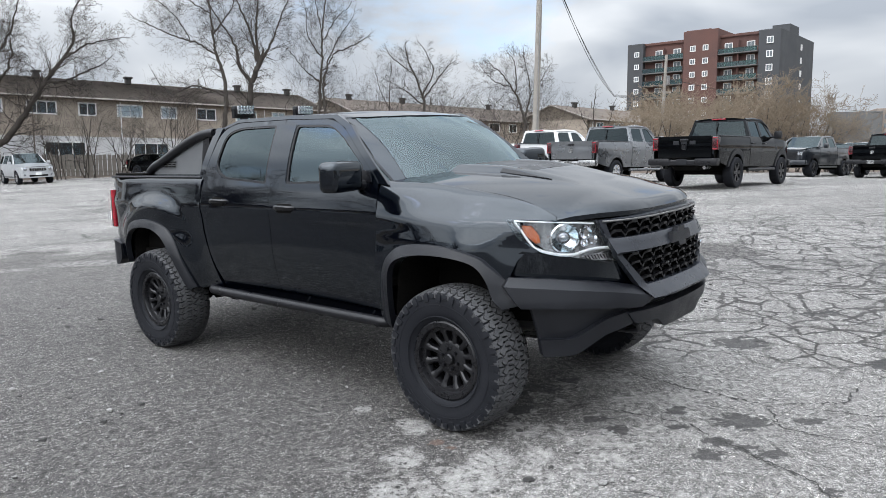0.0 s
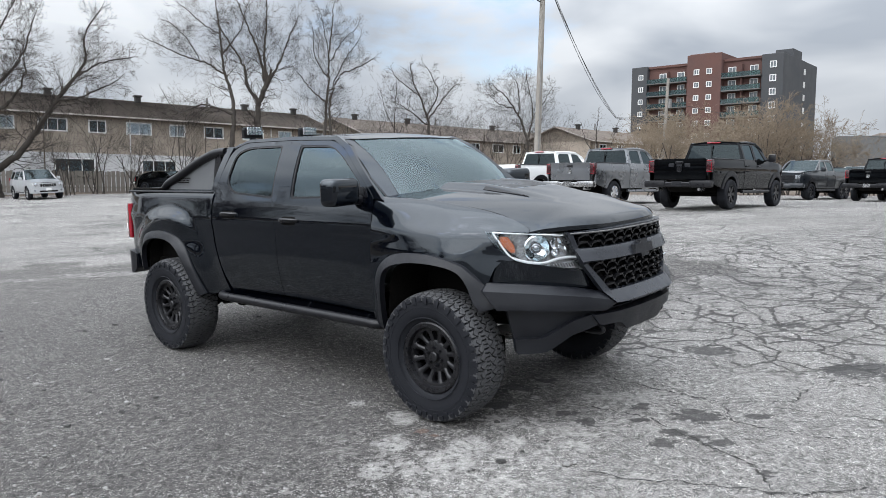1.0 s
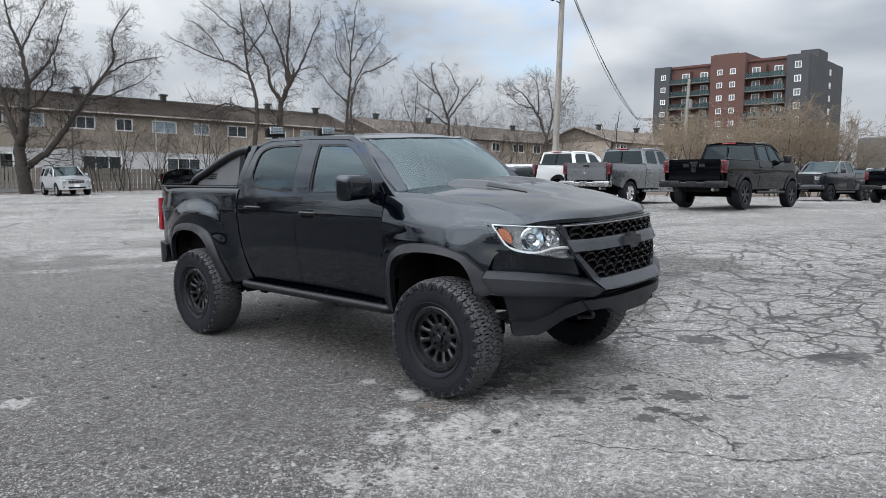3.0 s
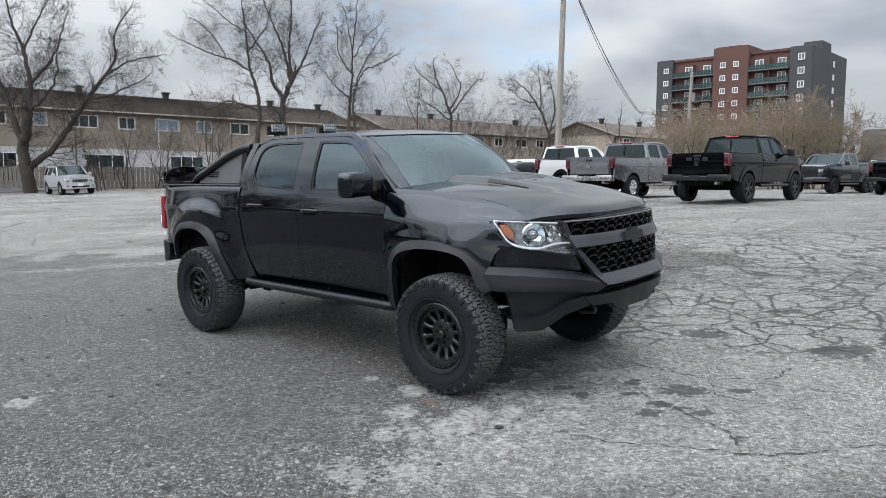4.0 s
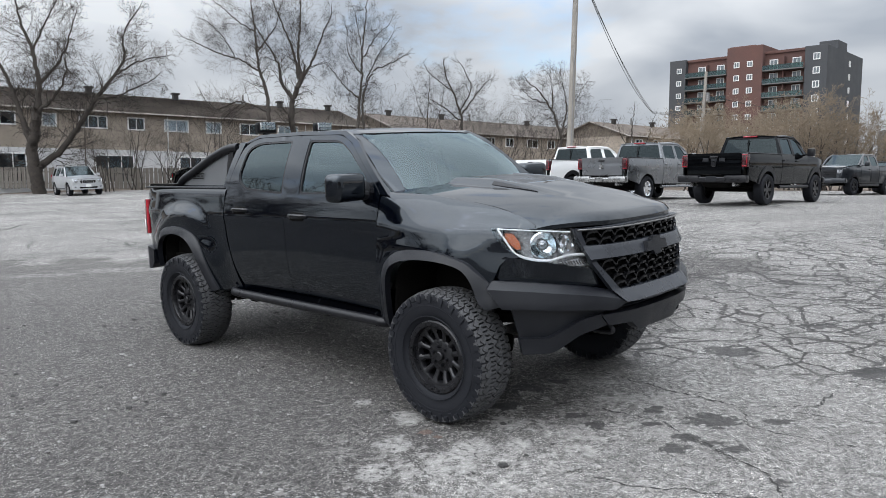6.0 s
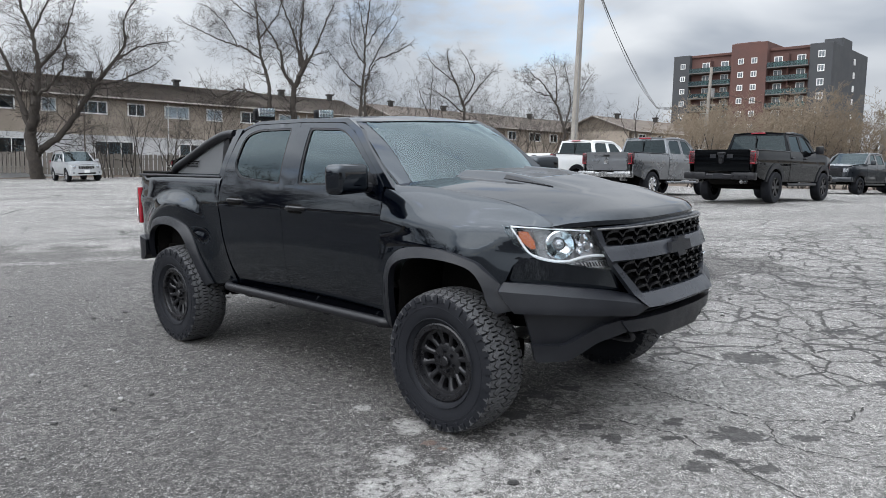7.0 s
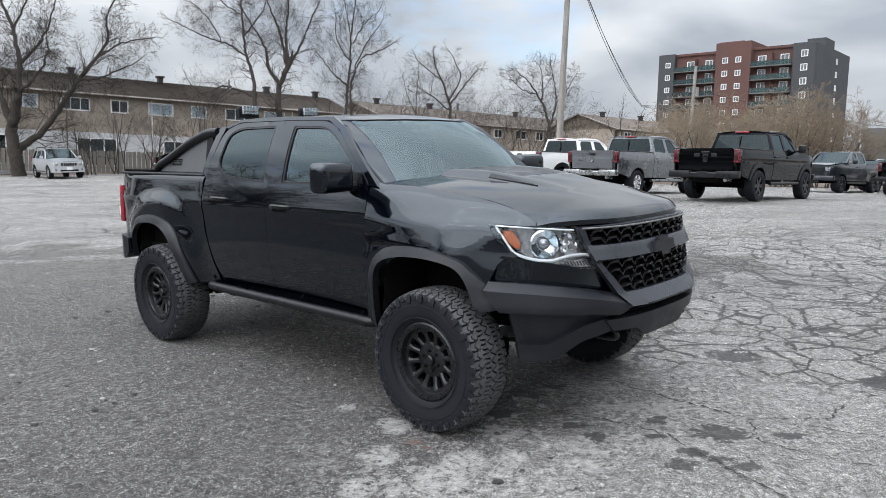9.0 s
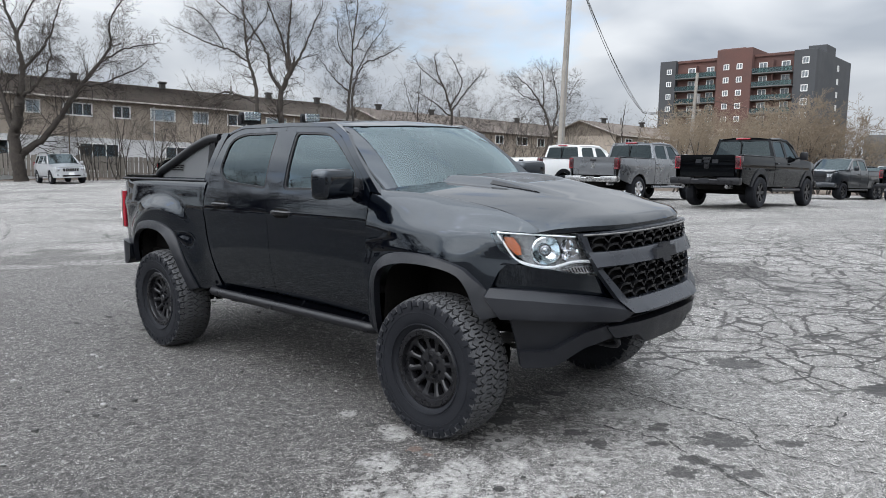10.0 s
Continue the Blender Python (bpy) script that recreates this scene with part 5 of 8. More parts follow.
def blister(x, z, hub):
    r = math.hypot(x - hub + 0.05, (z - 0.43) * 0.98)
    if hub > -1:
        return 0.055 * math.exp(-(max(r - 0.62, 0) / 0.27) ** 2)
    t = min(max((0.905 - r) / 0.13, 0), 1)
    low = min(max((z - 0.80) / 0.32, 0), 1) * (1 - 0.8 * min(max((x - hub - 0.05) / 0.45, 0), 1))
    main = 0.060 * t * t * t * (t * (6 * t - 15) + 10) * low * low * (3 - 2 * low)
    k = min(max((0.86 - r) / 0.30, 0), 1)
    return max(main, 0.053 * k * k * (3 - 2 * k))


def side(kind, off=0.0):
    """The right flank: y for a place (x, z)."""
    def fn(x, z):
        w = side_w(x)
        if z < 1.0:
            w -= 0.05 * ((1.0 - z) / 0.4) ** 2
        if z < 1.12:
            w -= 0.028 * ((1.12 - z) / 0.5) ** 1.5 * math.sin(math.pi * min(max((-0.6 - x) / 1.88, 0), 1)) ** 0.7
        w += 0.010 * math.exp(-((z - 1.235) / 0.05) ** 2)
        if kind == "fender":
            top = edge_z(x)
            ahead = min(max((x - 0.02) / 0.42, 0), 1)
            ahead = ahead * ahead * (3 - 2 * ahead)
            rh = 0.37 + (max(top - 1.19, 0.08) - 0.37) * ahead
            t = min(max((z - (top - rh)) / rh, 0), 1)
            late = min(max((-0.05 - x) / 0.45, 0), 1)
            late = late * late * (3 - 2 * late)
            w -= late * fender_turn(x) * (0.15 * t * t + 0.85 * (1 - math.sqrt(max(1 - 0.97 * t ** 5, 0))))
            w -= (1 - late) * fender_turn(x) * ((0.30 + 0.45 * ahead) * t ** (1.6 - 0.6 * ahead) + (0.70 - 0.45 * ahead) * (1 - math.sqrt(max(1 - 0.97 * t ** 2.6, 0))))
            w += blister(x, z, HUB_F) * (1 - t * t) * (1 - ahead) + NOSE_LEAN(z) * ahead * (1 - t)
        elif kind == "bed":
            w += blister(x, z, HUB_R) * min(1, (-2.55 - x) / 0.25) if x < -2.55 else 0
            t = min(max((z - 1.25) / 0.22, 0), 1)
            w -= 0.03 * t + (0.02 * max(0, t - 0.85) / 0.15)
        else:
            t = min(max((z - 1.25) / 0.19, 0), 1)
            w -= 0.036 * t * t
            if z > 1.44:
                w -= 0.23 * (z - 1.44) + 0.36 * (z - 1.44) ** 2
        return Vector((x, -(w + off), z))
    return fn


def arch(hub, outline):
    return [(hub + dx, z) for dx, z in outline]


OUT_F = [(-0.575, 0.57), (-0.565, 0.70), (-0.515, 0.945), (-0.42, 1.047), (-0.277, 1.092), (-0.016, 1.097), (0.20, 1.052), (0.289, 0.995), (0.378, 0.915), (0.475, 0.79)]
IN_F = [(-0.475, 0.55), (-0.462, 0.70), (-0.432, 0.915), (-0.352, 1.002), (-0.176, 1.040), (0.053, 1.040), (0.205, 1.005), (0.28, 0.927), (0.325, 0.82), (0.37, 0.765)]
OUT_R = [(-0.56, 0.74), (-0.53, 0.97), (-0.40, 1.075), (-0.15, 1.115), (0.10, 1.085), (0.27, 0.975), (0.40, 0.75), (0.49, 0.57)]
IN_R = [(-0.485, 0.72), (-0.465, 0.93), (-0.355, 1.015), (-0.14, 1.048), (0.07, 1.022), (0.215, 0.925), (0.335, 0.72), (0.42, 0.55)]


def curve2(pts, n=6):
    return [(p.x, p.y) for p in smooth_curve([(a, b, 0) for a, b in pts], n)]


def both(name, bm, mat_, parent, label=""):
    b2 = mirrored(bm)
    return part(name, bm, mat_, parent, label), part(name, b2, mat_, parent, label)


# ---------------------------------------------------------------- wheels
def tread_blocks(bm, R, half):
    """Interlocking tread: two rows of shoulder lugs and three rows of hooked blocks."""
    def put(poly, r0, r1, crown=True):
        def at(u, v, r):
            drop = 0.022 * (abs(v) / half) ** 3
            a = u / R
            return (math.cos(a) * (r - drop), v, math.sin(a) * (r - drop))
        lo = [bm.verts.new(at(u, v, r0)) for u, v in poly]
        cu, cv = sum(p[0] for p in poly) / len(poly), sum(p[1] for p in poly) / len(poly)
        hi = [bm.verts.new(at(cu + (u - cu) * 0.975, cv + (v - cv) * 0.985, r1)) for u, v in poly]
        add_ring_faces(bm, lo, hi)
        bm.faces.new(hi)
    n = 50
    p = 2 * math.pi * R / n
    g = 0.0048
    lines = (-0.113, -0.0565, 0.0, 0.0565, 0.113)

    def wave(u):
        u = u % 1.0
        return min(max(3.4 * (abs(2 * u - 1) - 0.5), -1), 1)

    def groove(k, u):
        return lines[k] + (0.008 if k in (0, 4) else 0.0155) * wave(u / p + 0.5 * (k % 2))
    us = (0.0, 0.15, 0.3, 0.5, 0.7, 0.85, 1.0)
    for i in range(n):
        for row in range(4):
            u0 = (i + (0.25, 0.72, 0.2, 0.7)[row]) * p
            step = (0.19, -0.19, 0.19, -0.19)[row] * p
            mid = (lines[row] + lines[row + 1]) / 2
            lo = [(u0 + g + (p - 2 * g) * f - step, groove(row, u0 + p * f - step) + g) for f in us]
            hi = [(u0 + g + (p - 2 * g) * f + step, groove(row + 1, u0 + p * f + step) - g) for f in us]
            # a stepped cut between neighbours, so that the blocks hook into one another
            right = [(u0 + p - g - step, mid - 0.006), (u0 + p - g + step, mid + 0.006)]
            left = [(u0 + g + step, mid + 0.006), (u0 + g - step, mid - 0.006)]
            put(lo + right + hi[::-1] + left, R - 0.024, R)
        for sg in (-1, 1):
            u0 = (i + (0.4 if sg > 0 else 0.0)) * p
            out_ = half + (0.004 if i % 2 else -0.004)
            inn = [(u0 + g + (p - 2 * g) * f, abs(groove(4 if sg > 0 else 0, u0 + p * f)) + g) for f in us]
            q = inn + [(u0 + p * 1.0 - 1.4 * g, out_), (u0 + 0.04 * p + g, out_)]
            q = [(a, b * sg) for a, b in q]
            put(q if sg > 0 else q[::-1], R - 0.028, R)


def side_lugs(bm, R, half, sg):
    """Stepped lugs that run from the shoulder down the sidewall."""
    n = 50
    for i in range(n):
        a0, w = 2 * math.pi * i / n, 2 * math.pi / n
        deep = 0.052 if i % 2 else 0.034
        prof = [(R - 0.020, half + 0.000), (R - 0.038, half + 0.007), (R - 0.020 - deep, half + 0.008), (R - 0.026 - deep, half - 0.004)]
        edges = []
        for k in (-0.36, 0.34):
            a = a0 + k * w
            edges.append([bm.verts.new((r * math.cos(a), sg * y, r * math.sin(a))) for r, y in prof])
        add_ring_faces(bm, edges[0], edges[1], closed=False)
        for e in edges:
            bm.faces.new(e)


def make_wheel(R=0.43, half=0.143, rim_r=0.232):
    """A wheel that turns about y, its outer face towards -y."""
    bm = bmesh.new()
    prof = [(rim_r - 0.004, -0.098), (rim_r + 0.012, -0.122), (rim_r + 0.03, -0.132), (0.30, half * -1.015), (0.345, -half * 1.02), (0.375, -half), (R - 0.034, -half * 0.985), (R - 0.030, -half * 0.90), (R - 0.023, -0.05), (R - 0.023, 0.05), (R - 0.030, half * 0.90), (R - 0.034, half * 0.985), (0.345, half * 1.02), (0.29, half), (rim_r, 0.11), (rim_r - 0.012, 0.09)]
    add_revolve(bm, prof, 72)
    for r in (0.268, 0.338):
        add_revolve(bm, [(r - 0.004, -half * 1.0), (r - 0.002, -half * 1.035), (r + 0.002, -half * 1.035), (r + 0.004, -half * 1.0)], 72)
    side_lugs(bm, R, half, -1)
    side_lugs(bm, R, half, 1)
    bmesh.ops.recalc_face_normals(bm, faces=bm.faces)
    rim = bmesh.new()
    add_revolve(rim, [(rim_r - 0.004, -0.100), (rim_r + 0.006, -0.118), (rim_r - 0.004, -0.124), (rim_r - 0.030, -0.120), (rim_r - 0.036, -0.105), (rim_r - 0.040, -0.06), (rim_r - 0.05, 0.02), (rim_r - 0.03, 0.09)], 64)
    # spoke disc: hub, spokes in a star, ring
    add_revolve(rim, [(0.0, -0.070), (0.092, -0.070), (0.108, -0.062), (0.112, -0.03), (0.0, -0.03)], 40)
    add_revolve(rim, [(0.172, -0.045), (0.173, -0.076), (0.178, -0.086), (0.198, -0.089), (0.206, -0.070)], 60)
    bmesh.ops.recalc_face_normals(rim, faces=rim.faces)
    spoke = bmesh.new()
    ring = []
    for r, w, y in ((0.092, 0.020, -0.058), (0.115, 0.0155, -0.064), (0.145, 0.0150, -0.071), (0.162, 0.0185, -0.076), (0.180, 0.033, -0.079)):
        ring.append([spoke.verts.new(c) for c in ((r, y, -w), (r, y - 0.008, -w * 0.4), (r, y - 0.008, w * 0.4), (r, y, w), (r, y + 0.03, w), (r, y + 0.03, -w))])
    for u, v in zip(ring, ring[1:]):
        add_ring_faces(spoke, u, v)
    bmesh.ops.recalc_face_normals(spoke, faces=spoke.faces)
    bolt = bmesh.new()
    bmesh.ops.create_cone(bolt, cap_ends=True, segments=6, radius1=0.006, radius2=0.0055, depth=0.008, matrix=Matrix.Rotation(radians(90), 4, "X"))
    nut = bmesh.new()
    bmesh.ops.create_cone(nut, cap_ends=True, segments=8, radius1=0.013, radius2=0.010, depth=0.03, matrix=Matrix.Rotation(radians(90), 4, "X"))
    cap = bmesh.new()
    add_revolve(cap, [(0.0, -0.098), (0.028, -0.097), (0.034, -0.090), (0.036, -0.06)], 28)
    tread = bmesh.new()
    tread_blocks(tread, R, half)
    back = bmesh.new()
    add_revolve(back, [(0.0, 0.03), (0.17, 0.03), (0.175, 0.02), (0.175, 0.0), (0.0, 0.0)], 32)
    return rim, bm, tread, spoke, bolt, nut, cap, back


truck = thing("pickup_truck", Matrix.Identity(4), "lifted glossy black crew cab pickup truck on cracked asphalt", "pickup truck")


def build_wheels():
    rim, tyre, tread, spoke, bolt, nut, cap, back = make_wheel()
    first = part("wheel", rim, M_RIM, truck, "matte black twelve-spoke wheel", 30)
    part("tyre", tyre, M_RUBBER, first, "chunky all-terrain tyre sidewall", 30)
    part("tread", tread, M_TREAD, first, "dusty interlocking tread blocks", 25)
    for nm, bm, mt, count, r, y, turn0 in (("spoke", spoke, M_RIM, 12, 0, 0, 0), ("ring_bolt", bolt, M_SATIN, 24, 0.214, -0.124, 7.5), ("wheel_nut", nut, M_SATIN, 6, 0.060, -0.074, 0)):
        o = part(nm, bm, mt, first)
        for k in range(count):
            q = o if k == 0 else new(nm, o.data)
            q.parent = first
            q.matrix_local = pose(0, 0, 0, 0, turn0 + 360 * k / count, 0) @ pose(r, y, 0)
    part("centre_cap", cap, M_RIM, first)
    part("brake_disc", back, M_DEEP, first)
    yc = 0.887
    spots = [(HUB_F, -yc, 0, 17, 0), (HUB_R, -yc, 0, 48, 0), (HUB_F, yc, 180, 30, 0), (HUB_R, yc, 180, 5, 0)]
    for i, (x, y, turn, spin, steer) in enumerate(spots):
        w = first if i == 0 else first.copy()
        if i:
            scene.collection.objects.link(w)
            for c in first.children:
                k = c.copy()
                scene.collection.objects.link(k)
                k.parent = w
        w.matrix_local = pose(x, y, HUB_Z, 0, 0, turn + steer) @ pose(0, 0, 0, 0, spin, 0)


build_wheels()


# ---------------------------------------------------------------- flanks
def build_flanks():
    inn = (0, 0.03, 0)
    # front fender
    top = [(x, edge_z(x)) for x in (-0.596, -0.45, -0.3, -0.15, 0.0, 0.12, 0.24, 0.34, 0.42, 0.47, 0.51, 0.55, 0.59, 0.615)]
    mid = curve2(arch(HUB_F, [((a + c) / 2, (b + d) / 2) for (a, b), (c, d) in zip(OUT_F, IN_F)]))
    outline = [(-0.596, 0.60)] + top + [(0.62, 1.246), (0.55, 1.252), (0.43, 1.255), (0.452, 1.16), (0.495, 1.118), (0.555, 1.083), (0.47, 1.072), (0.43, 1.03), (0.395, 0.945)] + [p for p in mid[::-1] if p[0] < 0.33]
    flank_fn = side("fender")

    def girth(x, z):
        return z + max(0.0, side_w(x) + flank_fn(x, z).y)

    def by_girth(x, q):
        lo, hi = 0.4, 1.5
        for _ in range(30):
            m = (lo + hi) / 2
            lo, hi = (m, hi) if girth(x, m) < q else (lo, m)
        return flank_fn(x, (lo + hi) / 2)
    both("front_fender", panel([[(x, girth(x, z)) for x, z in outline]], by_girth, 0.026, inn), M_BLACK, truck)
    # doors
    f_out = [(-0.604, 0.625), (-0.604, 1.44, 0.05), (-0.66, 1.50, 0.05), (-1.02, 1.80, 0.16), (-1.17, 1.868, 0.1), (-1.688, 1.884, 0.01), (-1.702, 1.42, 0), (-1.71, 0.642, 0.03)]
    f_win = [(-0.80, 1.448, 0.03), (-0.755, 1.545, 0.04), (-1.02, 1.752, 0.14), (-1.17, 1.830, 0.09), (-1.552, 1.845, 0.03), (-1.535, 1.432, 0.03)]
    r_out = [(-1.714, 0.642, 0.01), (-1.706, 1.42, 0), (-1.692, 1.884, 0.01), (-2.30, 1.886, 0.12), (-2.47, 1.83, 0.10), (-2.565, 1.55, 0.1), (-2.598, 1.33, 0.2), (-2.575, 1.05, 0.2), (-2.50, 0.80, 0.15), (-2.425, 0.652, 0.02)]
    r_win = [(-1.765, 1.430, 0.03), (-1.778, 1.850, 0.03), (-2.24, 1.850, 0.08), (-2.40, 1.805, 0.08), (-2.445, 1.55, 0.10), (-2.32, 1.465, 0.2)]
    for nm, o, w, gm, lab in (("front_door", f_out, f_win, M_FRONT_TINT, ""), ("rear_door", r_out, r_win, M_TINT, "")):
        oo, ww = rounded(o, 0.02), rounded(w, 0.03)
        d1, d2 = both(nm, panel([oo, ww], side("door"), 0.045, (0, 0.025, 0)), M_BLACK, truck, lab)
        g = panel([ww], side("door", -0.012), 0.08, (0, 0.004, 0))
        seal = panel([rounded([(a * 1.0, b) for a, b, *_ in w], 0.03), [(cx + (a - cx) * 0.955, cz + (b - cz) * 0.93) for cx, cz in [(sum(p[0] for p in w) / len(w), sum(p[1] for p in w) / len(w))] for a, b in ww]], side("door", -0.003), 0.06, (0, 0.012, 0))
        b2 = mirrored(g)
        s2 = mirrored(seal)
        for d, gg, ss in ((d1, g, seal), (d2, b2, s2)):
            p = part("window_pane", gg, gm, d, "dark tinted window glass")
            part("window_seal", ss, M_SATIN, d)
    # black door-frame appliques at the middle pillar
    pil = panel([rounded([(-1.54, 1.43), (-1.555, 1.852), (-1.775, 1.857), (-1.76, 1.43)], 0.005)], side("door", 0.002), 0.06, (0, 0.004, 0))
    both("pillar_trim", pil, M_BLACK, truck)
    # handles
    for x, z in ((-1.515, 1.265), (-2.335, 1.292)):
        bm = bmesh.new()
        y = side("door")(x, z).y
        pts = smooth_curve([(x - 0.095, y + 0.012, z), (x - 0.075, y - 0.025, z + 0.002), (x, y - 0.034, z + 0.004), (x + 0.07, y - 0.025, z + 0.002), (x + 0.095, y + 0.012, z)], 5)
        add_tube(bm, pts, 0.016, 10)
        for v in bm.verts:
            v.co.z = z + (v.co.z - z) * 1.15
        both("door_handle", bm, M_GRILLE, truck)
        # flat dark oval on the skin paints the shade of the handle's hollow
        shade_oval = panel([rounded([(x - 0.10, z - 0.035), (x - 0.10, z + 0.03), (x + 0.08, z + 0.03), (x + 0.08, z - 0.035)], 0.03)], side("door", 0.0015), 0.05, (0, 0.004, 0))
        both("handle_recess", shade_oval, M_DEEP, truck)
    # bed side
    mid = curve2(arch(HUB_R, [((a + c) / 2, (b + d) / 2) for (a, b), (c, d) in zip(OUT_R, IN_R)]))
    out = [(-2.45, 0.60), (-2.515, 0.79), (-2.59, 1.05), (-2.614, 1.33), (-2.60, 1.472), (-4.20, 1.472), (-4.24, 1.44), (-4.25, 1.36), (-4.205, 1.35), (-4.195, 0.99), (-4.21, 0.98), (-4.19, 0.80), (-4.10, 0.74)] + mid
    both("bed_side", panel([out], side("bed"), 0.035, (0, 0.03, 0), ease=(1, 6)), M_BLACK, truck)
    # flares
    for hub, o, i, kind in ((HUB_F, OUT_F, IN_F, "fender"), (HUB_R, OUT_R, IN_R, "bed")):
        oc, ic = curve2(arch(hub, o)), curve2(arch(hub, i))
        fn0 = side(kind)

        def fl(x, z, hub=hub, ic=ic, fn0=fn0):
            d = min(math.hypot(x - a, z - b) for a, b in ic)
            p = fn0(x, z)
            return Vector((p.x, p.y - 0.006 - 0.045 * (1 - min(d / 0.075, 1)) ** 0.6, z))
        bm = panel([oc + ic[::-1]], fl, 0.03, (0, 0.05, 0))
        both("fender_flare", bm, M_PLASTIC, truck, "matte black plastic wheel arch flare")
        # liner
        bm = bmesh.new()
        a = [bm.verts.new((x, -0.90, z)) for x, z in ic]
        b = [bm.verts.new((x, -0.50, z)) for x, z in ic]
        add_ring_faces(bm, a, b, closed=False)
        c = [bm.verts.new((x, -0.50, z)) for x, z in ic]
        bm.faces.new(c)
        both("wheel_liner", bm, M_DEEP, truck)
    # sill and side step
    sill = panel([[(-2.46, 0.53), (-2.44, 0.645), (-0.57, 0.615), (-0.57, 0.52)]], side("door", -0.012), 0.08, (0, 0.05, 0))
    both("rocker_panel", sill, M_BLACK, truck)
    bm = bmesh.new()
    add_tube(bm, smooth_curve([(-2.60, -0.77, 0.575), (-2.56, -0.870, 0.572), (-2.40, -0.897, 0.570), (-1.5, -0.897, 0.563), (-0.75, -0.897, 0.558), (-0.60, -0.888, 0.555), (-0.54, -0.78, 0.555)], 6), 0.036, 14)
    for x in (-2.3, -1.5, -0.8):
        add_tube(bm, [(x, -0.89, 0.555), (x, -0.70, 0.53)], 0.012, 6)
    both("step_plate", box((-1.57, -0.832, 0.548), (1.92, 0.13, 0.014), 0.004), M_DEEP, truck)
    both("side_step", bm, M_SATIN, truck, "round satin black rocker guard bar")
    # small round sensor on the fender
    y = side("fender")(-0.36, 1.20).y
    bm = bmesh.new()
    add_revolve(bm, [(0.0, y - 0.006), (0.012, y - 0.005), (0.016, y + 0.004)], 16)
    bmesh.ops.translate(bm, vec=(-0.36, 0, 1.20), verts=bm.verts)
    part("fender_plug", bm, M_DEEP, truck)


build_flanks()


# ---------------------------------------------------------------- bonnet, roof, screens
hood_mid = table([-0.5, -0.3, 0.0, 0.3, 0.5, 0.65, 0.76, 0.84, 0.95], [1.508, 1.503, 1.487, 1.452, 1.417, 1.380, 1.348, 1.318, 1.285])


hood_edge = table([-0.54, -0.35, 0.0, 0.3, 0.42, 0.57, 0.645, 0.77], [0.81, 0.774, 0.748, 0.746, 0.752, 0.765, 0.768, 0.768])


hood_mid, hood_edge = poly(hood_mid, -0.5, 0.95, 4), poly(hood_edge, -0.54, 0.77, 4)


def nose_gap(x, y):
    """Distance from (x, y) back to the nose's plan line."""
    return float(np.min(np.hypot(nose_x - x, nose_y - abs(y))))


def hood_fn(x, y):
    w = hood_edge(x)
    t = min(abs(y) / w, 1)
    z = edge_z(x) if x < 0.60 else max(edge_z(x), 1.252)
    mid_ = hood_mid(x)
    k = min(max((x + 0.1) / 0.85, 0), 1)
    zz = z + (mid_ - z) * (1 - t ** (2.2 + 1.2 * k * k * (3 - 2 * k)))
    # the leading edge rolls over into a short upright face above grille and lamps
    if x > 0.3:
        q = min(max((nose_gap(x, y) - 0.040) / 0.085, 0), 1)
        fade = min(max((x - 0.3) / 0.25, 0), 1)
        fade = fade * fade * (3 - 2 * fade)
        roll = 1 - math.sqrt(max(1 - (1 - q) ** 3.0, 0))
        zz = zz - (zz - 1.249) * roll * fade
    # raised centre with a dished rear
    yw = 0.30 + 0.10 * min(max((0.5 - x) / 0.9, 0), 1)
    rise = 1 / (1 + math.exp((abs(y) - yw) / 0.012))
    lon = min(max((0.50 - x) / 0.55, 0), 1)
    zz += 0.040 * rise * lon
    scoop = min(max((x + 0.42) / 0.1, 0), 1) * min(max((0.16 - x) / 0.06, 0), 1) / (1 + math.exp((abs(y) - 0.24) / 0.012))
    zz -= 0.026 * scoop
    return Vector((x, y, zz))


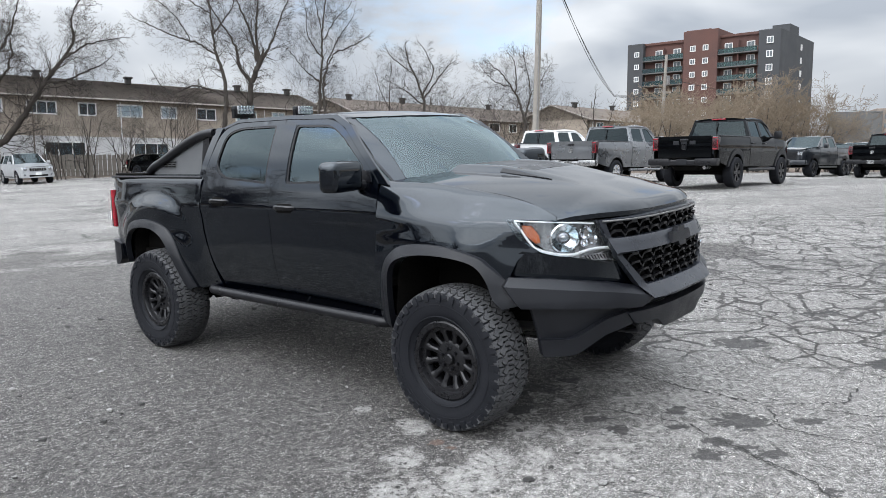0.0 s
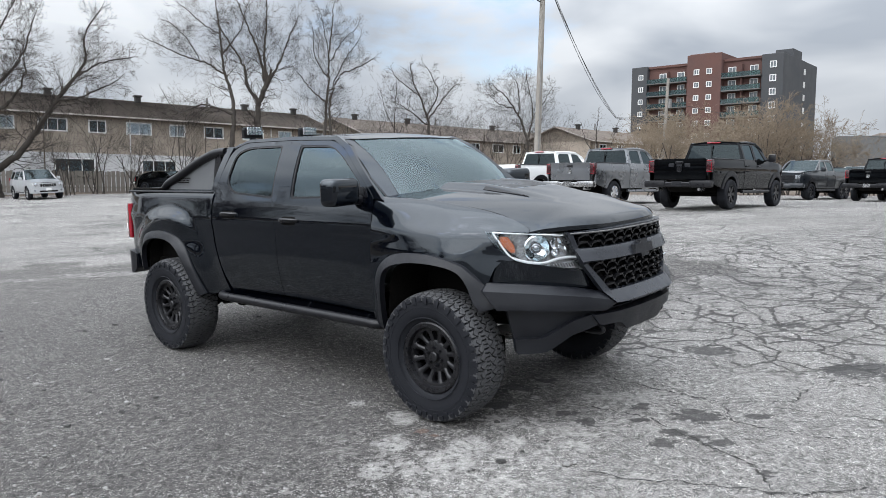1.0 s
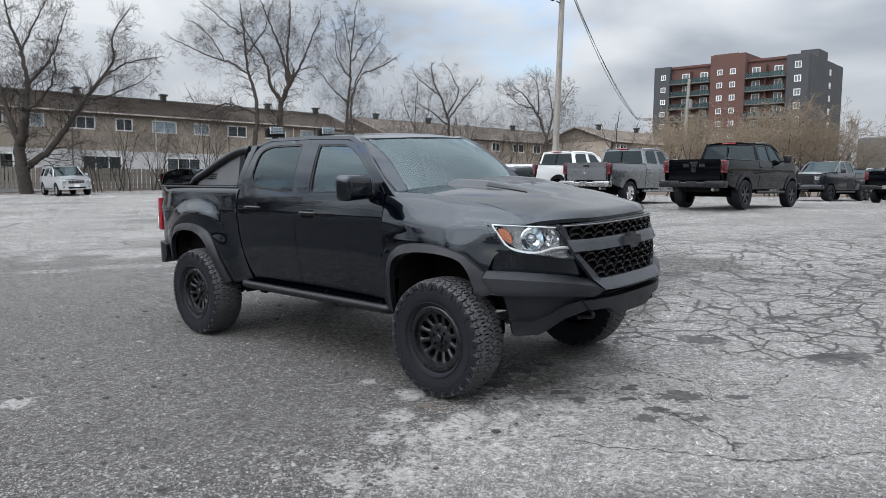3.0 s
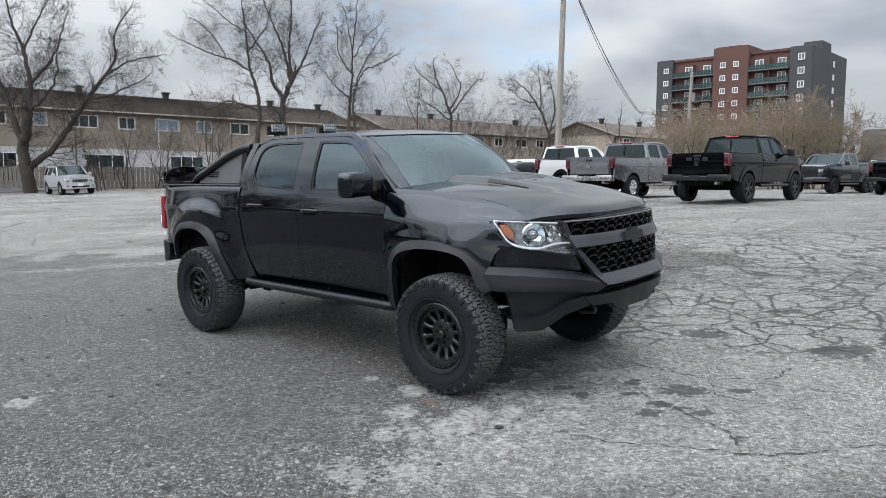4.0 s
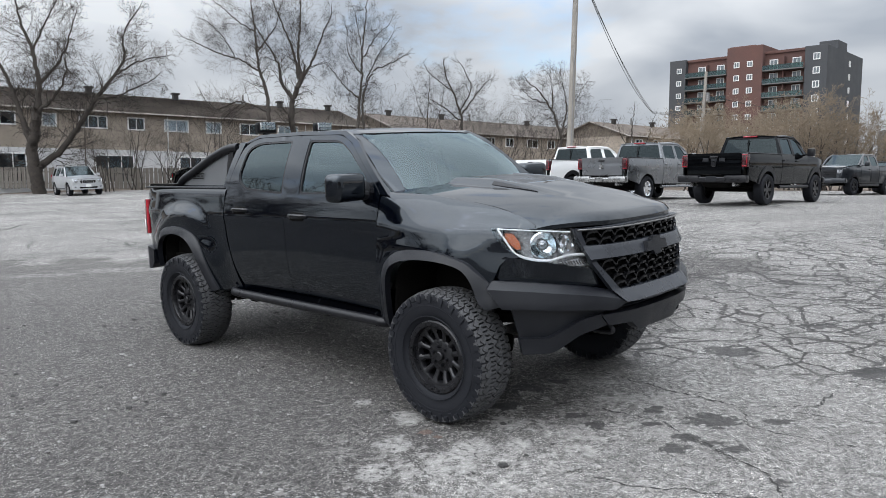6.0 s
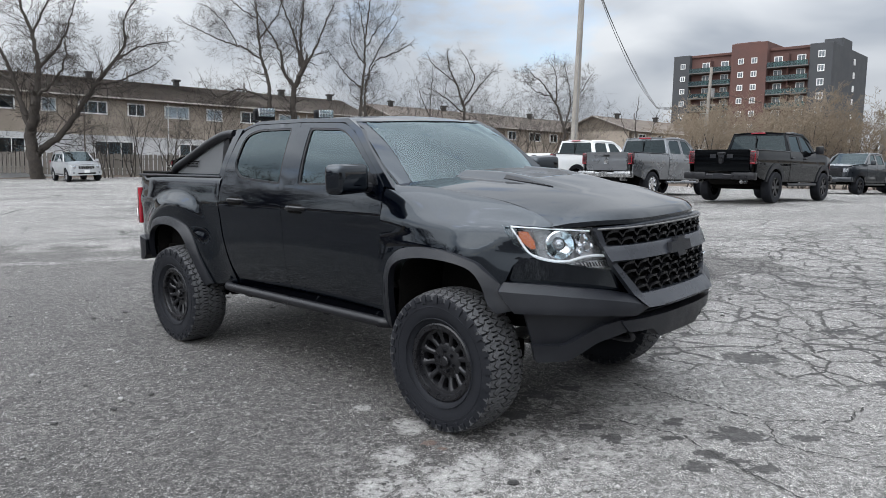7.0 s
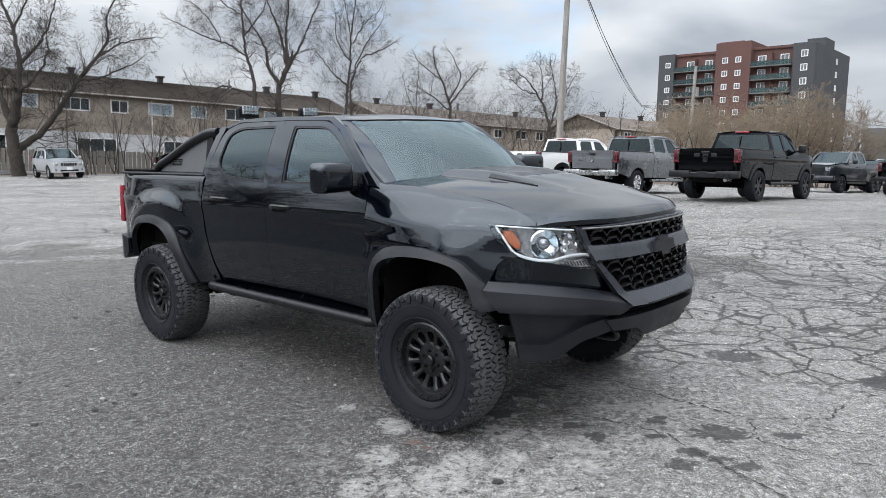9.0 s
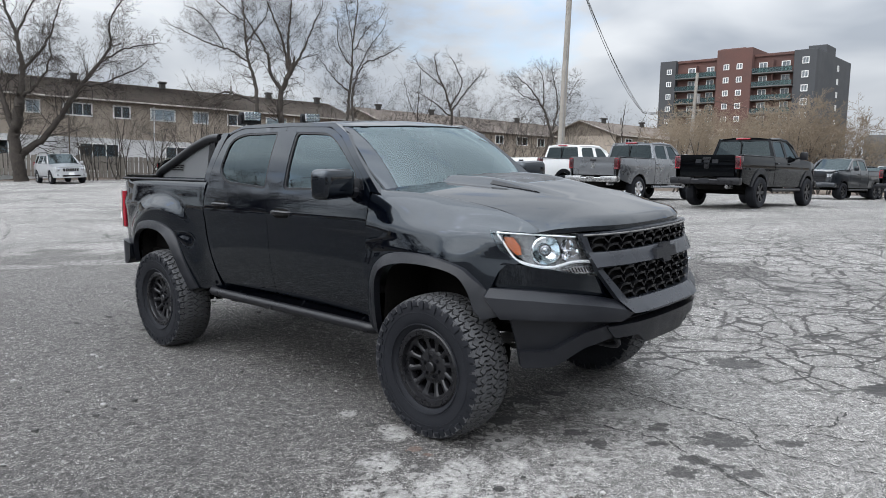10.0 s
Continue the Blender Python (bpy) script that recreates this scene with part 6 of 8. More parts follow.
def build_upper():
    # bonnet outline, right half then mirrored
    right = [(-0.30, 0.0), (-0.33, -0.25), (-0.40, -0.5), (-0.50, -0.70), (-0.54, -0.808), (-0.35, -0.772), (0.0, -0.746), (0.30, -0.742), (0.42, -0.750), (0.50, -0.757), (0.57, -0.762), (0.612, -0.762)]
    for k in range(1, 22):
        y = 0.735 * (1 - k / 21)
        p = front(-0.012)(S(-y), 1.25) if y > 0 else front(-0.012)(0.0, 1.25)
        if p.x > 0.63:
            right.append((p.x, p.y if y > 0 else 0.0))
    left = [(x, -y) for x, y in right[-2:0:-1]]
    part("bonnet", panel([right + left], hood_fn, 0.024, (0, 0, -0.025)), M_BLACK, truck, "glossy black bonnet with a raised satin centre")
    ins = rounded([(-0.36, -0.235, 0.05), (0.10, -0.25, 0.1), (0.14, 0, 0.05), (0.10, 0.25, 0.1), (-0.36, 0.235, 0.05)], 0.04)
    part("bonnet_insert", panel([ins], lambda x, y: hood_fn(x, y) + Vector((0, 0, 0.004)), 0.05, (0, 0, -0.004)), M_SATIN, truck, "satin black bonnet insert")
    # dark slots where the raised centre meets the bonnet
    for sg in (-1, 1):
        sl = [(-0.02, sg * 0.372), (0.10, sg * 0.366), (0.24, sg * 0.352), (0.34, sg * 0.345), (0.24, sg * 0.338), (0.10, sg * 0.338), (-0.02, sg * 0.345)]
        part("bonnet_vent", panel([sl], lambda x, y: hood_fn(x, y) + Vector((0, 0, 0.005)), 0.05, (0, 0, -0.006)), M_SATIN, truck, "dark slot beside the raised bonnet centre")
    # roof
    rz = table([-2.62, -2.5, -2.2, -1.5, -1.2, -1.05, -0.95], [1.868, 1.885, 1.908, 1.905, 1.891, 1.866, 1.848])
    ro = [(-0.955, 0), (-0.975, -0.3), (-1.02, -0.52), (-1.07, -0.62), (-1.18, -0.675), (-1.6, -0.692), (-2.3, -0.685), (-2.50, -0.655), (-2.56, -0.5), (-2.58, 0)]

    def roof_fn(x, y):
        t = abs(y) / 0.69
        return Vector((x, y, rz(x) + 0.032 * (1 - t * t) - 0.022 * max(0, (t - 0.86) / 0.14) ** 2))
    part("roof", panel([ro + [(x, -y) for x, y in ro[-2:0:-1]]], roof_fn, 0.06, (0, 0, -0.012)), M_BLACK, truck)
    # rails between roof and doors
    rail = panel([rounded([(-0.52, 1.435), (-0.62, 1.445), (-0.68, 1.505), (-1.03, 1.805), (-1.18, 1.873), (-1.69, 1.889), (-2.30, 1.891), (-2.46, 1.848), (-2.48, 1.86), (-2.30, 1.915), (-1.69, 1.918), (-1.15, 1.898), (-0.98, 1.823), (-0.60, 1.505)], 0.01)], side("door", -0.004), 0.04, (0, 0.09, -0.02))
    both("roof_rail", rail, M_BLACK, truck)
    # rear pillar
    cp = panel([rounded([(-2.49, 1.86), (-2.575, 1.55), (-2.605, 1.34), (-2.66, 1.34), (-2.66, 1.50), (-2.585, 1.862)], 0.02)], side("door", -0.006), 0.05, (0, 0.05, 0))
    both("rear_pillar", cp, M_BLACK, truck)

    # windscreen
    def ws(u, v):
        t = u
        bot = Vector((-0.27 - 0.24 * abs(t) ** 2.2, 0.70 * t, 1.455))
        top = Vector((-0.975 - 0.085 * abs(t) ** 2.5, 0.612 * t, 1.868 + 0.012 * (1 - t * t)))
        p = bot.lerp(top, v)
        p.z += 0.035 * math.sin(math.pi * v)
        p.x += 0.02 * math.sin(math.pi * v)
        return p
    part("windscreen", panel([rounded([(-1, 0), (1, 0), (1, 1), (-1, 1)], 0.05)], ws, 0.09, (-0.004, 0, -0.004)), M_GLASS, truck, "clear windscreen mirroring the cloudy sky")
    frm = panel([rounded([(-1.15, -0.03), (1.15, -0.03), (1.13, 1.015), (-1.13, 1.015)], 0.03), rounded([(-0.975, 0.03), (0.975, 0.03), (0.975, 0.99), (-0.975, 0.99)], 0.06)], lambda u, v: ws(u, v) + Vector((0, 0, -0.004)), 0.08, (-0.02, 0, -0.03))
    part("windscreen_frame", frm, M_BLACK, truck)
    # cowl and wipers
    cw = panel([[(-1.0, 0), (1.0, 0), (1.0, 1), (-1.0, 1)]], lambda u, v: Vector((-0.27 - 0.24 * abs(u) ** 2.2 + 0.07 * v, 0.72 * u, 1.450 - 0.01 * v)), 0.12, (0, 0, -0.04))
    part("cowl", cw, M_PLASTIC, truck)
    for y0, y1 in ((-0.62, -0.02), (0.0, 0.55)):
        a, b = ws(y0 / 0.70, 0.012) + Vector((0.02, 0, 0.006)), ws(y1 / 0.70, 0.03) + Vector((0.02, 0, 0.006))
        part("wiper", tube([a, (a + b) / 2 + Vector((0.01, 0, 0.008)), b], 0.009, 6), M_SATIN, truck)
    # back of the cab with its window
    bk = lambda y, z: Vector((-2.60 + 0.10 * (z - 1.45) / 0.42, y, z))
    o = rounded([(-0.80, 0.75), (-0.86, 1.42), (-0.69, 1.87), (0.69, 1.87), (0.86, 1.42), (0.80, 0.75)], 0.06)
    h = rounded([(-0.68, 1.50), (-0.60, 1.80), (0.60, 1.80), (0.68, 1.50)], 0.05)
    part("cab_back", panel([o, h], bk, 0.12, (0.03, 0, 0)), M_BLACK, truck)
    part("rear_window", panel([h], lambda y, z: bk(y, z) + Vector((0.015, 0, 0)), 0.2, (0.004, 0, 0)), M_TINT, truck)


build_upper()


# ---------------------------------------------------------------- nose
def fpanel(loop, off, depth, step=0.03, holes=()):
    return panel([loop, *holes], front(off), step, front_in(depth))


def build_nose():
    # painted cover under the lamps
    cover = [(S(-0.897), 0.935), (S(-0.893), 1.03), (S(-0.872), 1.085), (S(-0.83), 1.072), (S(-0.65), 1.028), (S(-0.505), 1.000), (S(-0.45), 0.93), (S(-0.40), 0.855), (S(-0.55), 0.875)]
    under = lambda s, z: front(NOSE_LEAN(1.085) - NOSE_LEAN(z) - 0.13 * (1.085 - z))(s, z)
    both("bumper_cover", panel([cover], under, 0.03, front_in(0.03)), M_BLACK, truck)

    # upper bumper band with a chamfered top
    ys, zs = (-0.889, -0.85, -0.80, -0.70, -0.62, -0.55, -0.48, -0.41), (0.94, 0.94, 0.936, 0.921, 0.908, 0.895, 0.879, 0.862)
    ss = [S(y) for y in ys]

    def chamfer(s, z):
        t = (float(np.interp(-abs(s), ss, zs)) - z) / 0.042
        return front(0.058 * min(max(t, 0), 1))(s, z)
    edge = [(a, b - 0.042) for a, b in zip(ss, zs)]
    top = panel([list(zip(ss, zs)) + edge[::-1]], chamfer, 0.03, front_in(0.04))
    bl = edge + [(S(-0.34), 0.80), (S(-0.44), 0.755), (S(-0.60), 0.775), (S(-0.80), 0.79), (S(-0.868), 0.785)]
    both("bumper_chamfer", top, M_PLASTIC, truck)
    both("bumper_band", fpanel(bl, 0.058, 0.06, 0.03), M_PLASTIC, truck, "matte black plastic bumper corner")

    # lower corner: recessed pocket and raised skirt
    pk = [(S(-0.858), 0.80), (S(-0.44), 0.77), (S(-0.52), 0.70), (S(-0.80), 0.53), (S(-0.836), 0.54)]
    both("bumper_pocket", fpanel(pk, 0.005, 0.04), M_PLASTIC, truck)
    sk = rounded([(S(-0.838), 0.605, 0.01), (S(-0.750), 0.610, 0.03), (S(-0.62), 0.713, 0.03), (S(-0.50), 0.742, 0.02), (S(-0.47), 0.668, 0.02), (S(-0.62), 0.622, 0.03), (S(-0.735), 0.520, 0.03), (S(-0.832), 0.508, 0.01)], 0.02)
    both("bumper_skirt", fpanel(sk, 0.045, 0.06, 0.025), M_PLASTIC, truck)
    bar = rounded([(S(-0.52), 0.735), (S(0.52), 0.735), (S(0.47), 0.665), (S(0.30), 0.66), (S(0.22), 0.60), (S(-0.22), 0.60), (S(-0.30), 0.66), (S(-0.47), 0.665)], 0.015)
    part("bumper_bar", fpanel(bar, 0.06, 0.07, 0.03), M_PLASTIC, truck, "matte black lower bumper bar")
    # slot and skid plate
    part("lower_intake", fpanel([(S(-0.50), 0.725), (S(0.50), 0.725), (S(0.36), 0.81), (S(-0.36), 0.81)], -0.03, 0.05, 0.05), M_DEEP, truck)
    for k in range(3):
        z = 0.745 + 0.02 * k
        part("intake_slat", fpanel([(S(-0.42), z), (S(0.42), z), (S(0.42), z + 0.007), (S(-0.42), z + 0.007)], -0.005, 0.03, 0.06), M_PLASTIC, truck)
    bm = bmesh.new()
    vs = [bm.verts.new(p) for p in ((0.90, -0.34, 0.62), (0.90, 0.34, 0.62), (0.45, 0.40, 0.46), (0.45, -0.40, 0.46), (-0.15, 0.38, 0.44), (-0.15, -0.38, 0.44))]
    bm.faces.new(vs[:4]), bm.faces.new((vs[3], vs[2], vs[4], vs[5]))
    bmesh.ops.solidify(bm, geom=bm.faces[:], thickness=0.02)
    part("skid_plate", bm, M_SATIN, truck)
    for y in (-0.42, 0.42):
        pts = smooth_curve([(0.80, y, 0.60), (0.88, y, 0.600), (0.925, y, 0.61), (0.92, y, 0.64), (0.87, y, 0.655), (0.80, y, 0.66)], 4)
        part("tow_hook", tube(pts, 0.014, 8), M_SATIN, truck)

    # grille: frame, bar, mesh
    outer = [(S(-0.632), 1.240), (S(-0.50), 1.245), (S(-0.2), 1.250), (S(0.2), 1.250), (S(0.50), 1.245), (S(0.632), 1.240), (S(0.56), 1.06), (S(0.43), 0.865), (S(0.38), 0.80), (S(0.2), 0.79), (S(-0.2), 0.79), (S(-0.38), 0.80), (S(-0.43), 0.865), (S(-0.56), 1.06)]
    h1 = rounded([(S(-0.598), 1.228), (S(0.598), 1.228), (S(0.57), 1.140), (S(-0.57), 1.140)], 0.012)
    h2 = rounded([(S(-0.525), 1.052), (S(0.525), 1.052), (S(0.375), 0.868), (S(-0.375), 0.868)], 0.015)

    def gfn(s, z):
        o = 0.03
        if 1.053 < z < 1.139:
            o += 0.004 + 0.024 * (1.139 - z) / 0.086
        if z < 0.868:
            o += 0.05 * min((0.868 - z) / 0.066, 1)
        return front(o)(s, z)
    part("grille_frame", panel([outer, h1, h2], gfn, 0.022, front_in(0.05)), M_FRAME, truck, "satin black grille surround with crossbar")
    part("grille_back", fpanel([(S(-0.60), 1.23), (S(0.60), 1.23), (S(0.36), 0.84), (S(-0.36), 0.84)], -0.035, 0.02, 0.06), M_DEEP, truck)

    def mesh_rows(z0, z1, rows, wtop, wbot):
        bm = bmesh.new()
        for r in range(rows):
            z = z0 + (z1 - z0) * (r + 0.5) / rows
            t = (z - z0) / (z1 - z0)
            w = wbot + (wtop - wbot) * t
            h = (z1 - z0) / rows
            n = int(2 * w / 0.104)
            for i in range(n):
                s0 = -w + 2 * w * (i + (0.25 if r % 2 else 0.0)) / n
                p = 2 * w / n
                path = [(0.0, -0.42), (0.16, 0.10), (0.30, 0.36), (0.66, 0.36), (0.80, 0.10), (1.0, -0.42)]
                a, b = [], []
                for u, q in path:
                    base = front(0.012 + (0.016 if 0.2 < u < 0.75 else 0.0))(min(max(s0 + u * p, -w), w), z + q * h)
                    a.append(base)
                rings = []
                for q in a:
                    th = 0.0065
                    rings.append([bm.verts.new(q + Vector(c)) for c in ((0, 0, th), (-0.035, 0, th * 0.8), (-0.035, 0, -th * 0.8), (0, 0, -th))])
                for c, d in zip(rings, rings[1:]):
                    add_ring_faces(bm, c, d)
                bm.faces.new(rings[0]), bm.faces.new(rings[-1][::-1])
        bmesh.ops.recalc_face_normals(bm, faces=bm.faces)
        return bm
    part("grille_mesh", mesh_rows(0.870, 1.050, 4, S(0.52), S(0.38)), M_GRILLE, truck, "black plastic honeycomb grille mesh", 25)
    part("grille_mesh", mesh_rows(1.142, 1.226, 2, S(0.595), S(0.565)), M_GRILLE, truck, "", 25)
    part("grille_edge", tube([front(0.034)(S(-0.615 + 1.23 * k / 40), 1.236) for k in range(41)], 0.0045, 6), M_STEEL, truck, "thin metal edge over the upper grille")
    # badge as a plain cross shape
    bo = [(-0.11, -0.022), (-0.045, -0.022), (-0.035, -0.042), (0.045, -0.042), (0.035, -0.022), (0.11, -0.022), (0.10, 0.022), (0.035, 0.022), (0.045, 0.042), (-0.035, 0.042), (-0.045, 0.022), (-0.10, 0.022)]
    part("grille_badge", panel([[(a * 1.15, 1.095 + b * 1.3) for a, b in bo]], front(0.07), 0.03, (-0.03, 0, 0)), M_PLASTIC, truck, "plain black badge on the grille")
    bm = bmesh.new()
    for k, w in enumerate((0.022, 0.024, 0.026)):
        add_box(bm, (front(0.04)(S(0.40 + 0.028 * k), 0.985)), (0.012, w * 0.75, 0.03), 0.002)
    part("model_badge", bm, M_CHROME, truck)

    # lamps
    lo = [(S(-0.8935), 1.256), (S(-0.80), 1.252), (S(-0.61), 1.240), (S(-0.54), 1.10), (S(-0.495), 1.006), (S(-0.62), 1.016), (S(-0.74), 1.046), (S(-0.83), 1.076), (S(-0.878), 1.15)]
    lens1, lens2 = both("headlight", fpanel(lo, 0.004, 0.006, 0.05), M_LENS, truck, "clear headlamp with an amber corner and white strip")
    lens1.visible_shadow = lens2.visible_shadow = False
    for sg, holder in ((1, lens1), (-1, lens2)):
        def add(nm, bm, mt, lab=""):
            b = bm if sg > 0 else mirrored(bm)
            if sg < 0:
                bm.free()
            part(nm, b, mt, holder, lab)
        inner = [(a, b) for a, b in lo]
        add("lamp_housing", panel([inner], front(-0.07), 0.05, lambda co: Vector((0.05, -0.03, 0))), M_BOWL)
        fn = front(-0.03)
        # strip round the outer and lower edge
        st = smooth_curve([(S(y), z, 0) for y, z in ((-0.640, 1.224), (-0.74, 1.234), (-0.84, 1.243), (-0.880, 1.246), (-0.8835, 1.240), (-0.874, 1.19), (-0.860, 1.13), (-0.846, 1.098), (-0.815, 1.076), (-0.770, 1.064), (-0.735, 1.064), (-0.700, 1.076), (-0.66, 1.088), (-0.60, 1.091), (-0.550, 1.084))], 4)
        bm = bmesh.new()
        add_tube(bm, [front(-0.008)(p.x, p.y) for p in st], [0.0042] * 13 + [0.0065] * 16 + [0.0088] * (len(st) - 29), 6)
        add("light_strip", bm, M_WHITE_STRIP, "white daytime light strip")
        am = [(S(-0.880), 1.222), (S(-0.858), 1.220), (S(-0.842), 1.17), (S(-0.838), 1.128), (S(-0.850), 1.125), (S(-0.868), 1.165)]
        add("amber_reflector", fpanel(am, -0.022, 0.05, 0.04), M_AMBER, "amber side reflector")
        c = front(-0.05)(S(-0.765), 1.150)
        nrm = Vector((0.72, -0.69, 0)).normalized()
        m = Matrix.Translation(c) @ nrm.to_track_quat("-Y", "Z").to_matrix().to_4x4()
        bm = bmesh.new()
        add_revolve(bm, [(0.034, -0.004), (0.046, -0.010), (0.074, -0.030), (0.082, -0.026), (0.082, 0.02)], 32)
        bmesh.ops.transform(bm, matrix=m, verts=bm.verts)
        add("projector_ring", bm, M_CHROME)
        bm = bmesh.new()
        add_revolve(bm, [(0.0, -0.022), (0.012, -0.021), (0.022, -0.014), (0.032, -0.002), (0.034, 0.01)], 28)
        bmesh.ops.transform(bm, matrix=m, verts=bm.verts)
        add("projector_lens", bm, M_REFLECT)
        for y0, z0, r0 in ((-0.672, 1.175, 0.034), (-0.640, 1.135, 0.026), (-0.682, 1.120, 0.022)):
            cc = front(-0.045)(S(y0), z0)
            bm = bmesh.new()
            add_revolve(bm, [(0.0, 0.012), (r0 * 0.6, 0.006), (r0, -0.010), (r0 * 1.08, -0.006), (r0 * 1.08, 0.02)], 20)
            bmesh.ops.transform(bm, matrix=Matrix.Translation(cc) @ Vector((0.80, -0.60, 0)).normalized().to_track_quat("-Y", "Z").to_matrix().to_4x4(), verts=bm.verts)
            add("lamp_reflector", bm, M_CHROME)
        rf = [(S(-0.675), 1.228), (S(-0.62), 1.226), (S(-0.555), 1.09), (S(-0.675), 1.08)]
        add("reflector_bowl", fpanel(rf, -0.05, 0.02, 0.04), M_REFLECT)
        lw = [(S(-0.70), 1.048), (S(-0.54), 1.072), (S(-0.512), 1.016), (S(-0.64), 1.024)]
        add("turn_lamp", fpanel(lw, -0.03, 0.02, 0.04), M_REFLECT)
        for k in range(9):
            y = -0.685 + 0.015 * k
            a, b = front(-0.026)(S(y), 1.055), front(-0.026)(S(y + 0.012), 1.030)
            add("lamp_rib", tube([a, b], 0.0025, 5), M_SATIN)
    # dark seal behind the lamp's upper edge
    both("lamp_seal", fpanel([(S(-0.885), 1.240), (S(-0.86), 1.258), (S(-0.80), 1.268), (S(-0.70), 1.268), (S(-0.60), 1.262), (S(-0.60), 1.236), (S(-0.80), 1.244)], -0.028, 0.03, 0.04), M_DEEP, truck)
    # bonnet stop
    part("bonnet_stop", box(front(-0.02)(S(-0.78), 1.268) + Vector((-0.02, 0.02, 0)), (0.04, 0.03, 0.02), 0.005), M_DEEP, truck)


build_nose()


# ---------------------------------------------------------------- mirrors, bed, sport bar, lamps on the bar, underside, cabin
def build_rest():
    # mirror
    bm = bmesh.new()
    vs = add_box(bm, (0, 0, 0), (0.17, 0.29, 0.20), 0.055, seg=4)
    for v in bm.verts:
        k = (v.co.y + 0.145) / 0.29
        v.co.z *= 0.86 + 0.14 * (1 - abs(k - 0.45))
        v.co.x *= 0.8 + 0.35 * k
    bmesh.ops.transform(bm, matrix=pose(-0.755, -1.055, 1.500, 0, 0, 14), verts=bm.verts)
    m1, m2 = both("door_mirror", bm, M_BLACK, truck, "glossy black door mirror")
    for sg, m in ((1, m1), (-1, m2)):
        a = tube(smooth_curve([(-0.74, -0.86 * sg, 1.435), (-0.745, -0.92 * sg, 1.438), (-0.75, -0.99 * sg, 1.445)], 4), [0.034] * 8 + [0.03], 10)
        part("mirror_arm", a, M_SATIN, m)
        g = box((-0.805, -1.07 * sg, 1.500), (0.02, 0.15, 0.11), 0.003, None)
        bmesh.ops.rotate(g, cent=(-0.755, -1.055 * sg, 1.5), matrix=Matrix.Rotation(radians(14 * sg), 3, "Z"), verts=g.verts)
        part("mirror_glass", g, M_CHROME, m)
        t = panel([rounded([(-0.665, 1.452), (-0.79, 1.452), (-0.77, 1.53), (-0.70, 1.52)], 0.01)], side("door", 0.004), 0.05, (0, 0.006, 0))
        part("mirror_base", t if sg > 0 else mirrored(t), M_SATIN, m)
    # bed: floor, inner walls, rails, tailgate
    part("bed_floor", box((-3.42, 0, 0.80), (1.62, 1.60, 0.05), 0.01), M_DEEP, truck)
    for sg in (-1, 1):
        part("bed_wall", box((-3.42, sg * 0.74, 1.12), (1.62, 0.05, 0.66), 0.01), M_DEEP, truck)
        bm = bmesh.new()
        add_box(bm, (-3.38, sg * 0.815, 1.474), (1.50, 0.100, 0.016), 0.006)
        part("bed_rail", bm, M_PLASTIC, truck, "black plastic bed rail cap")
    part("front_bulkhead", box((-2.66, 0, 1.12), (0.05, 1.56, 0.70), 0.01), M_DEEP, truck)
    tg = panel([rounded([(-0.755, 0.86), (-0.755, 1.472), (0.755, 1.472), (0.755, 0.86)], 0.03)], lambda y, z: Vector((-4.265 - 0.02 * (1 - (abs(y) / 0.755) ** 4) - (0.02 if z > 1.44 else 0), y, z)), 0.08, (0.05, 0, 0), True)
    part("tailgate", tg, M_BLACK, truck)
    part("tailgate_cap", box((-4.25, 0, 1.482), (0.075, 1.5, 0.02), 0.008), M_PLASTIC, truck)
    for sg in (-1, 1):
        bm = bmesh.new()
        add_box(bm, (-4.245, sg * 0.785, 1.172), (0.10, 0.10, 0.36), 0.02, seg=2)
        for v in bm.verts:
            v.co.x += -0.02 * math.cos((v.co.z - 1.0) / 0.35 * 3.1) * 0.5 + (0.02 if abs(v.co.y) > 0.82 and v.co.x < -4.25 else 0)
        t = part("tail_lamp", bm, M_RED, truck, "tall red tail lamp")
        bm = box((-4.30, sg * 0.80, 1.10), (0.01, 0.05, 0.08), 0.003)
        part("reverse_lens", bm, M_WHITE_STRIP, t)
    bm = bmesh.new()
    add_box(bm, (-4.34, 0, 0.80), (0.16, 1.2, 0.13), 0.03, seg=2)
    part("rear_bumper", bm, M_PLASTIC, truck)
    for sg in (-1, 1):
        bm = bmesh.new()
        pts = [(-4.08, 0.845), (-4.09, 0.70), (-4.16, 0.64), (-4.34, 0.66), (-4.40, 0.73), (-4.40, 0.855), (-4.24, 0.88)]
        pn = panel([rounded(pts, 0.02)], lambda x, z: Vector((x, -(0.865 - max(0, -4.20 - x) ** 1.4 * 1.6), z)), 0.04, (0, 0.25, 0))
        part("bumper_corner", pn if sg < 0 else mirrored(pn), M_PLASTIC, truck)
    # sport bar with side panels
    for sg in (-1, 1):
        pts = smooth_curve([(-3.66, sg * 0.735, 1.485), (-3.58, sg * 0.732, 1.545), (-3.42, sg * 0.728, 1.60), (-3.05, sg * 0.72, 1.735), (-2.82, sg * 0.715, 1.80), (-2.70, sg * 0.71, 1.818), (-2.62, sg * 0.70, 1.82)], 6)
        b = part("sport_bar", tube(pts, 0.040, 12), M_SATIN, truck, "satin black sport bar with a grey side panel")
        sp = rounded([(-3.60, 1.488, 0.02), (-3.55, 1.535, 0.03), (-3.05, 1.715, 0.05), (-2.76, 1.80, 0.02), (-2.75, 1.488, 0.01)], 0.03)
        pn = panel([sp], lambda x, z: Vector((x, -0.732 + 0.02 * (z - 1.48) / 0.3, z)), 0.1, (0, 0.02, 0), True)
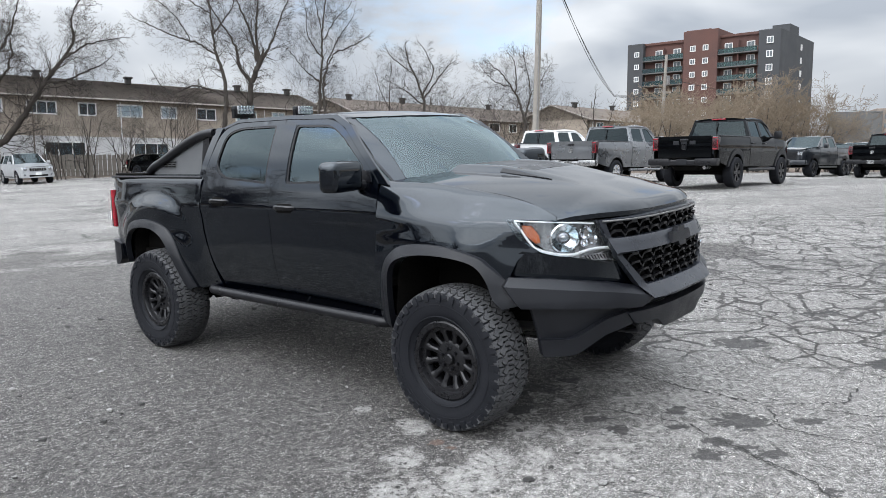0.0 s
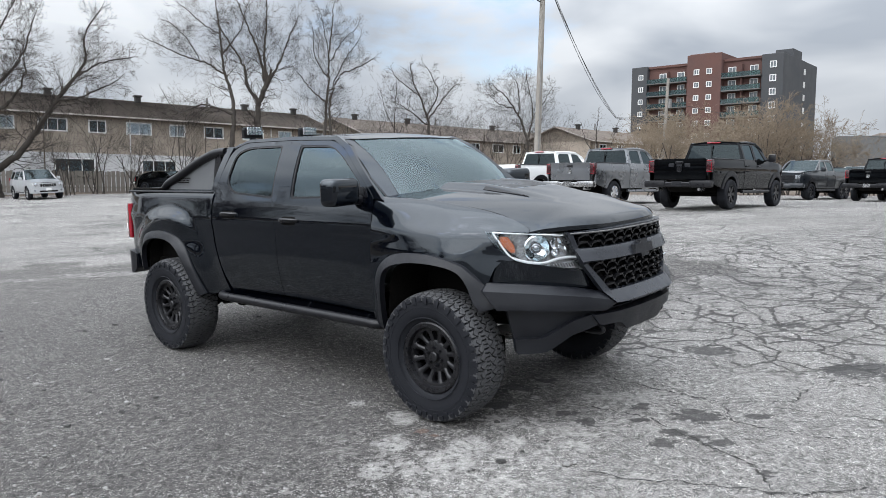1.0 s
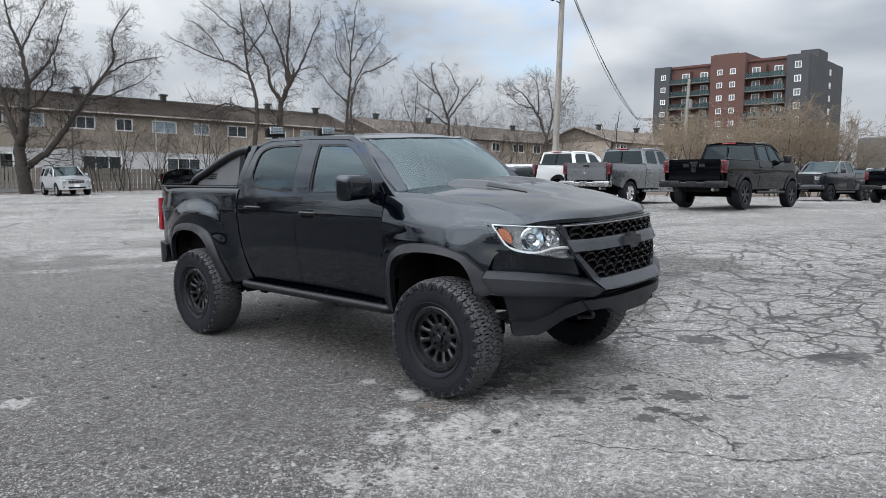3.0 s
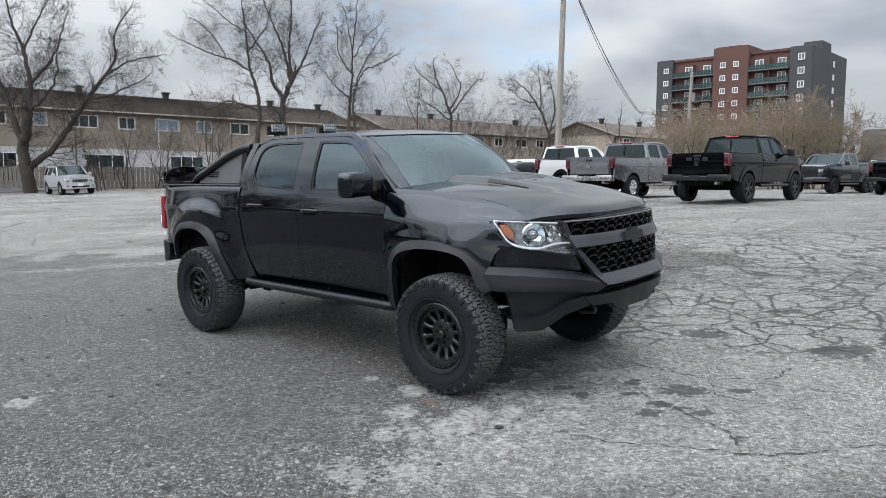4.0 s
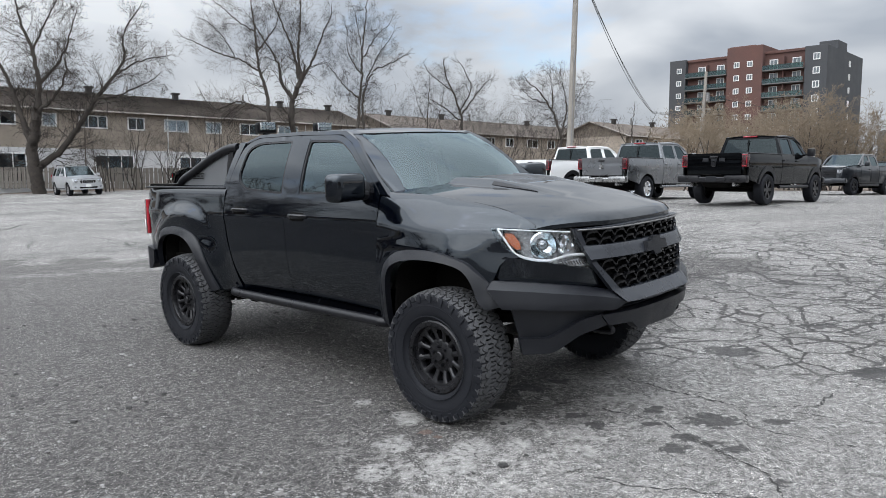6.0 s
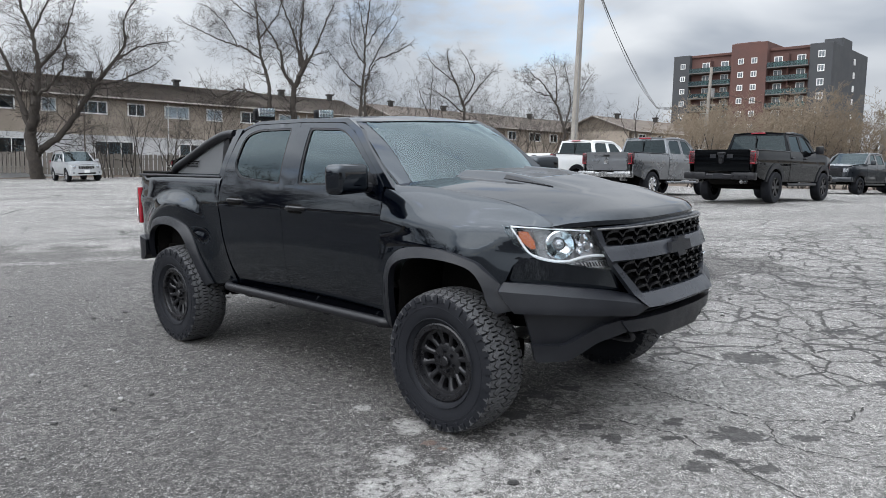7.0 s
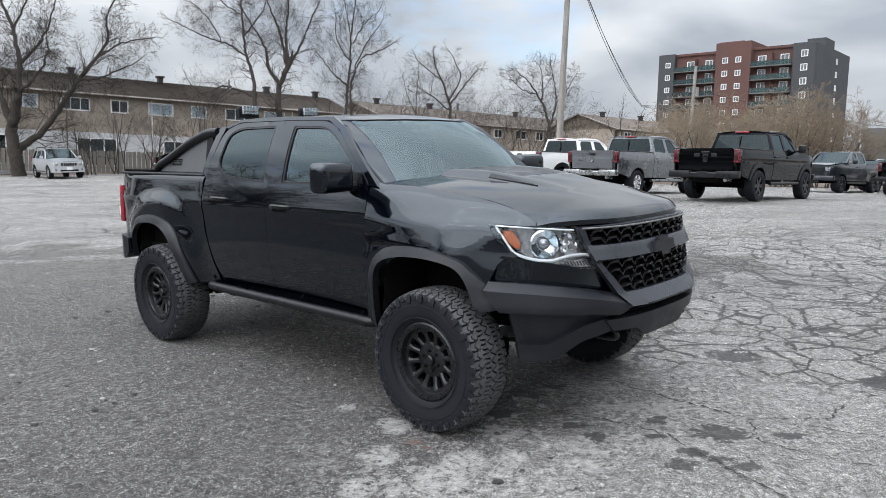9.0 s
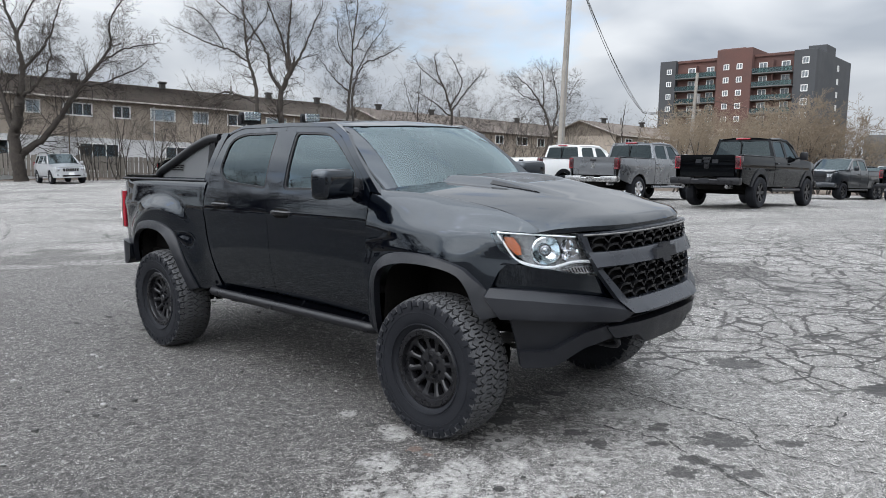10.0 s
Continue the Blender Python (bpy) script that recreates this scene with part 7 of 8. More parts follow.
        part("bar_panel", pn if sg < 0 else mirrored(pn), M_SAIL, b, "grey metal side panel")
        leg = panel([rounded([(-2.79, 1.485), (-2.76, 1.815), (-2.68, 1.83), (-2.66, 1.485)], 0.02)], lambda x, z: Vector((x, -0.752 + 0.10 * (z - 1.48), z)), 0.1, (0, 0.06, 0), True)
        part("bar_upright", leg if sg < 0 else mirrored(leg), M_SATIN, b)
        bm = bmesh.new()
        for k, (w, sl) in enumerate(((0.05, 0), (0.05, 0), (0.05, 0))):
            for zz, ww in ((1.555, 1.0), (1.575, 0.7), (1.595, 1.0)):
                add_box(bm, (-3.36 + 0.068 * k + (zz - 1.575) * 0.5, sg * 0.738, zz), (0.056 * ww, 0.006, 0.009), 0.0)
        part("panel_marking", bm, M_DEEP, b)
    part("bar_crosspiece", tube([(-2.70, -0.71, 1.815), (-2.72, 0, 1.845), (-2.70, 0.71, 1.815)], 0.038, 10), M_SATIN, truck)
    part("bed_lip", box((-3.86, -0.80, 1.495), (0.52, 0.05, 0.02), 0.006), M_DEEP, truck)
    for y in (-0.33, 0.32):
        pd = part("light_pod", box((-2.74, y, 2.000), (0.07, 0.178, 0.092), 0.012, seg=2), M_SATIN, truck, "twin-row work lamp on the sport bar")
        part("pod_lens", box((-2.690, y, 2.01), (0.006, 0.158, 0.072), 0.002), M_LENS, pd)
        bm = bmesh.new()
        for i in range(5):
            for j in (-1, 1):
                add_revolve(bm, [(0, 0), (0.012, -0.002), (0.016, -0.008)], 10)
                vs = bm.verts[-30:]
                bmesh.ops.transform(bm, matrix=Matrix.Translation((-2.697, y - 0.062 + 0.031 * i, 2.01 + j * 0.018)) @ Matrix.Rotation(radians(90), 4, "Z"), verts=vs)
        part("pod_leds", bm, M_REFLECT, pd)
        part("pod_backing", box((-2.7035, y, 2.01), (0.005, 0.154, 0.066), 0.0), M_WHITE_STRIP, pd)
        br = bmesh.new()
        add_box(br, (-2.74, y, 1.95), (0.04, 0.205, 0.012), 0.003)
        for s in (-1, 1):
            add_box(br, (-2.74, y + s * 0.098, 1.985), (0.035, 0.008, 0.08), 0.002)
        add_box(br, (-2.73, y, 1.90), (0.05, 0.05, 0.10), 0.004)
        part("pod_bracket", br, M_SATIN, pd)
    # underside
    for sg in (-1, 1):
        bm = bmesh.new()
        add_tube(bm, [(-4.2, sg * 0.48, 0.68), (-3.5, sg * 0.48, 0.74), (-2.6, sg * 0.48, 0.58), (-0.5, sg * 0.46, 0.56), (0.2, sg * 0.42, 0.62), (0.75, sg * 0.42, 0.66)], 0.06, 6)
        part("frame_rail", bm, M_DEEP, truck)
        bm = bmesh.new()
        add_tube(bm, [(0.02, sg * 0.40, 0.48), (0.0, sg * 0.74, 0.36)], [0.05, 0.035], 8)
        add_tube(bm, [(-0.28, sg * 0.40, 0.48), (-0.02, sg * 0.74, 0.36)], 0.035, 8)
        add_tube(bm, [(0.0, sg * 0.62, 0.40), (0.02, sg * 0.52, 0.95)], 0.04, 10)
        add_tube(bm, [(0.12, sg * 0.42, 0.44), (0.30, sg * 0.62, 0.45)], [0.05, 0.02], 6)
        part("front_suspension", bm, M_DEEP, truck)
        bm = bmesh.new()
        add_tube(bm, [(-3.10, sg * 0.60, 0.40), (-2.85, sg * 0.52, 0.85)], 0.032, 10)
        add_tube(bm, [(-4.0, sg * 0.56, 0.55), (-3.26, sg * 0.56, 0.38), (-2.6, sg * 0.56, 0.55)], 0.03, 6)
        part("rear_suspension", bm, M_DEEP, truck)
    bm = bmesh.new()
    add_tube(bm, [(-3.258, -0.78, 0.43), (-3.258, 0.78, 0.43)], 0.05, 12)
    bmesh.ops.create_uvsphere(bm, u_segments=14, v_segments=8, radius=0.16, matrix=Matrix.Translation((-3.258, 0.05, 0.43)))
    part("rear_axle", bm, M_DEEP, truck)
    bm = bmesh.new()
    add_box(bm, (-1.50, 0, 0.62), (2.3, 1.56, 0.12), 0.02)
    add_box(bm, (-1.9, 0.30, 0.50), (1.15, 0.52, 0.22), 0.05)
    add_tube(bm, [(-3.2, 0.03, 0.45), (-1.6, 0.0, 0.52)], 0.045, 10)
    add_tube(bm, [(-3.0, -0.34, 0.50), (-2.2, -0.30, 0.47), (-0.9, -0.26, 0.47)], 0.055, 8)
    add_box(bm, (0.15, 0, 0.90), (1.2, 0.96, 0.45), 0.05)
    add_box(bm, (-1.2, 0, 0.55), (1.3, 0.45, 0.18), 0.04)
    add_box(bm, (-3.4, 0, 0.72), (1.5, 0.9, 0.08), 0.02)
    part("floor_pan", bm, M_DEEP, truck)
    bm = bmesh.new()
    add_tube(bm, smooth_curve([(-2.2, -0.45, 0.50), (-2.7, -0.60, 0.48), (-2.85, -0.68, 0.46)], 4), 0.035, 10)
    add_box(bm, (-2.52, -0.70, 0.50), (0.10, 0.05, 0.09), 0.01)
    part("exhaust", bm, M_DEEP, truck)
    # cabin
    part("dashboard", box((-0.72, 0, 1.30), (0.42, 1.44, 0.26), 0.07, seg=3), M_SEAT, truck)
    for y in (-0.38, 0.38):
        for x, dx in ((-1.45, 0), (-2.25, 0)):
            s = part("seat", box((x + 0.05, y, 1.02), (0.50, 0.50, 0.16), 0.05, seg=2), M_SEAT, truck)
            part("seat_back", box((0, 0, 0), (0.14, 0.48, 0.62), 0.05, pose(x - 0.24, y, 1.34, 0, -14, 0), 2), M_SEAT, s)
            part("headrest", box((0, 0, 0), (0.10, 0.26, 0.17), 0.04, pose(x - 0.33, y, 1.715, 0, -8, 0), 2), M_SEAT, s)
    bm = bmesh.new()
    R, r = 0.185, 0.016
    rings = []
    for i in range(28):
        a = 2 * math.pi * i / 28
        rings.append([bm.verts.new(((R + r * math.cos(b)) * math.cos(a), (R + r * math.cos(b)) * math.sin(a), r * math.sin(b))) for b in [2 * math.pi * j / 8 for j in range(8)]])
    for a, b in zip(rings, rings[1:] + rings[:1]):
        add_ring_faces(bm, a, b)
    add_box(bm, (0, 0, -0.01), (0.30, 0.06, 0.03), 0.01)
    add_box(bm, (0, 0, -0.01), (0.12, 0.14, 0.04), 0.02)
    bmesh.ops.transform(bm, matrix=pose(-1.02, 0.38, 1.33, 0, -62, 0), verts=bm.verts)
    part("steering_wheel", bm, M_SEAT, truck)
    part("inside_mirror", box((-0.93, 0.0, 1.77), (0.05, 0.25, 0.07), 0.02), M_SATIN, truck)
    part("cabin_floor", box((-1.6, 0, 0.80), (2.0, 1.6, 0.06), 0.01), M_SEAT, truck)


build_rest()
truck.matrix_world = Matrix(((0.74912, 0.66131, -0.03949, 0.7544), (-0.66248, 0.74814, -0.03841, 4.828), (0.00414, 0.05494, 0.99848, 0.2156), (0, 0, 0, 1)))
# ---------------------------------------------------------------- parked vehicles
M_SILVER = paint("silver_paint", (0.185, 0.193, 0.205), metal=0.8, rough=0.22)
M_WHITE = paint("white_paint", (0.74, 0.74, 0.73), rough=0.25)
M_DKGREY = paint("dark_grey_paint", (0.018, 0.021, 0.026), metal=0.4, rough=0.25)
M_GOLD = paint("pale_silver_paint", (0.43, 0.44, 0.45), metal=0.45, rough=0.3)
M_AUTOGLASS = glass("car_glass", (0.55, 0.60, 0.63), 0.10, 1.52)
M_DKCHROME = surface("dull_chrome", (0.30, 0.30, 0.30), (0.42, 0.42, 0.42), 0.25, metal=0.9, scale=8, fine=60, bump=0.02)


def car_wheel(R, w, rim_mat):
    tyre, rim = bmesh.new(), bmesh.new()
    rr = R * 0.62
    add_revolve(tyre, [(rr, -w * 0.42), (R * 0.78, -w * 0.52), (R * 0.95, -w * 0.48), (R, -w * 0.36), (R, w * 0.36), (R * 0.95, w * 0.48), (rr, w * 0.45)], 32)
    add_revolve(rim, [(rr + 0.004, -w * 0.40), (rr, -w * 0.46), (rr * 0.92, -w * 0.42), (rr * 0.88, -w * 0.1), (0.06, -w * 0.08), (0.06, 0), (0, 0)], 32)
    spoke = bmesh.new()
    a = [spoke.verts.new(c) for c in ((0.0, -w * 0.36, -0.035), (rr * 0.93, -w * 0.40, -0.05), (rr * 0.93, -w * 0.40, 0.05), (0.0, -w * 0.36, 0.035))]
    b = [spoke.verts.new(v.co + Vector((0, 0.04, 0))) for v in a]
    spoke.faces.new(a)
    add_ring_faces(spoke, a, b)
    bmesh.ops.recalc_face_normals(spoke, faces=spoke.faces)
    bmesh.ops.recalc_face_normals(tyre, faces=tyre.faces)
    bmesh.ops.recalc_face_normals(rim, faces=rim.faces)
    return tyre, rim, spoke


def put_wheels(car, R, w, hubs, half, rim_mat):
    tyre, rim, spoke = car_wheel(R, w, rim_mat)
    first = part("wheel", rim, rim_mat, car)
    part("tyre", tyre, M_RUBBER, first)
    sp = part("spoke", spoke, rim_mat, first)
    for k in range(6):
        q = sp if k == 0 else new("spoke", sp.data)
        q.parent = first
        q.matrix_local = pose(0, 0, 0, 0, 60 * k, 0)
    i = 0
    for x in hubs:
        for sg in (-1, 1):
            o = first
            if i:
                o = first.copy()
                scene.collection.objects.link(o)
                for ch in first.children:
                    c = ch.copy()
                    scene.collection.objects.link(c)
                    c.parent = o
            o.matrix_local = pose(x, sg * (half - w / 2), R, 0, 0, 0 if sg < 0 else 180)
            i += 1


def flank(half, belt, lean, low=0.5, plan=None):
    def fn(x, z):
        w = half * (plan(x) if plan else 1.0) - 0.045 * max(0, (belt - 0.28 - z) / 0.6) ** 1.5 + 0.012 * math.exp(-((z - belt + 0.22) / 0.07) ** 2)
        if z > belt:
            w -= lean * (z - belt)
        mid = belt - 0.40
        if z > mid:
            w -= 0.042 * min((z - mid) / 0.40, 1.0) ** 1.6
        return Vector((x, -w, z))
    return fn


def arch_pts(hub, R, z0, n=14):
    """The wheel opening from rear foot to front foot, over the top."""
    a0 = math.asin(max(-1, min(1, (z0 - R) / (R + 0.09))))
    return [(hub + (R + 0.09) * math.cos(a), R + (R + 0.09) * math.sin(a)) for a in np.linspace(math.pi - a0, a0, n)]


def pickup(at, colour, label, rim_mat, R=0.40, lift=0.0, trim=None, flares=False, bumper=None, group="parked vehicles"):
    """A full-size crew cab pickup; x forward from the front axle, z up."""
    car = thing("parked_pickup", at, label, "pickup truck", group)
    H = R - 0.40 + lift
    wb, hw, belt, roof, bed = 3.67, 0.99, 1.40 + H, 1.985 + H, 1.40 + H
    low = 0.56 + H
    plan = table([-5.0, -4.85, -4.5, -3.5, 0.2, 0.6, 0.85, 0.98], [0.93, 0.97, 0.99, 1.0, 1.0, 0.96, 0.88, 0.76])
    f = flank(hw, belt, 0.36, plan=plan)
    inn = (0, 0.04, 0)
    zt = table([-0.6, 0.0, 0.5, 0.9], [belt, belt - 0.03, belt - 0.08, belt - 0.16])
    fr = arch_pts(0.0, R, low)
    rr = arch_pts(-wb, R, low)
    fend = [(-0.62, low)] + [(-0.62, belt)] + [(x, zt(x)) for x in (-0.3, 0.0, 0.3, 0.6, 0.9)] + [(0.95, 1.0 + H), (0.95, 0.72 + H), (0.62, low)] + [p for p in fr[::-1]]
    both("front_fender", panel([fend], f, 0.12, inn), colour, car)
    doors = ([(-0.63, low), (-0.63, belt), (-0.72, belt + 0.06), (-1.20, roof - 0.08), (-1.36, roof - 0.045), (-1.72, roof - 0.04), (-1.74, low)], [(-0.92, belt + 0.03), (-1.25, roof - 0.15), (-1.40, roof - 0.11), (-1.66, roof - 0.11), (-1.66, belt + 0.02)]), ([(-1.75, low), (-1.73, roof - 0.04), (-2.45, roof - 0.05), (-2.60, roof - 0.14), (-2.66, belt), (-2.66, low)], [(-1.82, belt + 0.02), (-1.82, roof - 0.11), (-2.40, roof - 0.12), (-2.50, roof - 0.2), (-2.54, belt + 0.03)])
    for nm, (o, w) in zip(("front_door", "rear_door"), doors):
        ww = rounded(w, 0.04)
        d1, d2 = both(nm, panel([rounded(o, 0.03), ww], f, 0.11, inn), colour, car)
        g = panel([ww], lambda x, z: f(x, z) + Vector((0, 0.015, 0)), 0.2, (0, 0.005, 0))
        g2 = mirrored(g)
        part("window_pane", g, M_AUTOGLASS, d1)
        part("window_pane", g2, M_AUTOGLASS, d2)
        hx = -1.55 if nm == "front_door" else -2.50
        for sg, d in ((1, d1), (-1, d2)):
            part("door_handle", box((hx, -sg * (hw + 0.012), belt - 0.17), (0.20, 0.035, 0.035), 0.01), trim or colour, d)
    bs = [(-2.69, low), (-2.69, bed), (-4.84, bed), (-4.86, 0.80 + H), (-4.70, 0.68 + H)] + [p for p in rr]
    both("bed_side", panel([bs[:4] + [bs[4]] + rr], f, 0.12, inn), colour, car)
    for hub in (0.0, -wb):
        oc = arch_pts(hub, R + 0.075, low)
        ic = arch_pts(hub, R, low)
        both("wheel_flare", panel([oc + ic[::-1]], lambda x, z: f(x, z) + Vector((0, -0.025 if flares else -0.008, 0)), 0.1, (0, 0.06, 0)), M_PLASTIC if flares else (trim or colour), car)
        bm = bmesh.new()
        a = [bm.verts.new((x, -hw + 0.04, z)) for x, z in ic]
        b = [bm.verts.new((x, -0.55, z)) for x, z in ic]
        add_ring_faces(bm, a, b, closed=False)
        bm.faces.new([bm.verts.new((x, -0.55, z)) for x, z in ic])
        both("wheel_liner", bm, M_DEEP, car)
    # bonnet, roof, screens
    hd = [(-0.55, -0.80), (0.3, -0.80), (0.75, -0.72), (0.93, -0.5), (0.96, 0), (0.93, 0.5), (0.75, 0.72), (0.3, 0.80), (-0.55, 0.80)]
    part("bonnet", panel([hd], lambda x, y: Vector((x, y, zt(x) + 0.03 + 0.05 * (1 - (y / 0.8) ** 2))), 0.14, (0, 0, -0.06)), colour, car)
    part("nose", panel([rounded([(-0.86, 0.70 + H), (-0.86, belt - 0.15), (0.86, belt - 0.15), (0.86, 0.70 + H)], 0.05)], lambda y, z: Vector((0.98 - 0.16 * (abs(y) / 0.86) ** 3, y, z)), 0.12, (-0.1, 0, 0)), colour, car)
    part("grille", panel([rounded([(-0.52, 0.86 + H), (-0.56, 1.20 + H), (0.56, 1.20 + H), (0.52, 0.86 + H)], 0.05)], lambda y, z: Vector((1.0 - 0.12 * (abs(y) / 0.86) ** 3, y, z)), 0.12, (-0.03, 0, 0)), M_SATIN, car)
    for k in range(4):
        part("grille_bar", box((1.005, 0, (0.92 + 0.08 * k) + H), (0.02, 1.0, 0.02), 0.004), M_PLASTIC, car)
    for sg in (-1, 1):
        part("headlight", panel([rounded([(0.58, 1.02 + H), (0.56, 1.19 + H), (0.85, 1.19 + H), (0.85, 1.05 + H)], 0.03)], lambda y, z, sg=sg: Vector((1.0 - 0.15 * (y / 0.86) ** 3, sg * y, z)), 0.1, (-0.03, 0, 0)), M_REFLECT, car)
        part("front_bumper", box((0.98, sg * 0.5, 0.68 + H), (0.20, 1.0, 0.22), 0.05, seg=2), bumper or colour, car) if sg > 0 else None
    part("front_bumper", box((1.0, -0.25, 0.66 + H), (0.18, 1.3, 0.20), 0.05, seg=2), bumper or colour, car)
    ro = rounded([(-1.30, -0.72), (-2.62, -0.74), (-2.62, 0.74), (-1.30, 0.72)], 0.1)
    part("roof", panel([ro], lambda x, y: Vector((x, y, roof - 0.045 + 0.05 * (1 - (y / 0.74) ** 2) - (0.03 if x > -1.45 else 0))), 0.14, (0, 0, -0.05)), colour, car)
    part("windscreen", panel([[(-1, 0), (1, 0), (1, 1), (-1, 1)]], lambda u, v: Vector((-0.50 - 0.12 * abs(u) ** 2, 0.80 * u, belt + 0.02)).lerp(Vector((-1.28 - 0.06 * abs(u) ** 2, 0.70 * u, roof - 0.04)), v), 0.25, (-0.01, 0, -0.01)), M_AUTOGLASS, car)
    both("front_pillar", tube([(-0.60, -0.84, belt + 0.0), (-1.02, -0.80, roof - 0.22), (-1.36, -0.74, roof - 0.055), (-2.0, -0.75, roof - 0.04), (-2.58, -0.74, roof - 0.07)], 0.045, 8), colour, car)
    bk = lambda y, z: Vector((-2.68 + 0.07 * (z - belt) / 0.5, y, z))
    o = rounded([(-0.93, low), (-0.93, belt), (-0.76, roof - 0.05), (0.76, roof - 0.05), (0.93, belt), (0.93, low)], 0.06)
    h = rounded([(-0.835, belt + 0.035), (-0.715, roof - 0.105), (0.715, roof - 0.105), (0.835, belt + 0.035)], 0.05)
    part("cab_back", panel([o, h], bk, 0.2, (0.04, 0, 0)), colour, car)
    w = part("rear_window", panel([h], lambda y, z: bk(y, z) + Vector((0.02, 0, 0)), 0.3, (0.006, 0, 0)), M_AUTOGLASS, car, "dark rear window")
    part("window_bar", box((-2.655, 0.05, belt + 0.26), (0.02, 0.02, 0.40)), M_SATIN, w)
    part("third_brake_lamp", box((-2.645, 0, roof - 0.035), (0.06, 0.42, 0.045), 0.012), M_RED, car, "red high brake lamp")
    # bed and tail
    part("bed_floor", box((-3.77, 0, 0.78 + H), (2.1, 1.75, 0.06)), M_DEEP, car)
    for sg in (-1, 1):
        part("bed_rail", box((-3.77, sg * 0.90, bed + 0.008), (2.14, 0.13, 0.03), 0.01), M_PLASTIC, car)
        part("bed_wall", box((-3.77, sg * 0.82, 1.1 + H), (2.1, 0.05, 0.6)), M_DEEP, car)
        tl = bmesh.new()
        add_box(tl, (-4.86, sg * 0.865, 1.20 + H), (0.16, 0.175, 0.37), 0.03, seg=2)
        t = part("tail_lamp", tl, M_RED_DARK, car, "red tail lamp")
        for dz, hh in ((0.150, 0.026), (-0.150, 0.030)):
            part("lamp_bar", box((-4.944, sg * 0.865, 1.20 + H + dz), (0.012, 0.140, hh), 0.005), M_RED, t, "bright red lamp bar")
        part("lamp_bar", box((-4.944, sg * 0.925, 1.20 + H), (0.012, 0.022, 0.22), 0.005), M_RED, t)
    tgf = lambda y, z: Vector((-4.925 - 0.012 * math.cos(6 * (z - 1.1 - H)) - (0.025 if z > bed - 0.05 else 0), y, z))
    tg = part("tailgate", panel([rounded([(-0.77, 0.83 + H), (-0.77, bed + 0.01), (0.77, bed + 0.01), (0.77, 0.83 + H)], 0.03)], tgf, 0.1, (0.06, 0, 0), True), colour, car)
    part("tailgate_handle", box((-4.955, 0, bed - 0.10), (0.03, 0.24, 0.07), 0.015), M_SATIN, tg)
    bm = box((-4.95, 0.0, bed - 0.28), (0.02, 0.14, 0.16), 0.03)
    part("tailgate_badge", bm, M_DKCHROME if not flares else M_SATIN, tg)
    if flares:
        for k in (-1, 0, 1):
            part("tailgate_mark", box((-4.948, 0.24 * k, bed - 0.17), (0.016, 0.17, 0.10), 0.006), M_PLASTIC, tg)
    bp = bmesh.new()
    for y, s in ((-0.68, 0.64), (0.68, 0.64)):
        add_box(bp, (-5.0, y, 0.70 + H), (0.22, s, 0.20), 0.05, seg=2)
    add_box(bp, (-4.99, 0, 0.68 + H), (0.20, 0.8, 0.15), 0.03)
    part("rear_bumper", bp, bumper or M_DKCHROME, car, "step bumper")
    part("plate_bar", box((-5.10, 0, 0.70 + H), (0.012, 0.30, 0.15), 0.004), M_PLASTIC if flares else M_DKCHROME, car)
    for sg in (-1, 1):
        part("exhaust_tip", tube([(-4.7, sg * 0.62, 0.55 + H), (-5.02, sg * 0.62, 0.55 + H)], 0.05, 10), M_DKCHROME, car)
    both("side_step", tube([(-2.75, -0.93, 0.47 + H), (-0.55, -0.93, 0.47 + H)], 0.05, 8), trim or M_SATIN, car)
    mr = box((-0.86, -1.13, belt + 0.10), (0.13, 0.22, 0.24), 0.05, seg=2)
    add_tube(mr, [(-0.84, -0.90, belt + 0.02), (-0.86, -1.06, belt + 0.06)], 0.03, 6)
    both("door_mirror", mr, colour if not flares else M_SATIN, car)
    bm = bmesh.new()
    add_box(bm, (-1.6, 0, 0.62 + H), (4.9, 1.2, 0.16))
    add_box(bm, (-1.7, 0, 0.95 + H), (1.9, 1.7, 0.5))
    add_tube(bm, [(-wb, -0.8, R), (-wb, 0.8, R)], 0.07, 8)
    add_box(bm, (0.2, 0, 0.9 + H), (1.2, 1.1, 0.5))
    add_box(bm, (-4.3, 0, 0.62 + H), (1.1, 0.9, 0.30), 0.1)
    add_box(bm, (-2.6, 0, 0.52 + H), (2.6, 1.5, 0.16), 0.05)
    part("underbody", bm, M_DEEP, car)
    for y in (-0.4, 0.4):
        for x in (-1.75, -2.45):
            s = part("seat_back", box((x, y, 1.35 + H), (0.16, 0.5, 0.62), 0.06), M_SEAT, car)
            part("headrest", box((x - 0.03, y, 1.73 + H), (0.1, 0.26, 0.16), 0.04), M_SEAT, s)
    part("dashboard", box((-0.85, 0, 1.28 + H), (0.4, 1.6, 0.24), 0.06), M_SEAT, car)
    put_wheels(car, R, 0.28, (0.0, -wb), hw + (0.03 if flares else -0.01), rim_mat)
    return car


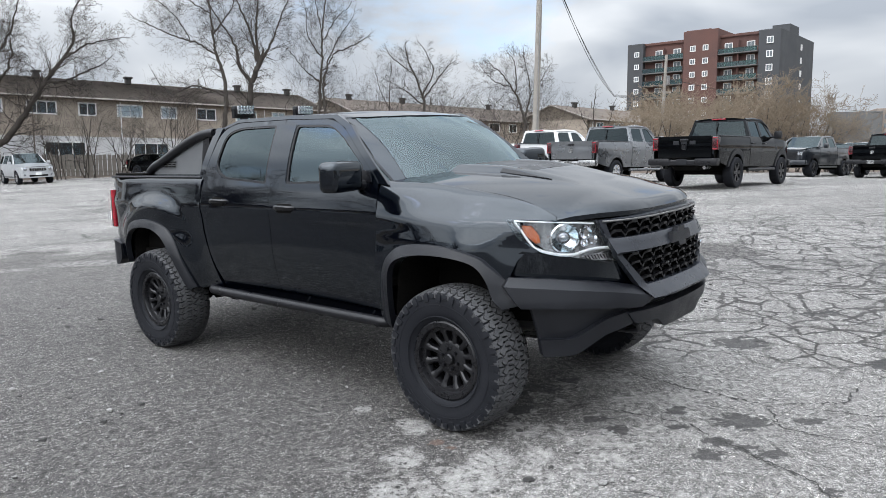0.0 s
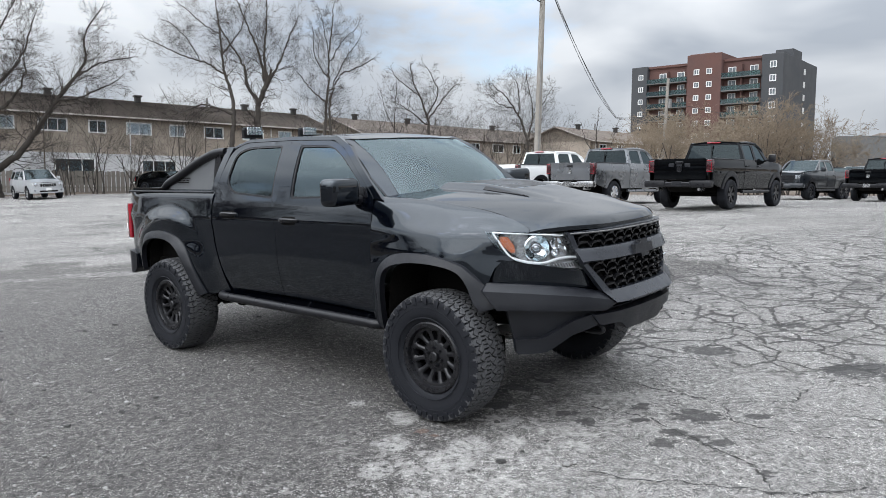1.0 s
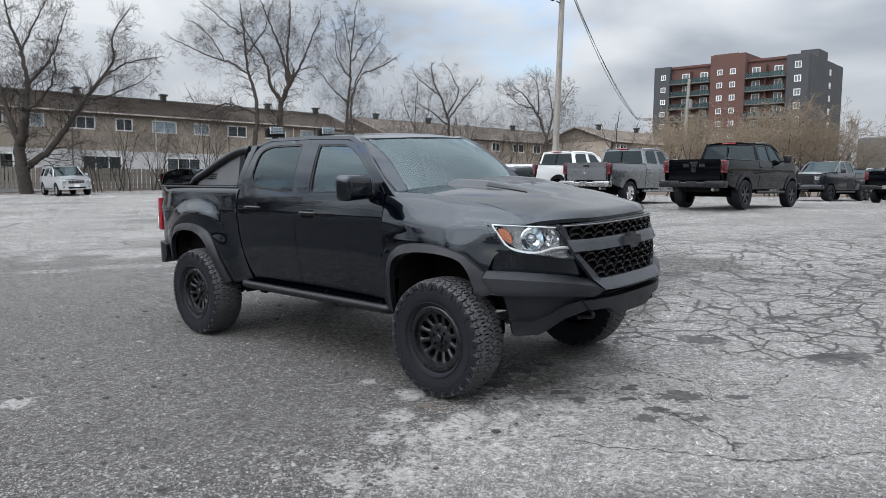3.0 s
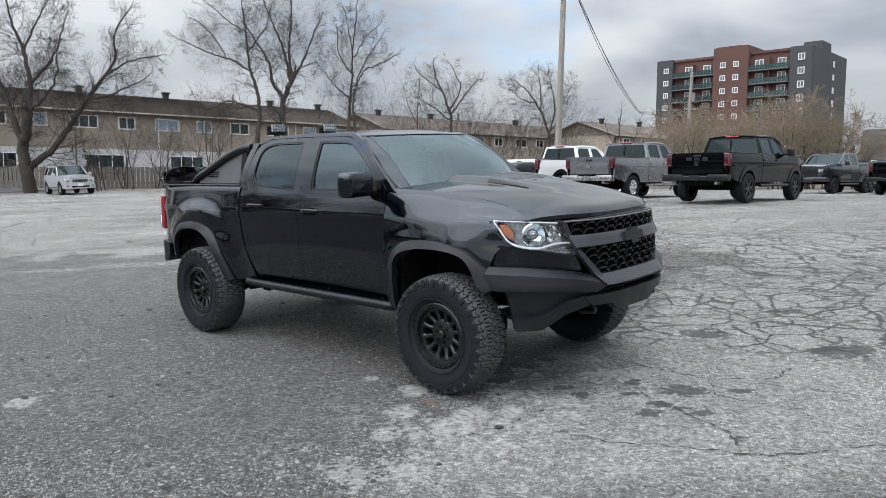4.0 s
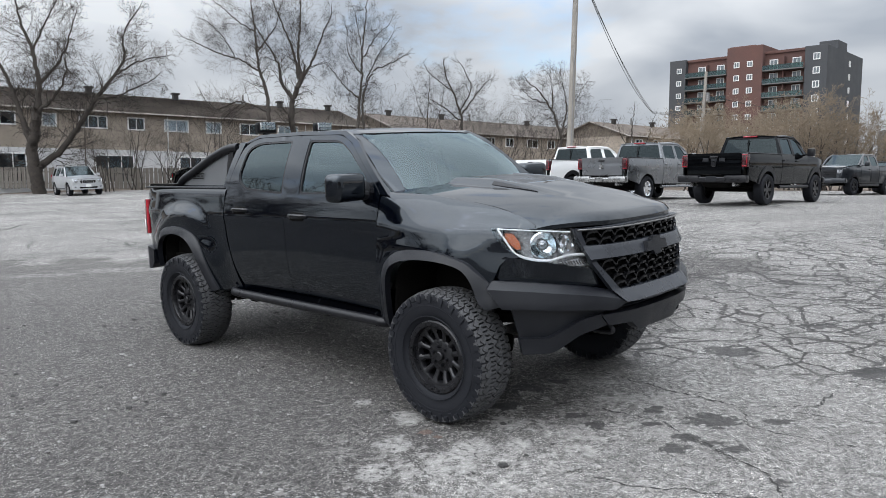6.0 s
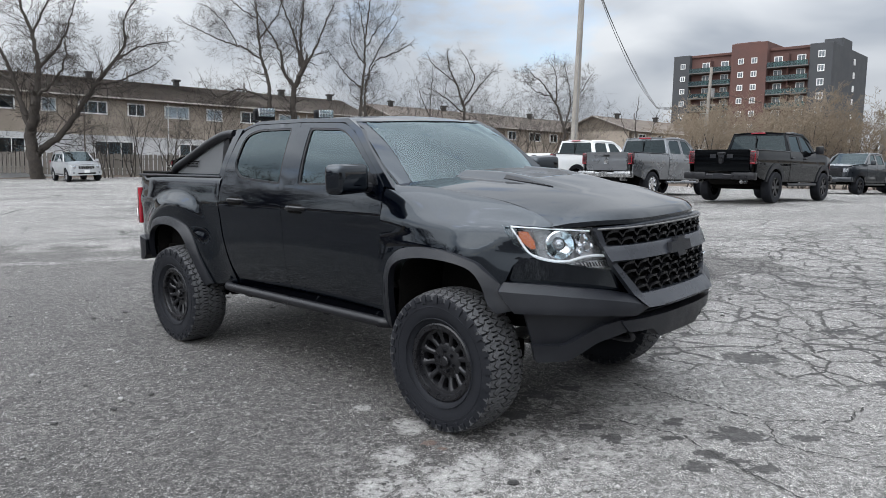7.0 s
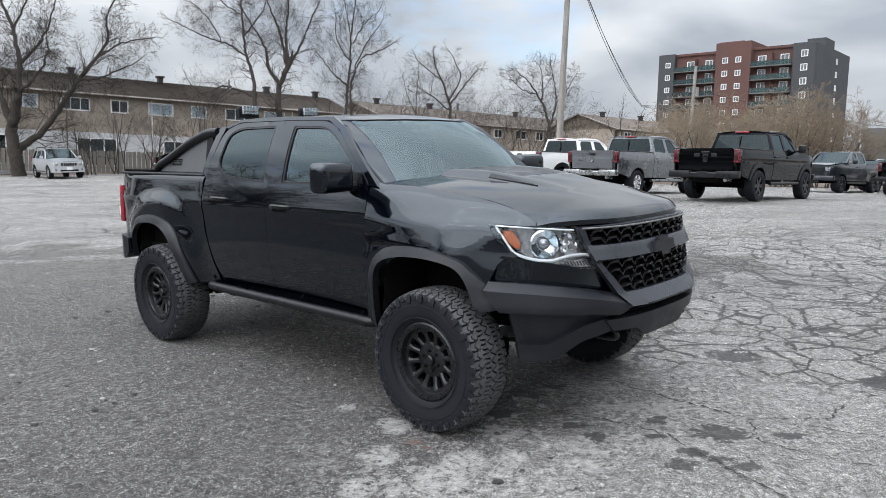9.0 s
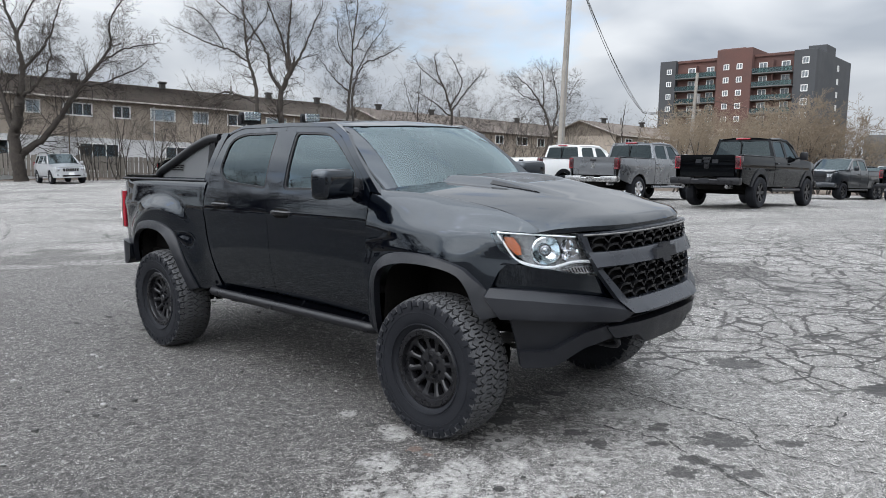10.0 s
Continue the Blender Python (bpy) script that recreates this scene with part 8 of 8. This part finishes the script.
def suv(at, colour, label, kind="suv", rim_mat=None, group="parked vehicles"):
    """A boxy five-door car; x forward from the front axle."""
    car = thing("parked_car", at, label, "car", group)
    R, wb, hw = 0.36, 2.78, 0.92
    belt, roof = (1.10, 1.72) if kind == "suv" else (0.95, 1.46)
    low = 0.36
    plan = table([-3.75, -3.5, -2.8, 0.2, 0.6, 0.85], [0.88, 0.94, 1.0, 1.0, 0.95, 0.82])
    f = flank(hw, belt, 0.34, plan=plan)
    fr, rr = arch_pts(0.0, R, low), arch_pts(-wb, R, low)
    tail = -3.70
    side_o = [(0.80, low + 0.1), (0.55, low)] + fr[::-1] + rr[::-1] + [(-3.55, low), (tail, 0.55), (tail, belt - 0.05), (-3.62, belt + 0.05)]
    if kind == "suv":
        side_o += [(-3.40, roof - 0.05), (-1.15, roof - 0.04), (-0.35, belt + 0.03), (0.72, belt - 0.14), (0.82, belt - 0.3)]
        wins = [[(-0.62, belt + 0.05), (-1.15, roof - 0.13), (-1.55, roof - 0.11), (-1.55, belt + 0.04)], [(-1.65, belt + 0.04), (-1.65, roof - 0.11), (-2.45, roof - 0.12), (-2.55, belt + 0.05)], [(-2.68, belt + 0.06), (-2.60, roof - 0.13), (-3.25, roof - 0.14), (-3.42, belt + 0.08)]]
    else:
        side_o += [(-3.0, roof - 0.18), (-2.3, roof - 0.04), (-1.2, roof - 0.04), (-0.35, belt + 0.03), (0.72, belt - 0.14), (0.82, belt - 0.3)]
        wins = [[(-0.62, belt + 0.05), (-1.2, roof - 0.11), (-1.6, roof - 0.10), (-1.6, belt + 0.04)], [(-1.7, belt + 0.04), (-1.7, roof - 0.10), (-2.3, roof - 0.12), (-2.75, belt + 0.06)]]
    wr = [rounded(w, 0.04) for w in wins]
    b1, b2 = both("body_side", panel([side_o, *wr], f, 0.1, (0, 0.04, 0)), colour, car)
    for w in wr:
        g = panel([w], lambda x, z: f(x, z) + Vector((0, 0.014, 0)), 0.2, (0, 0.005, 0))
        g2 = mirrored(g)
        part("window_pane", g, M_AUTOGLASS, b1)
        part("window_pane", g2, M_AUTOGLASS, b2)
    part("bonnet", panel([rounded([(-0.40, -0.80), (0.62, -0.76), (0.80, -0.5), (0.80, 0.5), (0.62, 0.76), (-0.40, 0.80)], 0.08)], lambda x, y: Vector((x, y, belt + 0.02 - 0.13 * (x + 0.4) + 0.05 * (1 - (y / 0.8) ** 2))), 0.12, (0, 0, -0.05)), colour, car)
    ym = 0.70 if kind == "suv" else 0.62
    xr = -3.42 if kind == "suv" else -2.5
    part("roof", panel([rounded([(-1.12, -ym), (xr, -ym), (xr, ym), (-1.12, ym)], 0.1)], lambda x, y: Vector((x, y, roof - 0.05 + 0.05 * (1 - (y / ym) ** 2))), 0.14, (0, 0, -0.05)), colour, car)
    part("windscreen", panel([[(-1, 0), (1, 0), (1, 1), (-1, 1)]], lambda u, v: Vector((-0.28 - 0.12 * abs(u) ** 2, 0.76 * u, belt + 0.03)).lerp(Vector((-1.10 - 0.05 * u * u, 0.66 * u, roof - 0.03)), v), 0.25, (-0.01, 0, -0.01)), M_AUTOGLASS, car)
    part("nose", panel([rounded([(-0.82, 0.42), (-0.80, belt - 0.16), (0.80, belt - 0.16), (0.82, 0.42)], 0.06)], lambda y, z: Vector((0.86 - 0.14 * (abs(y) / 0.82) ** 3, y, z)), 0.1, (-0.1, 0, 0)), colour, car)
    part("front_bumper", panel([rounded([(-0.86, 0.36), (-0.86, 0.62), (0.86, 0.62), (0.86, 0.36)], 0.06)], lambda y, z: Vector((0.94 - 0.2 * (abs(y) / 0.86) ** 3, y, z)), 0.1, (-0.16, 0, 0)), colour, car)
    part("grille", box((0.862, 0, 0.80 if kind == "suv" else 0.68), (0.02, 0.86, 0.17), 0.02), M_DKCHROME, car, "chrome grille with dark slots")
    for k in range(7):
        part("grille_slot", box((0.874, -0.36 + 0.12 * k, 0.80 if kind == "suv" else 0.68), (0.012, 0.075, 0.13), 0.01), M_DEEP, car)
    part("lower_grille", box((0.935, 0, 0.47), (0.02, 0.95, 0.09), 0.02), M_DEEP, car)
    part("plate_bar", box((0.95, 0, 0.58), (0.012, 0.30, 0.15), 0.004), M_TRIM, car)
    for sg in (-1, 1):
        hl = bmesh.new()
        add_revolve(hl, [(0, -0.02), (0.06, -0.016), (0.09, 0.0), (0.09, 0.03)], 18)
        bmesh.ops.transform(hl, matrix=Matrix.Translation((0.82, sg * 0.62, 0.84 if kind == "suv" else 0.72)) @ Matrix.Rotation(radians(90), 4, "Z"), verts=hl.verts)
        part("headlight", hl, M_REFLECT, car)
        fg = bmesh.new()
        add_revolve(fg, [(0, -0.02), (0.05, -0.016), (0.06, 0.02)], 14)
        bmesh.ops.transform(fg, matrix=Matrix.Translation((0.86, sg * 0.68, 0.52)) @ Matrix.Rotation(radians(90), 4, "Z"), verts=fg.verts)
        part("fog_lamp", fg, M_REFLECT, car)
        part("tail_lamp", box((tail + 0.02, sg * 0.74, belt - 0.02), (0.1, 0.16, 0.3), 0.02), M_RED, car)
        if kind == "suv":
            part("roof_rack_rail", tube([(-1.3, sg * 0.60, roof - 0.02), (-1.4, sg * 0.60, roof + 0.06), (-3.1, sg * 0.60, roof + 0.06), (-3.25, sg * 0.60, roof - 0.02)], 0.022, 6), M_SATIN, car)
    part("cladding", box((-1.39, 0, 0.42), (1.75, 1.80, 0.12), 0.03), M_PLASTIC, car)
    part("rear_end", box((tail + 0.06, 0, 0.78), (0.12, 1.62, 0.66), 0.05), colour, car)
    mr = box((-0.62, -1.02, belt + 0.10), (0.1, 0.2, 0.16), 0.04, seg=2)
    both("door_mirror", mr, colour, car)
    bm = bmesh.new()
    add_box(bm, (-1.4, 0, 0.45), (4.0, 1.3, 0.2))
    add_box(bm, (-1.8, 0, 0.75), (2.6, 1.6, 0.4))
    part("underbody", bm, M_DEEP, car)
    for hub in (0.0, -wb):
        bm = bmesh.new()
        ic = arch_pts(hub, R, low)
        a = [bm.verts.new((x, -hw + 0.03, z)) for x, z in ic]
        b = [bm.verts.new((x, -0.55, z)) for x, z in ic]
        add_ring_faces(bm, a, b, closed=False)
        both("wheel_liner", bm, M_DEEP, car)
    for y in (-0.38, 0.38):
        s = part("seat_back", box((-1.75, y, 1.05), (0.16, 0.48, 0.6), 0.06), M_SEAT, car)
    put_wheels(car, R, 0.24, (0.0, -wb), hw - 0.01, rim_mat or M_DKCHROME)
    return car


def build_parked():
    pickup(stand(10.58, 23.9, 46.0), M_BLACK_WORN, "lifted black crew cab pickup with black wheels, parked", M_RIM, R=0.43, lift=0.0, flares=True, bumper=M_SATIN, trim=M_SATIN)
    pickup(stand(8.15, 27.6, 46), M_SILVER, "silver grey crew cab pickup with chrome wheels, parked", M_CHROME, bumper=M_DKCHROME, trim=M_SILVER)
    pickup(stand(6.40, 30.6, 41), M_WHITE, "white crew cab pickup parked beside a silver one", M_CHROME, bumper=M_WHITE, trim=M_SATIN)
    pickup(stand(17.93, 35.67, 220), M_DKGREY, "dark grey crew cab pickup parked nose out", M_RIM, bumper=M_DKGREY, trim=M_SATIN)
    pickup(stand(22.9, 34.8, 42), M_BLACK_WORN, "black crew cab pickup with red tail lamps, parked", M_RIM, bumper=M_SATIN, trim=M_SATIN)
    suv(stand(22.3, 40.2, 220), M_BLACK_WORN, "black wagon parked behind grey pickup", "suv", M_RIM)
    pickup(stand(26.5, 46.0, 215), M_GOLD, "pale silver pickup parked at the back of the lot", M_CHROME)
    pickup(stand(33.5, 46.5, 42), M_WHITE, "white pickup parked at the back of the lot", M_CHROME)
    pickup(stand(29.0, 38.5, 42), M_DKGREY, "dark grey pickup parked at the end of the row", M_RIM)
    suv(stand(-22.1, 42.2, -47), M_GOLD, "silver four-wheel-drive wagon parked beside bare tree", "suv", M_DKCHROME)
    suv(stand(-16.0, 48.4, -25), M_BLACK_WORN, "small dark car parked near fence", "sedan", M_RIM)


build_parked()
